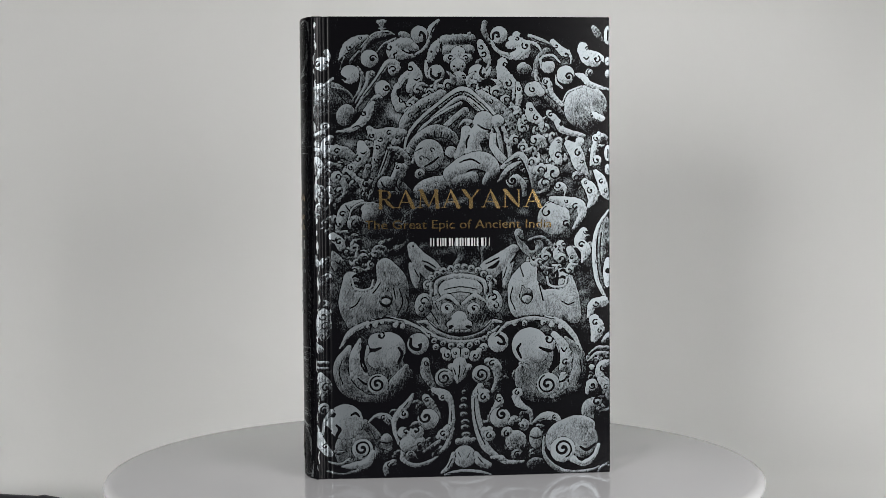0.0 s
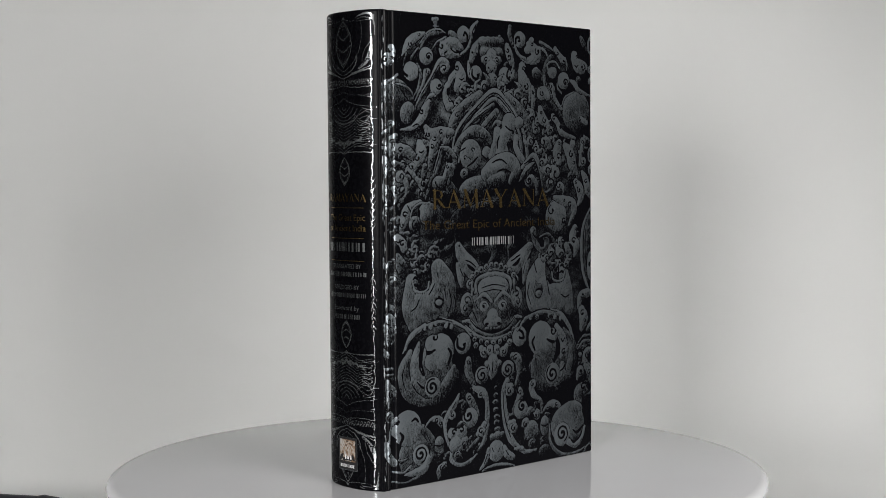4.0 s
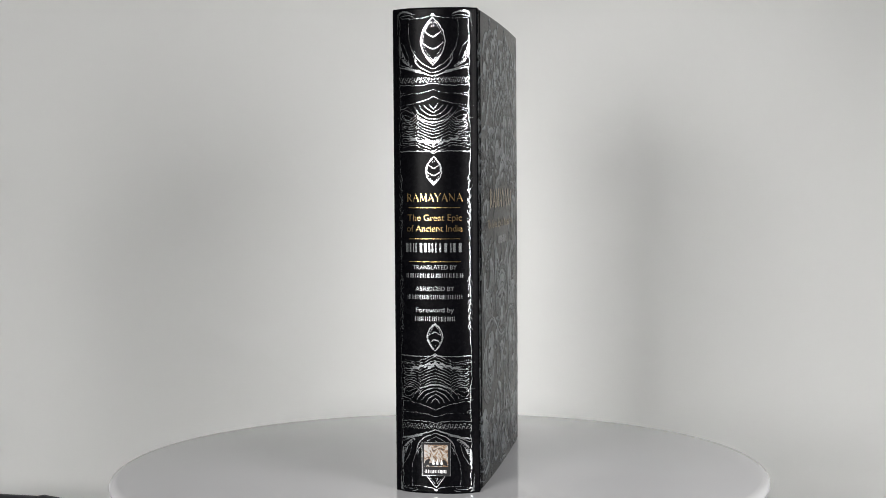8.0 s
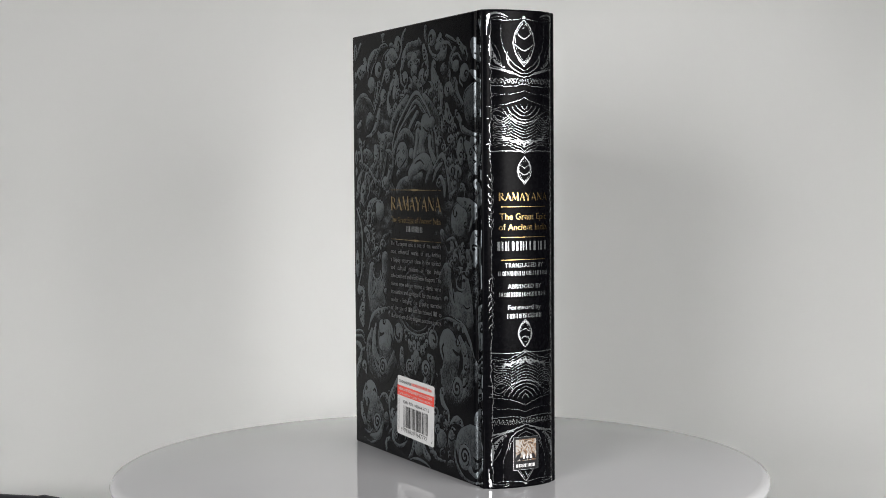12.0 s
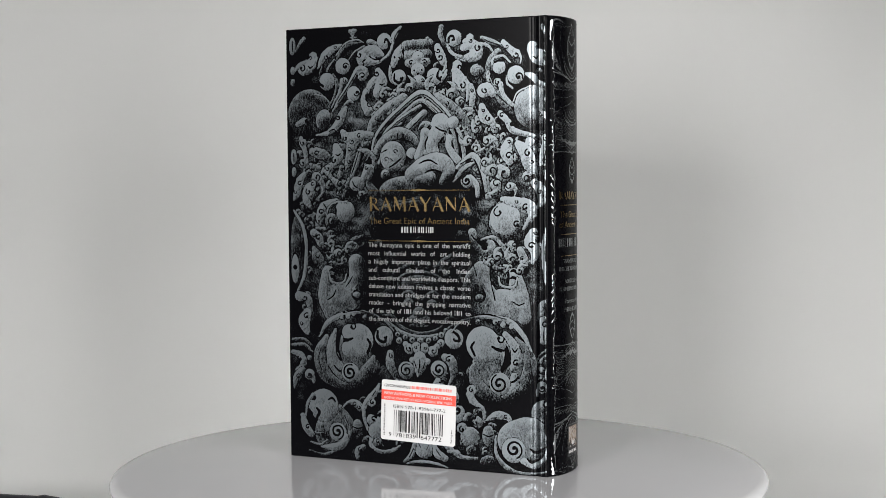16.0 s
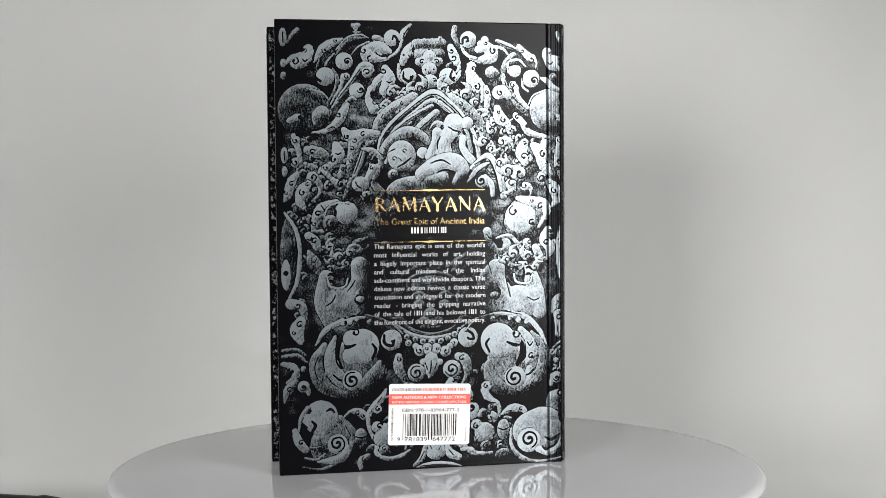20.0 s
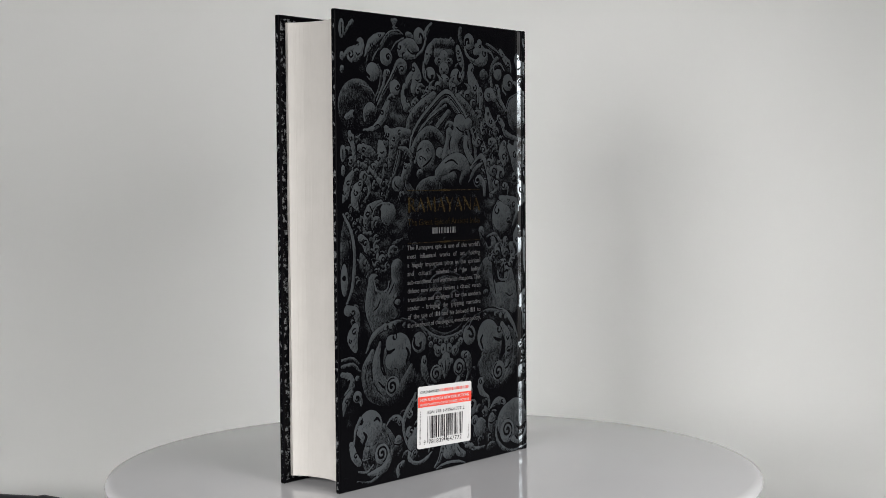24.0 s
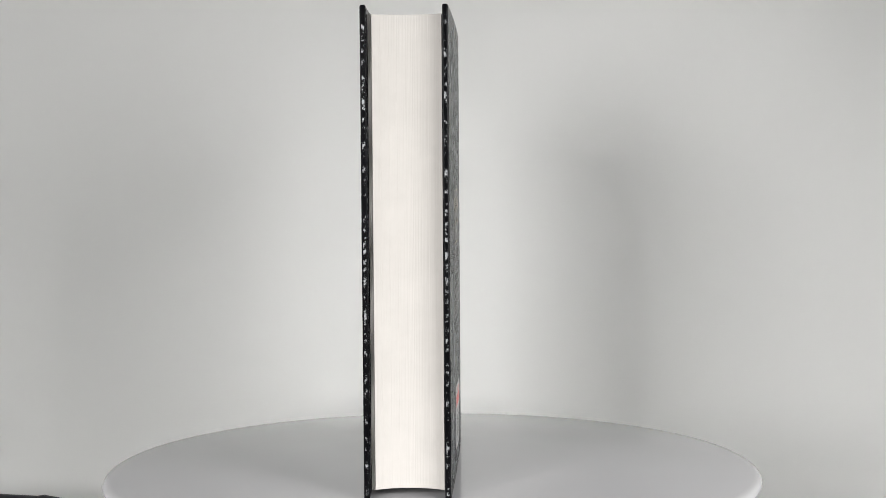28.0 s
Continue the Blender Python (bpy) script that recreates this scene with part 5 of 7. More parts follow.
orn("bulb", 0.97, [D(-36.6, 67.5, 9.3), D(-42.3, 71.8, 4.5), D(-42.4, 62.7, 4.8)], cut=[C(-47.1, 67.3, 1.2, -43.2, 67.5, 0.78, -40.2, 68.5, 0.48), *hook(-40.2, 74.7, 2.4, 100, -1, 0.43), C(-31, 68.5, 0.48, -29.2, 65.5, 0.78, -31, 60.9, 0.66)])
orn("trim_band", 0.94, [C(-61.5, 68.4, 0.42, -55.5, 77, 1.5, -43.1, 82.5, 1.2, -30.5, 82.7, 1.1, -20.4, 78.8, 0.78, -14.7, 73.6, 0.42), D(-46.6, 80.2, 1.5), D(-43.1, 80.7, 1.5), D(-32.4, 80.4, 1.5), D(-28.8, 79.7, 1.5), D(-39.5, 81.8, 1.2)], cut=[C(-46, 82.5, 0.15, -37.1, 84, 0.21, -28.1, 82.3, 0.15), *hook(-45.5, 80.8, 0.89, 200, 1, 0.19), *hook(-30.6, 80, 0.90, 200, 1, 0.19)])
orn("scroll", 0.92, [D(-20.7, 70.3, 5.7)], cut=[C(-24.6, 73.1, 0.60, -24.4, 68.9, 0.78, -20.5, 67.3, 0.73, -19.2, 70.2, 0.54), D(-20.4, 69.7, 0.60)])
orn("scroll", 0.96, [D(21.3, 70.7, 5.5)], cut=[C(20.4, 74.6, 0.49, 23.5, 72.8, 0.68, 24.4, 69.7, 0.68, 21.6, 69.8, 0.55), D(21.3, 70.4, 0.62)])
orn("scroll_body", 0.6, [E(48.3, 55.1, 16.9, 15, 0)], cut=[C(51.5, 67.1, 0.94, 52.1, 60.4, 1.9, 49, 55, 0.94)])
orn("crescent", 0.54, [C(57.2, 72.3, 0.94, 64.1, 63.6, 2.8, 63.5, 51.5, 4.1, 56.5, 43.3, 3.5, 46.4, 40.6, 2.8, 36.4, 44.6, 4.1, 32.7, 53.2, 2.8, 33.4, 58, 0.93)], cut=[C(64.7, 61.2, 0.19, 65.4, 53.9, 0.25, 62.8, 46.7, 0.19)])
orn("leaf", 0.86, [C(50.9, 74.3, 1.6, 55.9, 68.1, 2.5, 57.2, 60.2, 3.1, 54.6, 56.1, 1.3), C(55.9, 52.4, 1.9, 55.2, 46.3, 3.1, 50.2, 41.7, 1.6)], cut=[*hook(56.8, 59, 1.9, 60, 1, 0.41), C(54.7, 67, 0.25, 56.2, 65.1, 0.41, 57.8, 66.9, 0.25), C(53.3, 48.8, 0.31, 56.5, 49.9, 0.50, 58.4, 52.9, 0.31)])
orn("spiral", 0.95, [D(47.7, 47.8, 6)], cut=[P(47.4, 47.8, 4.4, 110, 1.5, 0.45)])
orn("bulb", 0.97, [D(38.1, 68.4, 9.6), D(47.1, 69, 4.4), D(42.7, 64.3, 5)], cut=[*hook(47.8, 71.4, 2.8, 60, -1, 0.49), C(51.5, 64.6, 0.94, 46.5, 66, 0.81, 43.4, 67.3, 0.50), C(33.1, 69.5, 0.43, 31.5, 66.5, 0.68, 33.4, 62.2, 0.50)])
orn("trim_band", 0.95, [C(19.8, 74.1, 0.43, 27.9, 81, 1.2, 40.6, 83.1, 1.2, 53.5, 80.9, 1.6, 61, 74, 1.3, 65.7, 65.7, 0.50), D(30.1, 80.4, 1.5), D(35.3, 80.2, 1.5), D(45.3, 80.5, 1.6), D(49.7, 79.2, 1.6), D(54.1, 77.9, 1.2)], cut=[C(26.7, 81.6, 0.15, 39.1, 84.3, 0.22, 51.6, 82.1, 0.16), *hook(35.3, 80.2, 0.93, 200, 1, 0.20), *hook(45.9, 80.2, 0.93, 200, 1, 0.20)])
orn("leaf", 0.88, [C(70.2, 83.4, 1.6, 71.8, 89.5, 2.5, 77.5, 91.1, 2.8)], cut=[*hook(73.7, 90, 1.9, 200, 1, 0.32)])
orn("leaf", 0.95, [C(72.4, 81.6, 2.8, 74.3, 76.7, 3.8, 72.4, 71.2, 1.9)], cut=[*hook(73, 79.7, 1.9, 60, 1, 0.36), *hook(75.6, 75.4, 1.3, 120, 1, 0.27)])
orn("leaf", 0.75, [C(77.5, 69.9, 1.3, 80, 72.8, 1.6, 81.9, 74.3, 0.95)])
orn("strap", 0.6, [C(69.8, 63.4, 0.63, 74.3, 66.6, 0.95, 81.9, 66.4, 0.95)])
orn("strap", 0.7, [C(69.2, 59.8, 0.63, 74.3, 63.6, 1.1, 81.9, 63.3, 0.95)])
orn("leaf", 0.82, [C(81.9, 59.4, 1.3, 76.2, 57.1, 2.2, 75.5, 51.7, 2.2, 79.3, 49.1, 1.3), D(71.1, 56.4, 1.6)], cut=[*hook(77.4, 55.2, 1.9, 120, 1, 0.37)])
orn("bulb", 0.88, [D(71.1, 47, 3.2), C(68.8, 45.2, 1.3, 68.5, 42.8, 0.95)], cut=[P(71.4, 46.6, 1.6, 200, 1, 0.32)])
orn("leaf", 0.7, [C(75.5, 49.8, 1.6, 79.3, 45.4, 2.5, 80.6, 39.3, 1.3)], cut=[*hook(78.7, 45.4, 1.6, 60, 1, 0.27)])
orn("leaf", 0.62, [E(-69.6, 80.9, 4.1, 8.8, 0)], cut=[*hook(-69.6, 85.5, 2.4, 200, 1, 0.34), *hook(-69, 79.7, 2.4, 60, 1, 0.34), *hook(-69.1, 73.9, 1.8, 120, 1, 0.30)], where="front")
orn("leaf", 0.7, [C(-75, 71.1, 1.5, -71.5, 68.1, 1.8)], where="front")
orn("strap", 0.7, [C(-74.5, 61.5, 0.89, -67.5, 61, 0.89)], where="front")
orn("strap", 0.6, [C(-74.5, 58.6, 0.71, -67.5, 58, 0.71)], where="front")
orn("leaf", 0.58, [C(-71.7, 54.7, 1.5, -68.8, 48.1, 3.6, -70, 42.3, 1.5)], cut=[P(-68.8, 48.1, 2.1, 60, 1, 0.30)], where="front")
orn("bulb", 0.72, [D(-70.1, 37.1, 3)], cut=[P(-70.1, 36.5, 1.8, 60, 1, 0.39)], where="front")
orn("scroll_body", 0.48, [E(-53.2, 15.1, 11.5, 12.1, 0)])
orn("crescent", 0.5, [C(-48.9, 29.1, 2.1, -42.4, 21.1, 2.4, -42.5, 12.2, 2.1, -49.1, 6, 1.5, -59.3, 2.4, 0.91, -68.7, 4.1, 0.48)], cut=[C(-46, 25.4, 0.18, -43, 19.4, 0.24)])
orn("bulb", 0.96, [D(-59, 30.1, 9.3), D(-65.5, 29.2, 3.6)], cut=[C(-63.5, 23, 0.78, -62, 26.1, 0.90, -63.7, 28.3, 0.48), *hook(-65.1, 33.9, 1.8, 120, 1, 0.43), C(-56, 33.5, 0.36, -53.6, 34.6, 0.66, -51.8, 32.8, 0.42), C(-66.4, 25.2, 0.42, -69, 27.6, 0.48)])
orn("rim", 0.9, [C(-66, 35.7, 1.2, -69.6, 30.6, 0.89, -70.8, 23, 0.60)])
orn("spiral", 0.95, [D(-50.2, 15.6, 5.4), C(-45.5, 13.6, 1.8, -47.9, 8.4, 2.4, -55.1, 6.9, 1.8, -61, 6.7, 0.48)], cut=[P(-50.5, 15.9, 3.9, -80, 1.5, 0.43)])
orn("leaf", 0.88, [C(-72.9, 23.7, 1.5, -70.9, 17.7, 2.4, -67.4, 13.5, 2.1)], cut=[*hook(-69.7, 17.1, 1.5, 60, 1, 0.32)])
orn("rim", 0.8, [C(-67.5, 9, 0.54, -61.6, 7.9, 0.72, -56.8, 10.9, 0.48)])
orn("leaf", 0.5, [C(-65, 14.8, 0.42, -62.7, 13.8, 0.78, -59.1, 14.8, 0.42)])
orn("leaf", 0.78, [C(-47.1, 29.6, 0.48, -43.5, 32.7, 0.91, -38.7, 32.5, 2.1, -35.8, 30.3, 2.4)], cut=[*hook(-39.4, 31.6, 1.5, 60, 1, 0.28), *hook(-36.4, 30.3, 1.2, 150, 1, 0.24)])
orn("shell", 0.5, [E(-37.7, 18.8, 3.3, 4.9, 0), E(-36.5, 14.3, 2.4, 2.7, 0)], cut=[C(-40.7, 19.3, 0.24, -37.7, 18.5, 0.36, -34.7, 19.3, 0.24), C(-40.1, 15.7, 0.18, -37.1, 14.6, 0.24)])
orn("leaf", 0.66, [C(-37.8, 1.9, 1.2, -37.8, 6.1, 1.8, -34.2, 8.3, 1.8)], cut=[*hook(-36, 6.6, 1.5, 100, 1, 0.31)])
orn("stem", 0.6, [C(-16.9, 61, 2.1, -16.9, 55, 2.7, -12.7, 47.1, 1.5)], cut=[*hook(-16.3, 59.8, 1.5, 120, 1, 0.28)])
orn("scroll", 0.78, [D(-7.2, 52.3, 4.9)], cut=[P(-7.2, 52.3, 3.4, 60, 1.3, 0.35)])
orn("frame_scroll", 0.9, [C(-23.7, 44, 0.61, -26.7, 38.8, 1.8, -30.3, 35.4, 1.8, -33.4, 30.8, 1.5, -33.4, 24.5, 1, -31.1, 18.2, 0.91), D(-28.6, 33.5, 2.4)], cut=[*hook(-28.3, 33.5, 1.5, 100, 1, 0.33), C(-26.1, 40, 0.18, -28.5, 37.1, 0.24)])
orn("frame_scroll", 0.92, [C(-29, 13.4, 1.5, -29.1, 9.5, 1.2, -23.3, 6.8, 1.3, -16.1, 7.9, 1.2, -11.2, 10.7, 0.49)], cut=[C(-26.9, 9.1, 0.15, -22.1, 7.9, 0.21, -16.7, 8.9, 0.15)])
orn("stem", 0.62, [C(-17, 42, 2.1, -14, 37.7, 2.4, -9.8, 31.5, 1.2)], cut=[*hook(-16.4, 40.7, 1.5, 60, 1, 0.31)])
orn("scroll", 0.96, [D(-15.9, 30.6, 5.5)], cut=[P(-17.1, 31.8, 3.1, 120, 1.1, 0.48)])
orn("frame_scroll", 0.86, [C(-12.8, 46, 1.5, -6.7, 43.3, 2.4, -3.7, 38.4, 1.5, -3.5, 28.3, 1.8, -5.7, 17.6, 1.5, -9.3, 13.6, 0.80), D(-8.2, 42.2, 2.1)], cut=[*hook(-8.2, 41.9, 1.2, 60, 1, 0.26), C(-3.4, 35.1, 0.18, -3.8, 29.2, 0.25)])
orn("leaf", 0.88, [D(-7.8, 22.5, 3.1), C(-10.5, 21.4, 1.5, -5.6, 26, 1.8)], cut=[*hook(-8.1, 22.5, 1.8, 60, 1, 0.35)])
orn("leaf", 0.86, [D(-28.9, 24, 3), D(-22, 23.7, 4), E(-25.7, 17.7, 5.2, 4.6, 0), D(-20.2, 18.9, 2.8)], cut=[*hook(-27.7, 24.3, 1.8, 20, 1, 0.39), *hook(-22, 24.9, 2.1, 150, -1, 0.44), *hook(-20.5, 17.1, 1.5, 60, 1, 0.31), C(-30.5, 14, 0.30, -28.7, 12.1, 0.43)])
orn("leaf", 0.6, [D(-25.1, 11.4, 2.8)], cut=[*hook(-25.1, 12, 1.5, 60, 1, 0.26)])
orn("leaf", 0.45, [C(-17.9, 13.4, 0.92, -13, 16.2, 1.8, -9.9, 19, 0.92)])
orn("leaf", 0.5, [C(-25, 27.1, 0.61, -22.6, 28.5, 1.2, -20.2, 27.8, 0.61)])
orn("bead", 0.5, [E(3.1, 44.4, 1.2, 1.5, 0)], cut=[C(2.3, 44.2, 0.12, 3.1, 44.7, 0.22, 3.8, 44.1, 0.12)])
orn("bead", 0.5, [E(3, 40.6, 1.7, 1.5, 0)], cut=[C(2, 40.3, 0.12, 3, 40.9, 0.22, 4, 40.2, 0.12)])
orn("bead", 0.5, [E(2.7, 37, 2.2, 1.5, 0)], cut=[C(1.4, 36.7, 0.12, 2.7, 37.3, 0.22, 4, 36.6, 0.12)])
orn("bead", 0.5, [E(3, 32.8, 2.2, 1.5, 0)], cut=[C(1.7, 32.5, 0.12, 3, 33.1, 0.22, 4.3, 32.4, 0.12)])
orn("bead", 0.5, [E(3.6, 28.9, 2.2, 1.5, 0)], cut=[C(2.3, 28.6, 0.12, 3.6, 29.2, 0.22, 4.9, 28.5, 0.12)])
orn("bead", 0.5, [E(3.6, 25.9, 2.5, 1.5, 0)], cut=[C(2.1, 25.6, 0.12, 3.6, 26.2, 0.22, 5, 25.5, 0.12)])
orn("bead", 0.5, [E(4.1, 22.2, 2.5, 1.5, 0)], cut=[C(2.7, 22, 0.12, 4.2, 22.5, 0.22, 5.6, 21.9, 0.12)])
orn("bead", 0.56, [E(4.1, 18.6, 3.4, 2.5, 0), D(0.14, 18.5, 1.9), D(7.8, 18.8, 1.9)])
orn("shell", 0.9, [D(3.2, 10.6, 5.9)], cut=[C(-0.20, 13.1, 0.15, 1, 10.7, 0.19), C(5.9, 12.2, 0.16, 4.7, 9.9, 0.19)])
orn("wing", 0.9, [C(9.3, 12.1, 1.2, 11.4, 7.8, 2.5, 15.7, 5.7, 1.9)], cut=[C(10.2, 10.2, 0.19, 12.7, 7.1, 0.28)])
orn("wing", 0.85, [C(-2.7, 12.1, 1.2, -4.5, 6.2, 1.5, -8.8, 2.2, 0.80)], cut=[C(-3.3, 9.7, 0.19, -5.8, 5, 0.25)])
orn("garland", 0.72, [C(-7, 1.2, 0.62, -1.5, 2.4, 1.1, 4.6, 2.7, 1.2, 11.4, 2, 1.1, 17, 0.55, 0.63)], cut=[C(-5.8, 1.7, 0.12, 4.6, 2.1, 0.19, 15.7, 0.92, 0.12)])
orn("stem", 0.62, [C(16, 60.4, 2.2, 19.7, 58.5, 2.8, 21.2, 51.2, 2.2, 18.4, 44.7, 1.2)], cut=[*hook(17.9, 59.2, 1.9, 60, 1, 0.33)])
orn("scroll", 0.86, [D(12.3, 53.7, 4.9)], cut=[P(12.3, 53.7, 3.4, 200, 1.4, 0.38)])
orn("frame_scroll", 0.9, [C(11.7, 48, 1.5, 8.9, 42.1, 1.9, 9.4, 33.1, 2.2, 10.9, 25.2, 2.5, 13.9, 16.1, 2.2, 18.9, 11.3, 1.6, 25, 7.4, 1.3, 34.4, 7.2, 0.76)], cut=[C(8.6, 40.9, 0.19, 8.8, 33.1, 0.25, 10.9, 24, 0.28, 14, 16.7, 0.25)])
orn("leaf", 0.9, [D(13.5, 41.9, 3.1), C(11.7, 45, 1.5, 14.7, 44.3, 1.9)], cut=[*hook(13.5, 41.6, 1.9, 100, 1, 0.36)])
orn("leaf", 0.88, [D(16.4, 21.4, 3.1), C(13.4, 24.5, 1.6, 16.5, 24.4, 1.9)], cut=[*hook(16.4, 21.1, 1.9, 100, 1, 0.36)])
orn("stem", 0.85, [C(21.5, 42.2, 1.2, 21.5, 38, 2.5, 17.1, 32.8, 0.93)], cut=[*hook(21.5, 39.8, 1.6, 60, 1, 0.27)])
orn("scroll", 0.97, [D(22.1, 30.8, 5.3)], cut=[P(23, 32.5, 2.8, 60, 1.1, 0.49)])
orn("frame_scroll", 0.85, [D(31.4, 43.6, 2.8), C(30.2, 41.3, 1.9, 33.3, 36.3, 2.2, 38.2, 33.1, 1.3, 38.8, 27, 0.75)], cut=[*hook(31.4, 43.6, 1.6, 100, 1, 0.31), C(30.2, 36.4, 0.25, 33.3, 34.5, 0.50, 36.4, 34.4, 0.25)])
orn("leaf", 0.78, [D(25.7, 22.8, 3.1), E(30.4, 18.3, 5.6, 5.6, 0), D(34.8, 26.6, 3.1)], cut=[*hook(25.7, 21.9, 1.9, 100, 1, 0.38), *hook(33.8, 26, 1.6, 150, 1, 0.29)])
orn("leaf", 0.5, [D(31, 11, 3.1), C(27.9, 27.8, 1.6, 29.5, 29.8, 1.9, 32.6, 29.1, 0.94)], cut=[P(31, 11, 1.6, 60, 1, 0.29)])
orn("leaf", 0.9, [C(17.6, 9.9, 0.94, 22.6, 9.6, 1.3, 24.4, 8.3, 0.63)])
orn("leaf", 0.92, [C(40.1, 28.2, 0.75, 45.7, 31, 2.2, 51.4, 30.4, 1.9, 55.2, 26.3, 0.76)], cut=[*hook(50.8, 30.1, 1.3, 60, 1, 0.27), C(42.6, 29.3, 0.19, 45.7, 29.7, 0.25)])
orn("shell", 0.68, [E(41, 19.6, 3.5, 5.7, 0)], cut=[C(38.2, 20.4, 0.25, 41, 19.3, 0.38, 43.8, 20.4, 0.25)])
orn("rim", 0.62, [C(45.7, 19.4, 0.95, 45.4, 10.9, 0.95, 50, 4.6, 1.3, 58.2, 0.86, 1.3, 70.3, 1.5, 0.96, 79.9, 5.3, 0.58)])
orn("scroll", 0.62, [C(69.1, 28.1, 3.2, 69.4, 35.4, 3.5, 74.2, 38.3, 2.5)], cut=[*hook(73.6, 37.7, 2.5, 40, 1, 0.50), C(71, 26.2, 0.32, 74.2, 26.7, 0.57, 76.8, 28.4, 0.38)])
orn("scroll_body", 0.74, [E(60.2, 18.2, 14, 11.4, 0), E(63.4, 25.3, 9.5, 5.7, 0)], cut=[C(64.6, 14.3, 0.38, 68.4, 12.6, 0.83, 72.9, 15.7, 0.45)])
orn("spiral", 0.95, [D(55.4, 12.9, 6.7), C(60.8, 7.8, 1.9, 67.1, 5.6, 1.9, 72.2, 9, 1.3, 74.8, 15, 0.96)], cut=[P(55.4, 13.5, 4.4, -70, 1.5, 0.50), C(63, 8.9, 0.29, 65.2, 7.2, 0.51, 67.8, 8, 0.29)])
orn("shaded_panel", 0.26, [E(41.3, 5.4, 5.1, 3.8, 0)], cut=[*hook(41.3, 5.4, 2.2, 60, 1, 0.27)])
orn("leaf", 0.45, [C(72.9, -2, 0.64, 76.7, 3.3, 0.96, 80.5, 3.7, 0.64)])
orn("leaf", 0.9, [D(-69.3, 215.5, 3.7), C(-66.9, 221.8, 1.4, -65.8, 219.5, 1.4, -67, 216.7, 1.7)], cut=[*hook(-71.3, 215.2, 1.7, 90, 1, 0.45), *hook(-66.7, 216.7, 1.1, 200, 1, 0.25)], where="front")
orn("leaf", 0.9, [C(-73.5, 202.8, 1.1, -68.3, 204.6, 0.97, -63.6, 208.1, 0.74)], where="front")
orn("leaf", 0.75, [D(-67.9, 183.3, 2.3), C(-73.2, 178.7, 1.1, -68.5, 181, 1.2)], cut=[*hook(-67.9, 183.3, 1.4, 60, 1, 0.29)], where="front")
orn("leaf", 0.7, [C(-65.1, 177.6, 1.7, -68, 174.1, 2.3, -67.5, 168.4, 1.4)], cut=[*hook(-66.8, 174.7, 1.4, 60, 1, 0.29)], where="front")
orn("leaf", 0.6, [C(-72.2, 166.7, 1.4, -69.9, 161.5, 2, -71.7, 156.3, 1.2)], cut=[*hook(-70.8, 162.6, 1.2, 60, 1, 0.23)], where="front")
orn("leaf", 0.55, [C(-72.9, 152.8, 1.4, -70.6, 147, 2, -68.3, 143.6, 1.5)], cut=[*hook(-71.2, 148.2, 1.4, 100, 1, 0.25)], where="front")
orn("shaded_panel", 0.42, [E(-75.3, 116.9, 4.1, 19.4, 0)], cut=[C(-73.1, 127.5, 0.25, -72.4, 116.9, 0.25, -73.4, 106.3, 0.25)], where="back")
orn("leaf", 0.97, [D(-63.5, 224.3, 2.7), C(-62.9, 222.8, 2.4, -66.3, 218.7, 3.7, -70.1, 217, 3), C(-67.6, 221.4, 1.5, -72.6, 219.4, 1.5, -76.1, 215.5, 0.37)], cut=[*hook(-70.7, 217.9, 2.1, 60, -1, 0.40), C(-63.8, 219, 0.24, -65.4, 218.1, 0.36, -66.7, 219.3, 0.24), *hook(-65.4, 224.1, 1.2, 270, 1, 0.22)], where="back")
orn("leaf", 0.52, [C(-69.2, 234.5, 1.2, -71.4, 231.3, 1.8, -74.5, 227.2, 0.46)], where="back")
orn("pod", 0.92, [E(-76.8, 230.5, 2.1, 4.9, 0)], cut=[C(-76.8, 233.2, 0.24, -76.8, 230.8, 0.30, -76.7, 227.8, 0.24)], where="back")
orn("pod", 0.8, [E(-76.7, 217, 1.5, 2.4, 0), E(-76.7, 210.5, 1.5, 2.1, 0)], cut=[D(-76.7, 217, 0.31)], where="back")
orn("leaf", 0.92, [C(-71.9, 179.3, 1.2, -69.4, 172.1, 1.5, -67.8, 163.1, 0.93), D(-70.7, 176.6, 2.5), D(-70.6, 165.2, 2.8), C(-69.4, 189.2, 1.8, -73.8, 187.1, 1.5)], cut=[*hook(-70.7, 176.6, 1.5, 150, 1, 0.29), *hook(-70.9, 165.2, 1.9, 150, 1, 0.33), *hook(-68.2, 188.6, 1.2, 90, 1, 0.26)], where="back")
orn("pod", 0.9, [E(-76.7, 169.1, 1.9, 4.3, 0)], cut=[C(-76.7, 170.9, 0.25, -76.7, 166.6, 0.25)], where="back")
orn("pod", 0.85, [E(-76.6, 160.6, 1.5, 2.8, 0)], cut=[D(-76.6, 160.6, 0.31)], where="back")
orn("leaf", 0.88, [C(-70, 159.5, 1.2, -73.1, 155.2, 2.5, -75, 148.6, 2.2, -76.9, 145, 0.62)], cut=[*hook(-73.1, 154, 1.5, 60, 1, 0.29), *hook(-75.7, 149.2, 1.2, 120, 1, 0.22)], where="back")
orn("leaf", 0.92, [C(-64.3, 154.1, 1.9, -67.4, 150.5, 3.1, -68.7, 145, 2.5, -66.2, 140.9, 0.93)], cut=[*hook(-67.4, 149.3, 1.9, 120, 1, 0.33), *hook(-64.9, 153.5, 1.2, 60, 1, 0.22)], where="back")
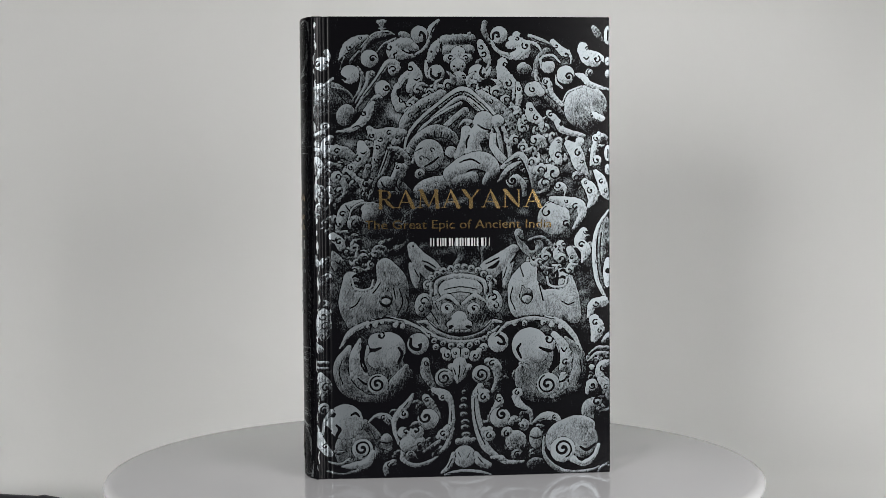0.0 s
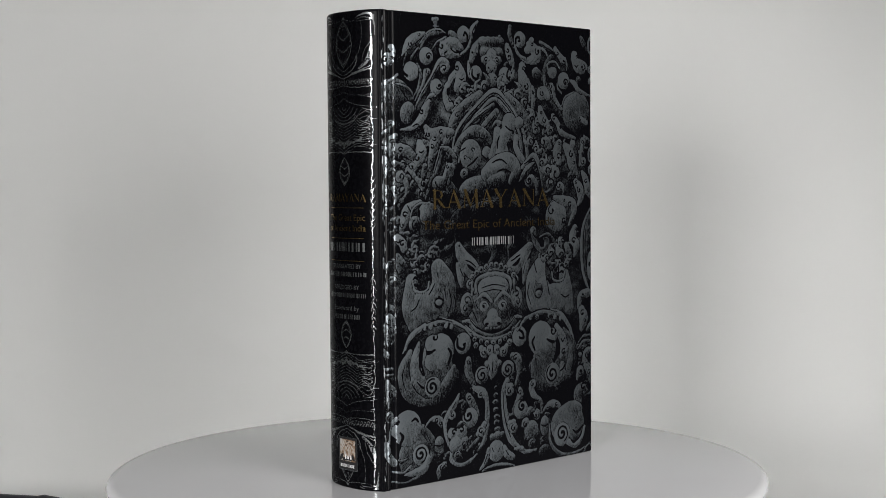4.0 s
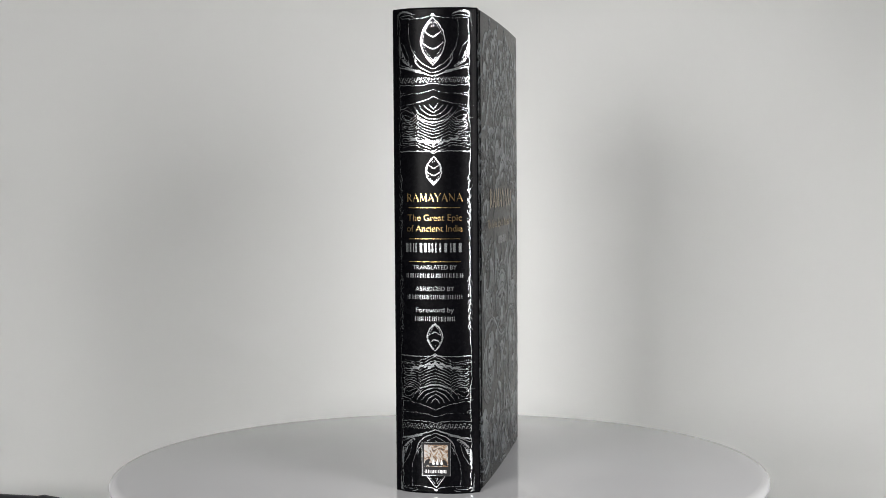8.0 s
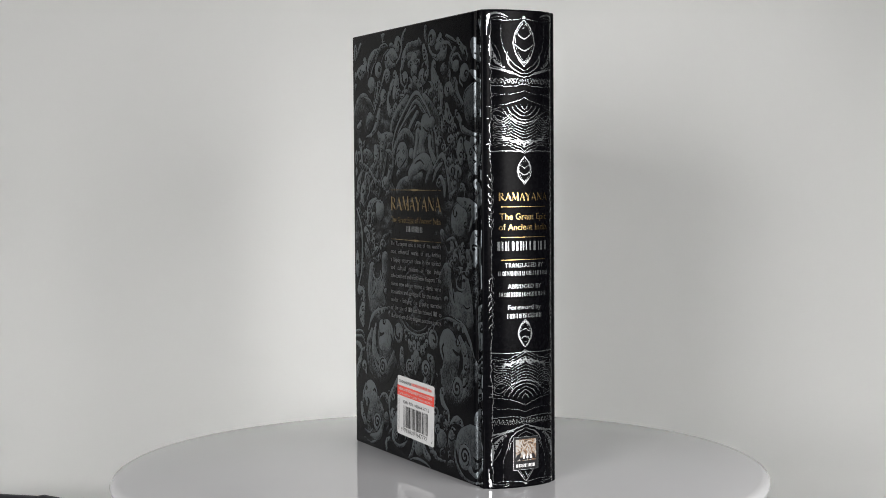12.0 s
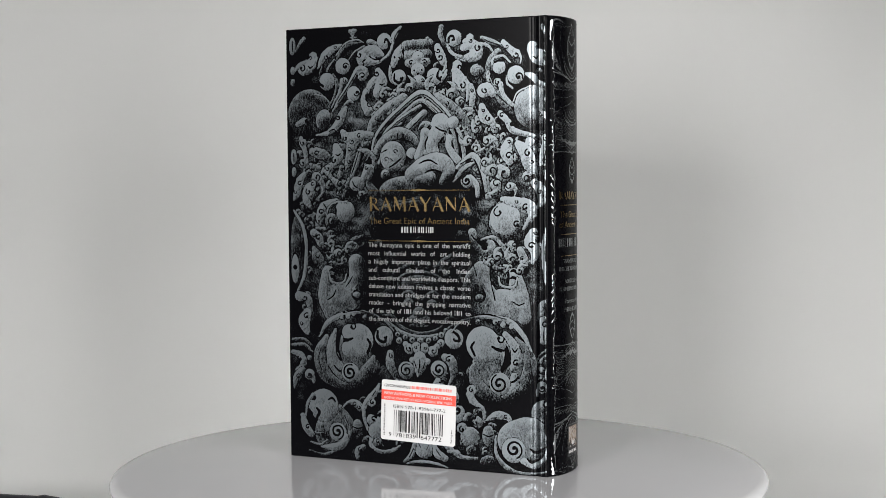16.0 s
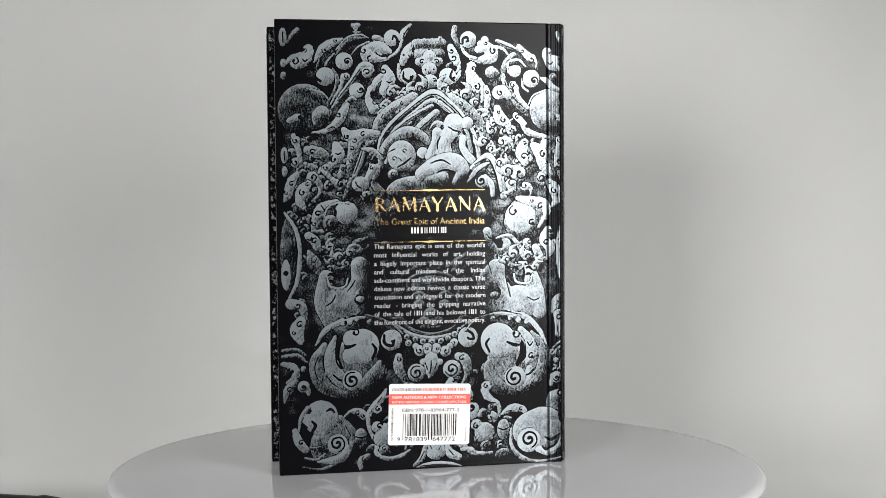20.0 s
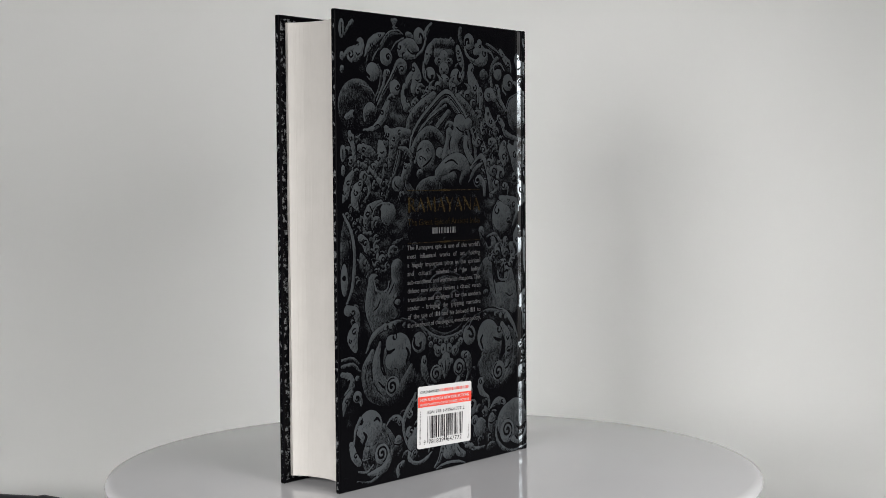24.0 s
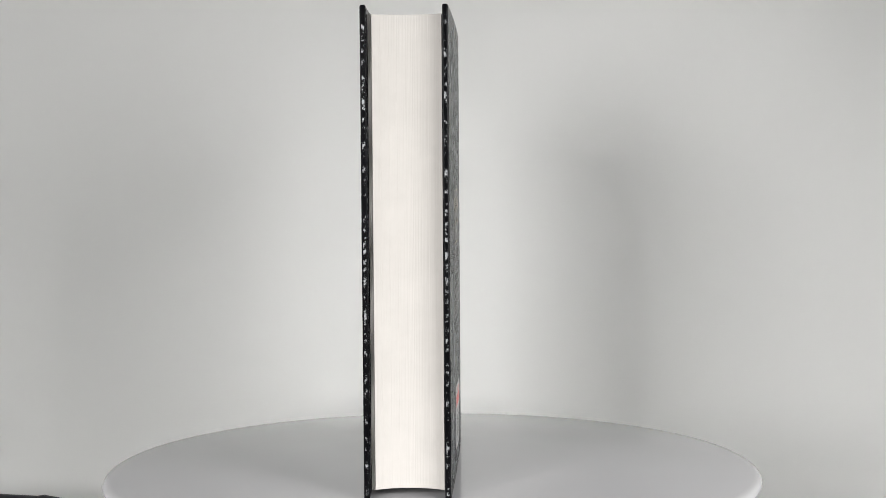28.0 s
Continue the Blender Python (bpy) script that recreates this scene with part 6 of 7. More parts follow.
orn("rim", 0.92, [C(-76.9, 138.9, 0.62, -71.2, 129.9, 1.00, -69.3, 118.5, 1.2, -70.8, 102.7, 1.1, -76.8, 90.5, 0.63)], cut=[C(-72.5, 129.9, 0.19, -70.5, 118.5, 0.25, -72.1, 103.9, 0.19)], where="back")
orn("pod", 0.97, [E(-76.6, 106.3, 2.5, 8.2, 0)], cut=[D(-76.6, 107.2, 1.3)], where="back")
orn("leaf", 0.88, [C(-67, 83.4, 1.6, -68.6, 89.5, 2.5, -74.3, 91.1, 2.8)], cut=[*hook(-70.5, 90, 1.9, 200, 1, 0.32)], where="back")
orn("leaf", 0.95, [C(-69.2, 81.6, 2.8, -71.1, 76.7, 3.8, -69.2, 71.2, 1.9)], cut=[*hook(-69.8, 79.7, 1.9, 60, 1, 0.36), *hook(-72.4, 75.4, 1.3, 120, 1, 0.27)], where="back")
orn("strap", 0.6, [C(-66.6, 63.4, 0.63, -71.1, 66.6, 0.95, -78.7, 66.4, 0.95)], where="back")
orn("strap", 0.7, [C(-66, 59.8, 0.63, -71.1, 63.6, 1.1, -78.7, 63.3, 0.95)], where="back")
orn("leaf", 0.82, [C(-78.7, 59.4, 1.3, -73, 57.1, 2.2, -72.3, 51.7, 2.2, -76.1, 49.1, 1.3), D(-67.9, 56.4, 1.6)], cut=[*hook(-74.2, 55.2, 1.9, 120, 1, 0.37)], where="back")
orn("bulb", 0.88, [D(-67.9, 47, 3.2), C(-65.6, 45.2, 1.3, -65.3, 42.8, 0.95)], cut=[P(-68.2, 46.6, 1.6, 200, 1, 0.32)], where="back")
orn("leaf", 0.7, [C(-72.3, 49.8, 1.6, -76.1, 45.4, 2.5, -77.4, 39.3, 1.3)], cut=[*hook(-75.5, 45.4, 1.6, 60, 1, 0.27)], where="back")

# the print fades where the title and the blurb stand
fs, bs = front_sheet, back_sheet
front_fade = 0.46 * soft_box(fs.X, fs.Z, -44, 47, 120, 156, 16)
back_fade = 0.46 * soft_box(bs.X, bs.Z, -30, 32, 116, 158, 14) + 0.78 * soft_box(bs.X, bs.Z, -35, 37, 76, 124, 14)
fs.ink -= front_fade
bs.ink -= back_fade
lay_ground(fs, front_fade, lambda x, z, lift: cover_place(-1, x + 0.0743, z, lift), front_cover, 0.00007)
lay_ground(bs, back_fade, lambda x, z, lift: cover_place(1, 0.0742 - x, z, lift), back_cover, 0.00007)
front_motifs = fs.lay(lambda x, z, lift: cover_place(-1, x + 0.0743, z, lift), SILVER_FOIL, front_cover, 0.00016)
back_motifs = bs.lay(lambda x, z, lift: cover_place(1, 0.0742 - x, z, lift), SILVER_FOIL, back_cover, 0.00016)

# ---- the spine's line ornament ----
spine_sheet = Sheet(-20.0, 20.0, 1.0, 239.0, 0.25, gap=0.0, wobble=0.13, seed=11)


def line(name, shapes, cut=()):
    """A motif on both halves of the spine, at the head and turned over at the tail."""
    shapes = [("dots", [(x, z, max(0.19, 0.80 * r)) for x, z, r in s[1]]) for s in shapes]
    for flip in (False, True):
        spine_sheet.add(name, 1.0, shapes, cut, flip, fade=False)
    turned = []
    for s in shapes:
        turned.append(("dots", [(x, 238.4 - z, r) for x, z, r in s[1]]))
    holes = [("dots", [(x, 238.4 - z, r) for x, z, r in s[1]]) for s in cut]
    for flip in (False, True):
        spine_sheet.add(name, 1.0, turned, holes, flip, fade=False)


rnd = random.Random(21)
line("corner_leaf", [S(-18, 237.0, -14, 237.9, -9, 236.4, 0.9, 1.2, 0.15), S(-17.6, 235.6, -13, 236.4, -9.6, 235.4, 0.3, 0.3, 0.1)], [S(-17, 237, -14, 237.4, -11, 236.7, 0.12, 0.2, 0.1)])
line("corner_leaf", [S(-18.0, 236, -18.5, 232, -18.7, 227.5, 0.75, 0.4, 0.12)])
line("cross_line", [S(-17, 235.3, -8, 234.7, 0, 236.1, 0.2, 0.22, 0.3), D(-0.4, 236.5, 0.7)])
line("bell_line", [S(-12.0, 234.8, -10.4, 219, 0, 209.9, 0.18, 0.24, 0.3)])
line("bell_line", [S(-9.6, 217, -7.2, 211.5, 0, 208.2, 0.3, 0.5, 0.3), S(-9.2, 219, -8.6, 216, -8.6, 213, 0.2, 0.3, 0.15)])
line("base_line", [S(-17, 211, -8.5, 209.0, 0, 206.4, 0.55, 0.7, 0.4), S(-17, 212.6, -12, 210.6, -6, 209.2, 0.3, 0.4, 0.2)])
line("corner_foliage", [S(-17.2, 226, -16.2, 217, -11, 211.5, 0.3, 1.7, 0.9)], [D(-16.3, 219 - 1.1 * i, 0.36) for i in range(5)] + [D(-15.2 + 0.9 * i, 215.6 - 0.9 * i, 0.42) for i in range(5)])
line("corner_foliage", [S(-16.9, 224, -13.6, 219, -12.4, 212.5, 0.15, 0.2, 0.3)])
for c_z, half_w, half_h in ((223.6, 6.0, 11.6), (160.2, 3.9, 7.0)):
    line("mandorla", [S(0, c_z + half_h, -half_w, c_z, 0, c_z - half_h, 0.35, 0.5, 0.4)])
    line("mandorla", [S(-0.6, c_z + half_h * 0.84, -half_w * 0.82, c_z + 0.1, 0, c_z - half_h * 0.8, 0.12, 0.2, 0.2)])
    for k in range(3):
        z = c_z + half_h * (0.42 - 0.52 * k)
        wide = half_w * (0.80, 0.92, 0.6)[k]
        line("chevron", [S(-wide, z + half_h * 0.06, -wide * 0.45, z - half_h * 0.14, 0, z - half_h * 0.24, 0.2, 0.42, 0.5)])
    line("chevron", [S(-0.6, c_z + half_h * 0.8, -0.5, c_z + half_h * 0.7, -0.55, c_z + half_h * 0.6, 0.1, 0.22, 0.3)])
for i in range(9):
    x = -16.2 + 1.9 * i
    line("scallop", [S(x - 0.9, 206.0, x, 203.6 - 0.3 * (i % 2), x + 0.8, 205.6, 0.2, 0.34, 0.15), S(x - 0.4, 206.2, x + 0.1, 205.4, x + 0.3, 204.6, 0.15, 0.22, 0.1)])
line("base_line", [S(-17.4, 202.6, -8, 202.0, 0, 203.2, 0.35, 0.3, 0.3)])
line("base_line", [S(-17, 198.4, -8, 198.1, 0, 200.0, 0.16, 0.22, 0.22), S(-17.4, 196.6, -16, 197.2, -14.5, 197.4, 0.3, 0.3, 0.1)])
line("base_line", [S(-17, 192.4, -8, 193.6, 0, 196.6, 0.22, 0.28, 0.3), S(-17.8, 190.4, -15, 190.9, -12, 191.8, 0.3, 0.35, 0.1)])
for k in range(5):
    w = 2.2 + 2.4 * k
    line("wave_line", [S(-w, 193.2 - 0.55 * k, -w * 0.62, 191.9 - 1.5 * k, 0, 190.6 - 1.75 * k, 0.16, 0.34, 0.34)])
for k in range(12):
    z = 188.6 - 1.55 * k
    bow = 3.4 - 0.42 * k
    shift = 0.5 * math.sin(k * 1.7)
    line("wave_line", [S(-16.6, z + shift, -12.6 + 0.2 * k, z - bow, -7.4, z + 0.4 * shift + 0.6, 0.2, 0.3, 0.18), S(-7.8, z + 0.3, -3.8, z - 2.4 + 0.12 * k, 0, z - 3.0 + shift * 0.5, 0.16, 0.34, 0.28)])
for k in range(9):
    z = 190.2 - 1.9 * k
    line("wave_line", [S(-16.4, z - 1.6, -14.2, z - 0.2 - 0.5 * (k % 3), -10.8, z - 2.2, 0.14, 0.3, 0.12)])
for k in range(3):
    line("crest", [S(-12 + 3.4 * k, 176.8 - 0.7 * k, -10.4 + 3.4 * k, 175.6 - k, -8.2 + 3.4 * k, 176.2 - k, 0.5, 0.9, 0.3)])
line("crest", [S(-3.5, 175.2, -1.2, 174.2, 0, 172.2, 0.8, 1.0, 0.5)])
line("base_line", [S(-17.2, 169.6, -8, 169.9, 0, 169.4, 0.5, 0.36, 0.42)])
z = 234.5
while z > 119:
    dz = rnd.uniform(3.0, 5.0)
    x = -17.2 - (0.5 if 168 < z < 186 else 0.0)
    line("border_line", [S(x + rnd.uniform(-0.3, 0.3), z, x + rnd.uniform(-0.35, 0.35), z - dz / 2, x + rnd.uniform(-0.3, 0.3), z - dz - 0.3, 0.2, 0.34, 0.2)])
    if z < 158 and rnd.random() < 0.85:
        line("border_thorn", [S(x, z, x - 0.9, z + 1.4, x - 0.7 - rnd.uniform(0, 0.6), z + 3.0, 0.3, 0.3, 0.08)])
        line("border_thorn", [S(x, z - 1.4, x + 0.7, z - 0.4, x + 0.9, z + rnd.uniform(1, 2), 0.24, 0.28, 0.08)])
    z -= dz
for zz in (191.6, 186.0, 173.0):
    line("border_thorn", [S(-16.8, zz, -18.0, zz + 0.3, -19.0, zz + 0.1, 0.35, 0.25, 0.1)])
# the badge at the tail covers the lines under it
badge_hole = -np.maximum(np.abs(spine_sheet.X - 0.2) - 7.4, np.abs(spine_sheet.Z - 17.6) - 8.4)
spine_lines = spine_sheet.lay(lambda x, z, lift: spine_place(x, z, lift), LINE_FOIL, spine, 0.00014, bounds=-badge_hole)
# narrow foil seams where the covers' print runs out beside the spine
for side, owner in ((-1, front_cover), (1, back_cover)):
    seam = Sheet(0.3, 3.2, 3.0, 237.0, 0.3, gap=0.0, wobble=0.1, seed=5)
    z = 5.0
    while z < 234:
        h = rnd.uniform(2.0, 7.5)
        x = rnd.uniform(0.9, 2.2)
        seam.add("seam_fleck", 0.9 if side < 0 else 0.15, [S(x, z, x + rnd.uniform(-0.6, 0.6), z + h / 2, x + rnd.uniform(-0.6, 0.6), z + h, 0.2, rnd.uniform(0.3, 0.8), 0.2)], fade=False)
        z += h + rnd.uniform(0.2, 3.0)
    seam.lay(lambda x, z, lift, side=side: cover_place(side, x, z, lift), SEAM_FOIL if side < 0 else SILVER_FOIL, owner, 0.0002, singles=False)


# ---- lettering ----
def word_shapes(text_lines):
    """Outlines of all words at once, from the built-in font, scaled to a capital height of 1 and starting at x = 0."""
    obs = {}
    for t in text_lines:
        cu = bpy.data.curves.new("letters", "FONT")
        cu.body, cu.size, cu.resolution_u = t, 1.0, 4
        obs[t] = new("letters", cu)
    deps = bpy.context.evaluated_depsgraph_get()
    shapes = {}
    for t, ob in obs.items():
        me = ob.evaluated_get(deps).to_mesh()
        vs = [(v.co.x, v.co.y) for v in me.vertices]
        fs_ = [tuple(p.vertices) for p in me.polygons]
        x0 = min((v[0] for v in vs), default=0)
        x1 = max((v[0] for v in vs), default=0)
        shapes[t] = ([((x - x0) / 0.70, y / 0.70) for x, y in vs], fs_, (x1 - x0) / 0.70)
    for ob in obs.values():
        cu = ob.data
        bpy.data.objects.remove(ob)
        bpy.data.curves.remove(cu)
    return shapes


BLURB = ("The Ramayana epic is one of the world's", "most influential works of art, holding", "a hugely important place in the spiritual",
         "and cultural mindset of the Indian", "sub-continent and worldwide diaspora. This", "deluxe new edition revives a classic verse",
         "translation and abridges it for the modern", "reader - bringing the gripping narrative", "of the tale of # and his beloved # to", "the forefront of the elegant, evocative poetry.")
SUBTITLE = "The Great Epic of Ancient India"
LETTERS = {w for row in BLURB for w in row.split() if w != "#"}
LETTERS |= {SUBTITLE, "The Great Epic", "of Ancient India", "TRANSLATED BY", "ABRIDGED BY", "Foreword by", "NEW AUTHORS & NEW COLLECTIONS",
            "GOTHIC FANTASY | CLASSIC STORIES | EPIC TALES", "ISBN 978-1-83964-777-2", "9", "781839", "647772", "\u00a320/CDN$40/US$30", "Ramayana"}
WORDS = word_shapes(sorted(LETTERS))


class Ink:
    """Gathers flat letters and bars in millimetres, then lays them on a surface as one mesh."""

    def __init__(self):
        self.vs, self.fs = [], []

    def word(self, text, x, z, cap, width=None, align=0.0, bold=0.0):
        vs, fs_, w = WORDS[text]
        k = cap if width is None else width / w
        x -= align * w * k
        for ox in ((0.0,) if not bold else (-bold, bold)):
            base = len(self.vs)
            self.vs += [(x + a * k + ox, z + b * cap, len(self.vs) * 0) for a, b in vs]
            self.fs += [tuple(base + q for q in f) for f in fs_]
        return w * k

    def bar(self, x0, x1, z0, z1):
        n = max(1, int(abs(x1 - x0) / 3))
        for i in range(n):
            a, b = x0 + (x1 - x0) * i / n, x0 + (x1 - x0) * (i + 1) / n
            base = len(self.vs)
            self.vs += [(a, z0, 0), (b, z0, 0), (b, z1, 0), (a, z1, 0)]
            self.fs.append((base, base + 1, base + 2, base + 3))

    def bars(self, x0, x1, z0, cap, seed=1):
        """A name, as upright bars of its size."""
        r, x = random.Random(seed), x0
        while x < x1 - 0.05 * cap:
            w = min(cap * r.choice((0.14, 0.2, 0.3)), x1 - x)
            self.bar(x, x + w, z0, z0 + cap)
            x += w + cap * r.choice((0.14, 0.2, 0.34))

    def lay_each(self, name, place, mat, owner, lift, label=""):
        """Every bar as a part of its own."""
        for f in self.fs:
            one = Ink()
            one.vs, one.fs = [self.vs[q] for q in f], [(0, 1, 2, 3)]
            one.lay(name, place, mat, owner, lift, label)

    def lay(self, name, place, mat, owner, lift, label=""):
        me = bpy.data.meshes.new(name)
        me.from_pydata([place(x / 1000, z / 1000, lift) for x, z, q in self.vs], [], self.fs)
        return part_mesh(name, me, mat, owner, label)


def title(cap, width, z0, x_mid, place, owner, lift):
    """The title in seriffed capitals of gold foil."""
    def glyph(ch):
        k, n = 0.112, 0.046
        foot = lambda x, z, w=0.13: S(x - w, z, x, z, x + w, z, 0.02, 0.026, 0.02)
        if ch == "R":
            return [S(0.2, 0.02, 0.2, 0.5, 0.2, 0.98, k, k, k), A(0.4, 0.74, 0.235, -90, 90, 0.035, 0.035), A(0.42, 0.74, 0.22, -45, 45, 0.07, 0.07), S(0.2, 0.98, 0.3, 0.98, 0.42, 0.97, n, n, n), S(0.2, 0.5, 0.3, 0.5, 0.42, 0.505, n, n, n), S(0.4, 0.5, 0.58, 0.25, 0.8, 0.02, 0.05, k, 0.05), foot(0.2, 0.02), foot(0.84, 0.02, 0.08), foot(0.14, 0.98, 0.1)], 0.90
        if ch == "A":
            return [S(0.12, 0.02, 0.28, 0.5, 0.46, 1.0, n, n, n), S(0.44, 1.0, 0.62, 0.5, 0.8, 0.02, 0.05, k, k), S(0.24, 0.33, 0.42, 0.33, 0.66, 0.33, n, n, n), foot(0.12, 0.02), foot(0.8, 0.02)], 0.92
        if ch == "M":
            return [S(0.16, 0.02, 0.19, 0.5, 0.22, 0.98, n, n, n), S(0.22, 0.98, 0.4, 0.5, 0.57, 0.06, k, k, 0.05), S(0.57, 0.06, 0.74, 0.5, 0.92, 0.98, n, n, n), S(0.92, 0.98, 0.95, 0.5, 0.98, 0.02, k, k, k), foot(0.16, 0.02), foot(0.98, 0.02), foot(0.16, 0.98, 0.09), foot(0.97, 0.98, 0.09)], 1.14
        if ch == "Y":
            return [S(0.1, 0.98, 0.26, 0.72, 0.42, 0.46, k, k, 0.06), S(0.78, 0.98, 0.6, 0.7, 0.44, 0.46, n, n, n), S(0.43, 0.48, 0.43, 0.25, 0.43, 0.02, k, k, k), foot(0.43, 0.02), foot(0.1, 0.98), foot(0.78, 0.98)], 0.88
        return [S(0.18, 0.02, 0.18, 0.5, 0.18, 0.98, n, n, n), S(0.18, 0.98, 0.5, 0.5, 0.84, 0.04, k, k, 0.06), S(0.84, 0.02, 0.84, 0.5, 0.84, 0.98, n, n, n), foot(0.18, 0.02), foot(0.84, 0.98), foot(0.13, 0.98, 0.09)], 1.02
    letters = [glyph(ch) for ch in "RAMAYANA"]
    stretch = min(1.2, width / cap / 7.8)
    letters = [([("dots", [(q[0] * stretch, q[1], q[2]) for q in s[1]]) for s in sh], adv * stretch) for sh, adv in letters]
    spare = (width / cap - sum(adv for sh, adv in letters)) / 7
    sheet = Sheet(x_mid - width / 2 - 1, x_mid + width / 2 + 1, z0 - 0.6, z0 + cap + 0.6, max(0.09, cap * 0.026), gap=0.0, wobble=0.0)
    x = x_mid - width / 2
    for sh, adv in letters:
        sheet.add("letter", 1.0, [("dots", [(x + q[0] * cap, z0 + q[1] * cap, q[2] * cap) for q in s[1]]) for s in sh], fade=False)
        x += (adv + spare) * cap
    return sheet.lay(place, GOLD_FOIL, owner, lift, label="gold foil title letter")


on_front = lambda x, z, lift: cover_place(-1, x + 0.0743, z, lift)
on_back = lambda x, z, lift: cover_place(1, 0.0742 - x, z, lift)
on_spine = lambda x, z, lift: spine_place(x, z, lift)
HIGH = 0.00030

title(9.2, 87, 141.2, 1.6, on_front, front_cover, HIGH)
row = Ink()
row.word(SUBTITLE, 1.0, 130.4, 4.5, width=98, align=0.5, bold=0.03)
row.lay("subtitle", on_front, GOLD_FOIL, front_cover, HIGH, "gold foil subtitle")
row = Ink()
row.bars(-14, 17, 121.2, 4.2, 4)
row.lay_each("name_bar", on_front, TEXT_FOIL, front_cover, HIGH, "silver bar in place of the author's name")

title(7.0, 61, 139.2, 1.0, on_back, back_cover, HIGH)
row = Ink()
row.word(SUBTITLE, 1.0, 132.0, 3.4, width=60, align=0.5, bold=0.02)
row.lay("subtitle", on_back, GOLD_FOIL, back_cover, HIGH, "gold foil subtitle")
row = Ink()
row.bars(-9.5, 10.5, 127.2, 3.2, 5)
row.lay_each("name_bar", on_back, TEXT_FOIL, back_cover, HIGH, "white bar in place of the author's name")
for z in (150.2, 122.7):
    rule = Sheet(-31, 33, z - 2, z + 2, 0.2, gap=0.0, wobble=0.0)
    rule.add("rule", 1.0, [S(-29.5, z, 1, z, 31.5, z, 0.22, 0.25, 0.22, 160), S(-6, z, 1, z, 8, z, 0.2, 0.7, 0.2, 60), E(-8.5, z, 1.4, 0.4), E(10.5, z, 1.4, 0.4)], fade=False)
    rule.lay(on_back, GOLD_FOIL, back_cover, HIGH, label="gold rule with a swelling middle")
rb = random.Random(9)
for i, text in enumerate(BLURB):
    row = Ink()
    z = 119.2 - 4.5 * i
    cap = 2.5
    words = text.split()
    squeeze = 0.97
    wide = [(4.6 if w == "#" else WORDS[w][2] * cap * squeeze) for w in words]
    gap = (60.8 - sum(wide)) / (len(words) - 1)
    if gap < 0.9:
        squeeze *= (60.8 - 0.9 * (len(words) - 1)) / sum(wide)
        wide = [w * squeeze / 0.97 for w in wide]
        gap = 0.9
    x = -29.7
    for w, ww in zip(words, wide):
        if w == "#":
            row.bars(x, x + ww, z, cap, 3)
        else:
            row.word(w, x, z, cap, width=ww, bold=0.03)
        x += ww + gap
    row.lay("text_line", on_back, TEXT_FOIL, back_cover, HIGH, "line of white blurb text")

title(3.7, 28.4, 145.2, 0.0, on_spine, spine, HIGH)
for text, z, cap, width in (("The Great Epic", 135.6, 3.2, 27.2), ("of Ancient India", 130.3, 3.2, 28.0)):
    row = Ink()
    row.word(text, 0, z, cap, width=width, align=0.5, bold=0.02)
    row.lay("subtitle", on_spine, GOLD_FOIL, spine, HIGH, "gold foil subtitle line")
for text, z, cap, width in (("TRANSLATED BY", 111.6, 2.2, 22.0), ("ABRIDGED BY", 101.0, 2.2, 19.4), ("Foreword by", 90.4, 2.4, 19.0)):
    row = Ink()
    row.word(text, 0, z, cap, width=width, align=0.5, bold=0.05)
    row.lay("credit_line", on_spine, LINE_FOIL, spine, HIGH, "small silver credit line")
for x0, x1, z, cap, seed in ((-14.6, 14.6, 120.1, 4.5, 6), (-14.4, 14.4, 107.5, 2.2, 7), (-13.9, 13.9, 96.9, 2.2, 8), (-10, 10, 86.0, 2.3, 9)):
    row = Ink()
    row.bars(x0, x1, z, cap, seed)
    row.lay_each("name_bar", on_spine, LINE_FOIL, spine, HIGH, "silver bar in place of a name")
for z in (142.0, 126.7, 115.4):
    row = Ink()
    row.bar(-12.8, 12.8, z - 0.16, z + 0.16)
    row.lay("rule", on_spine, GOLD_FOIL, spine, HIGH, "thin gold rule")


# ---- publisher's badge on the spine: plain shapes in its colours ----
def badge_picture():
    m, ns, ls, bsdf = material("badge_print")
    co = node(ns, ls, "ShaderNodeTexCoord").outputs["Object"]
    swirl = node(ns, ls, "ShaderNodeTexNoise", Vector=co, Scale=260.0, Detail=3.0, Distortion=2.2).outputs[0]
    r = ns.new("ShaderNodeValToRGB")
    r.color_ramp.elements[0].position, r.color_ramp.elements[0].color = 0.36, (0.03, 0.018, 0.012, 1)
    r.color_ramp.elements[1].position, r.color_ramp.elements[1].color = 0.54, (0.27, 0.265, 0.25, 1)
    mid_stop = r.color_ramp.elements.new(0.44)
    mid_stop.color = (0.16, 0.085, 0.035, 1)
    ls.new(swirl, r.inputs[0])
    ls.new(r.outputs[0], bsdf.inputs["Base Color"])
    bsdf.inputs["Roughness"].default_value = 0.35
    return m


def spine_patch(name, x0, x1, z0, z1, lift, mat, label):
    row = Ink()
    row.bar(x0, x1, z0, z1)
    return row.lay(name, on_spine, mat, spine, lift, label)


spine_patch("badge", -6.9, 7.3, 9.3, 25.5, 0.0002, BLACK_INK, "small black publisher's badge")
spine_patch("badge_picture", -5.9, 6.1, 13.6, 24.5, 0.0003, badge_picture(), "square badge picture of cream and brown swirls")
dark = Sheet(-6, 6.3, 13.6, 20, 0.15, gap=0.0, wobble=0.1)
dark.add("badge_shade", 1.0, [S(-5.4, 14.4, -4.4, 15.6, -3.4, 17.2, 0.8, 1.2, 0.5), S(-3, 14.4, 0.2, 15.0, 3, 14.6, 0.8, 1.2, 0.8), S(5.5, 14.4, 4.6, 15.6, 3.9, 16.8, 0.5, 1.0, 0.4)], fade=False)
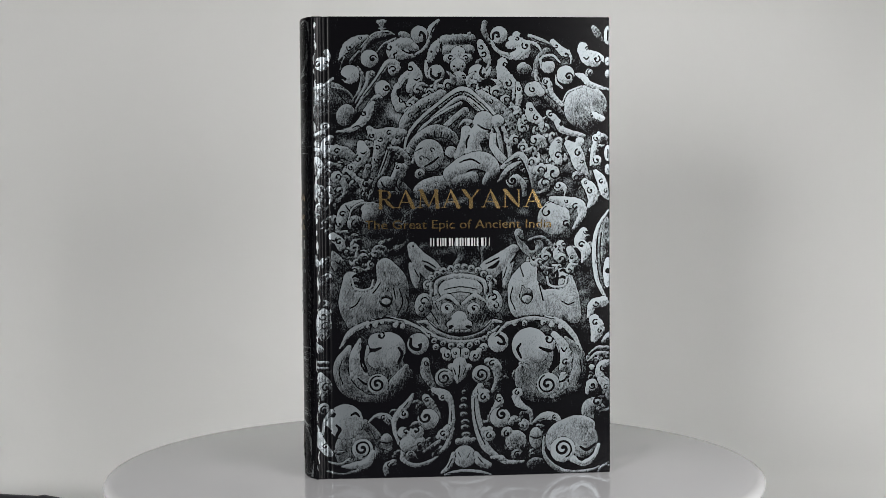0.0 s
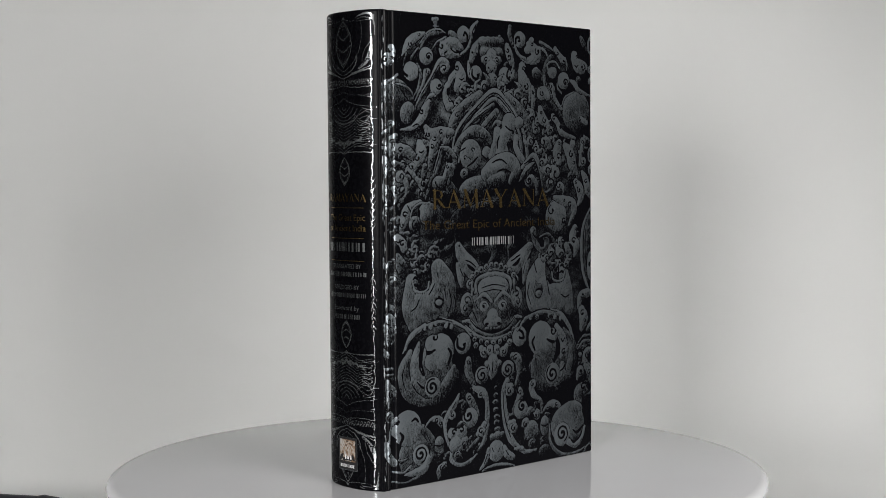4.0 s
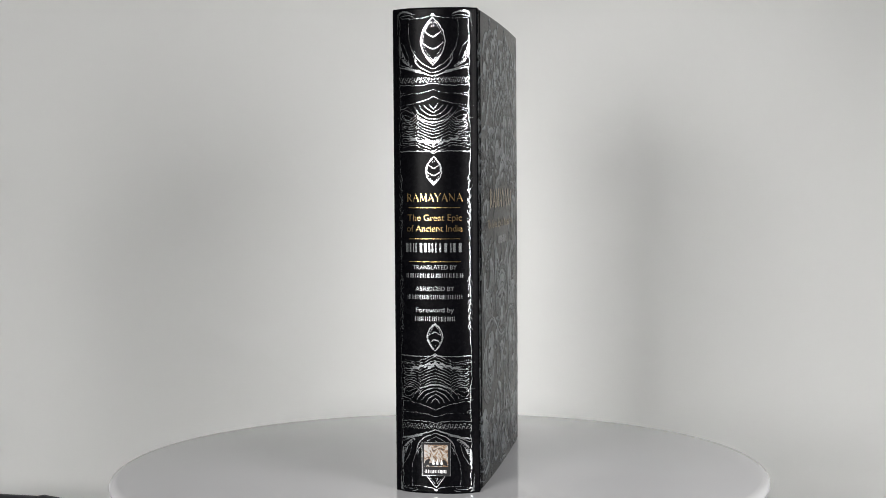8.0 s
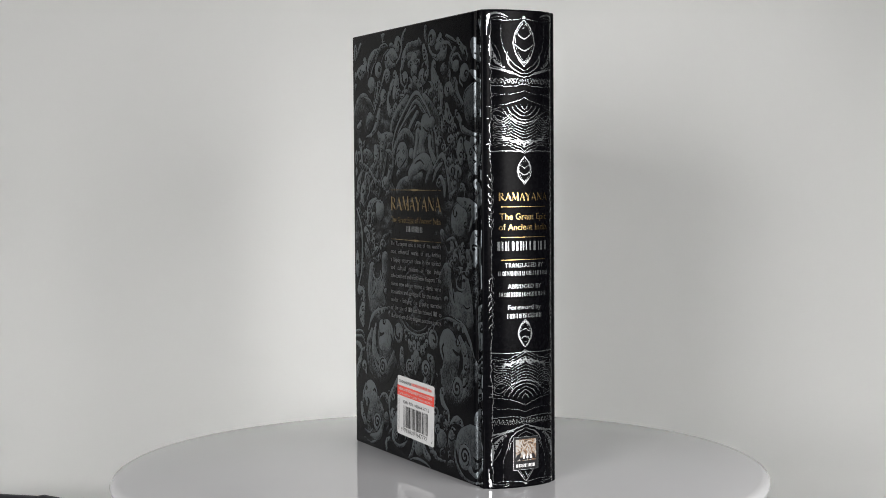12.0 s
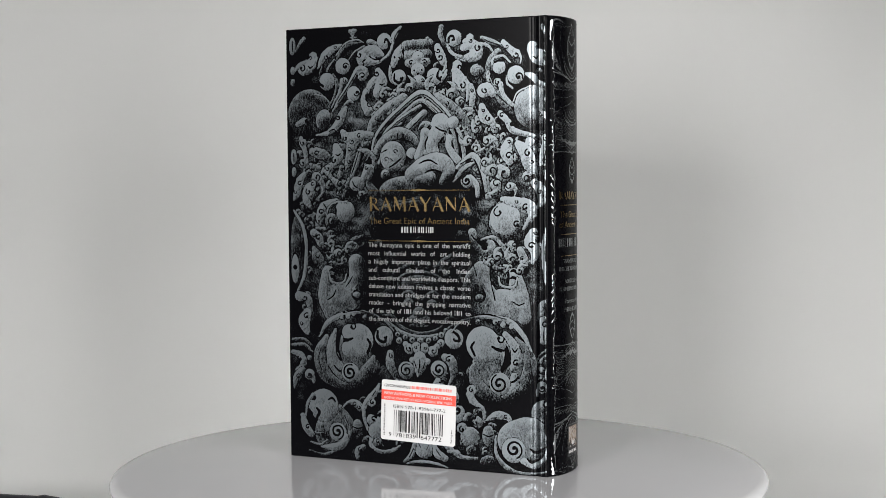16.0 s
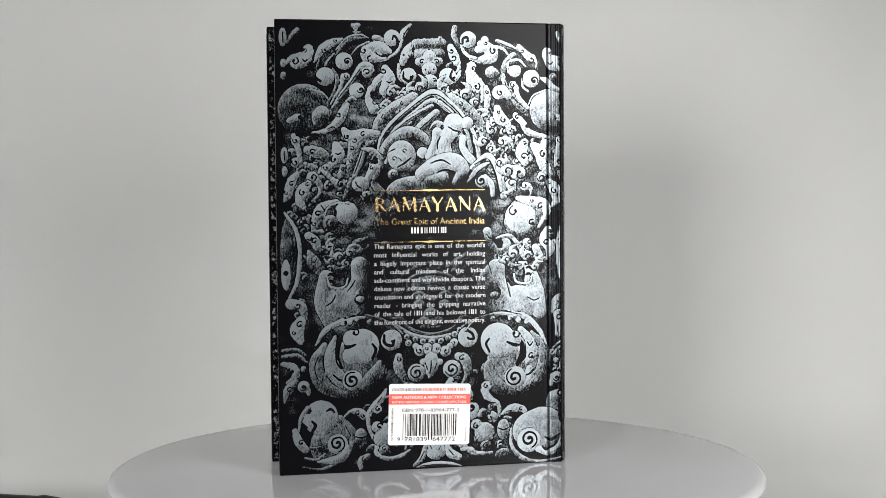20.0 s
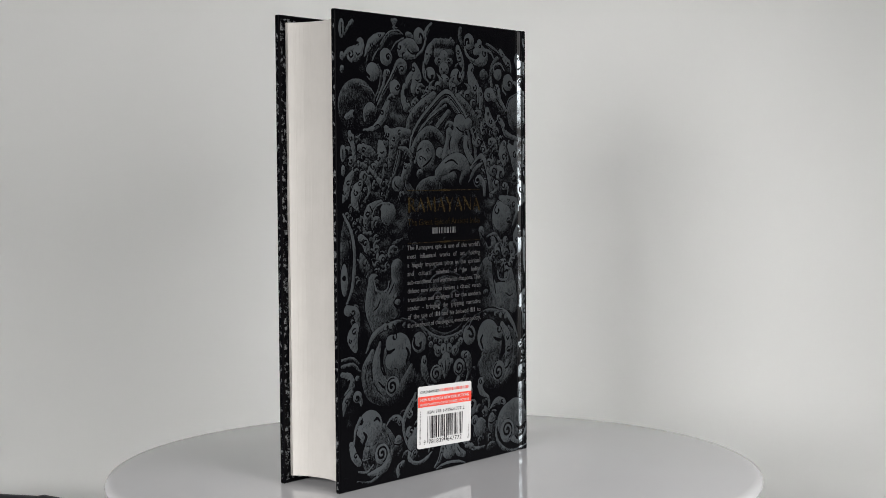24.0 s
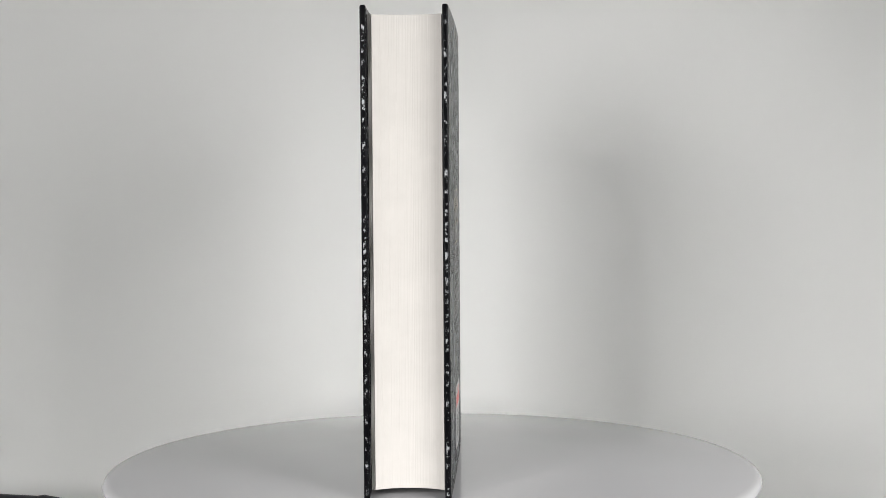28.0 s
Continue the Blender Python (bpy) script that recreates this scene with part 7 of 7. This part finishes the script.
dark.lay(on_spine, BLACK_INK, spine, 0.00036, label="dark foot of the badge picture")
drops = Sheet(-6, 7, 12, 24, 0.15, gap=0.0, wobble=0.0)
for x in (-1.2, 0.8, 2.9):
    drops.add("drop", 1.0, [S(x, 17.4, x, 16.4, x, 15.2, 0.06, 0.4, 0.7)], fade=False)
drops.lay(on_spine, WHITE_INK, spine, 0.0004, label="white drop in the badge picture")
row = Ink()
row.bars(-5.6, 5.8, 10.4, 1.6, 12)
row.lay_each("badge_bar", on_spine, WHITE_INK, spine, 0.0003, "white bar under the badge picture")
frame_lines = Ink()
for x0, x1, z0, z1 in ((-7.1, 7.5, 9.0, 9.2), (-7.1, 7.5, 25.6, 25.8), (-7.1, -6.9, 9.2, 25.6), (7.3, 7.5, 9.2, 25.6)):
    frame_lines.bar(x0, x1, z0, z1)
frame_lines.lay("badge_frame", on_spine, LINE_FOIL, spine, 0.0003, "thin grey line round the badge")

# ---- barcode sticker on the back cover ----
LEAN = radians(-1.9)
LX, LZ = -0.3, 29.6


def on_sticker(x, z, lift):
    u, v = x * 1000 - 22.4, z * 1000 - 16.5
    return on_back((LX + u * math.cos(LEAN) - v * math.sin(LEAN)) / 1000, (LZ + u * math.sin(LEAN) + v * math.cos(LEAN)) / 1000, lift)


def rounded(w, h, r, steps=6):
    pts = []
    for cx, cz, a0 in ((w - r, r, -90), (w - r, h - r, 0), (r, h - r, 90), (r, r, 180)):
        for i in range(steps + 1):
            a = radians(a0 + 90 * i / steps)
            pts.append((cx + r * math.cos(a), cz + r * math.sin(a)))
    return pts


bm = bmesh.new()
ring0 = [bm.verts.new(on_sticker(x / 1000, z / 1000, 0.0002)) for x, z in rounded(44.8, 33.0, 1.4)]
ring1 = [bm.verts.new(on_sticker(x / 1000, z / 1000, 0.00034)) for x, z in rounded(44.8, 33.0, 1.4)]
bm.faces.new(ring1)
for i in range(len(ring0)):
    j = (i + 1) % len(ring0)
    bm.faces.new((ring0[i], ring0[j], ring1[j], ring1[i]))
bmesh.ops.recalc_face_normals(bm, faces=bm.faces)
sticker = part("barcode_label", bm, STICKER, back_cover, "white barcode label with a red band")


def sticker_ink(name, fill, mat, lift=0.00042, label=""):
    row = Ink()
    fill(row)
    (row.lay_each if name in ("stripe", "publisher_bar") else row.lay)(name, on_sticker, mat, back_cover, lift, label)


def put_words(text, x, z, cap, width, align=0.0, bold=0.0):
    return lambda row: row.word(text, x, z, cap, width=width, align=align, bold=bold)


sticker_ink("red_band", lambda row: row.bar(0.05, 44.75, 21.9, 27.5), RED_INK, label="red band across the label")
sticker_ink("price_text", put_words("\u00a320/CDN$40/US$30", 1.6, 29.2, 1.5, 15.6), BLACK_INK, label="small dark price text")
sticker_ink("publisher_bar", lambda row: row.bars(17.6, 42.4, 29.2, 1.6, 14), RED_INK, label="red bar in place of the publisher's name")
sticker_ink("band_text", put_words("NEW AUTHORS & NEW COLLECTIONS", 22.2, 25.0, 1.6, 40.5, 0.5, 0.08), STICKER, 0.0005, "white text on the red band")
sticker_ink("band_text", put_words("GOTHIC FANTASY | CLASSIC STORIES | EPIC TALES", 22.2, 22.6, 1.25, 41.0, 0.5, 0.05), STICKER, 0.0005, "small white text on the red band")
sticker_ink("isbn_text", put_words("ISBN 978-1-83964-777-2", 7.4, 18.0, 1.75, 31.4), BLACK_INK)
sticker_ink("barcode_digits", put_words("9", 5.0, 2.0, 2.3, 1.5), BLACK_INK)
sticker_ink("barcode_digits", put_words("781839", 9.2, 2.0, 2.3, 12.2), BLACK_INK)
sticker_ink("barcode_digits", put_words("647772", 24.4, 2.0, 2.3, 12.4), BLACK_INK)


def stripes(row):
    r, unit = random.Random(31), 0.317
    x, k = 7.9, 0
    while x < 38.0:
        w = unit * r.choice((1, 1, 2, 2, 3))
        tall = k < 2 or 14 <= k <= 15 or x > 36.8
        row.bar(x, min(x + w, 38.2), 2.6 if tall else 4.9, 16.8)
        x += w + unit * r.choice((1, 1, 2, 3))
        k += 1


sticker_ink("stripe", stripes, BLACK_INK, label="black barcode stripe")


def sideways(name, fill, x, z0, mat):
    row = Ink()
    fill(row)
    row.vs = [(x - b, z0 + a, q) for a, b, q in row.vs]
    row.lay(name, on_sticker, mat, back_cover, 0.00042)


sideways("side_bars", lambda row: row.bars(0, 17.5, 0, 1.0, 15), 2.6, 2.4, BLACK_INK)
sideways("side_text", put_words("Ramayana", 0, 0, 1.1, 7.4), 43.0, 1.8, BLACK_INK)


# ---- the turning ----
def motions():
    start, speed = 4.90, 9.373
    turns, rides = [], []
    for i in range(57):
        t = i * 0.5
        angle = start + speed * t
        turns.append((t, pose(0, 0, 0, 0, 0, angle)))
        off = radians(angle - 113)
        rides.append((t, pose(-0.0016 + 0.0022 * math.cos(off), 0.0022 * math.sin(off), 0, 0, 0, angle)))
    walk(book, turns)
    walk(plate, rides)


motions()
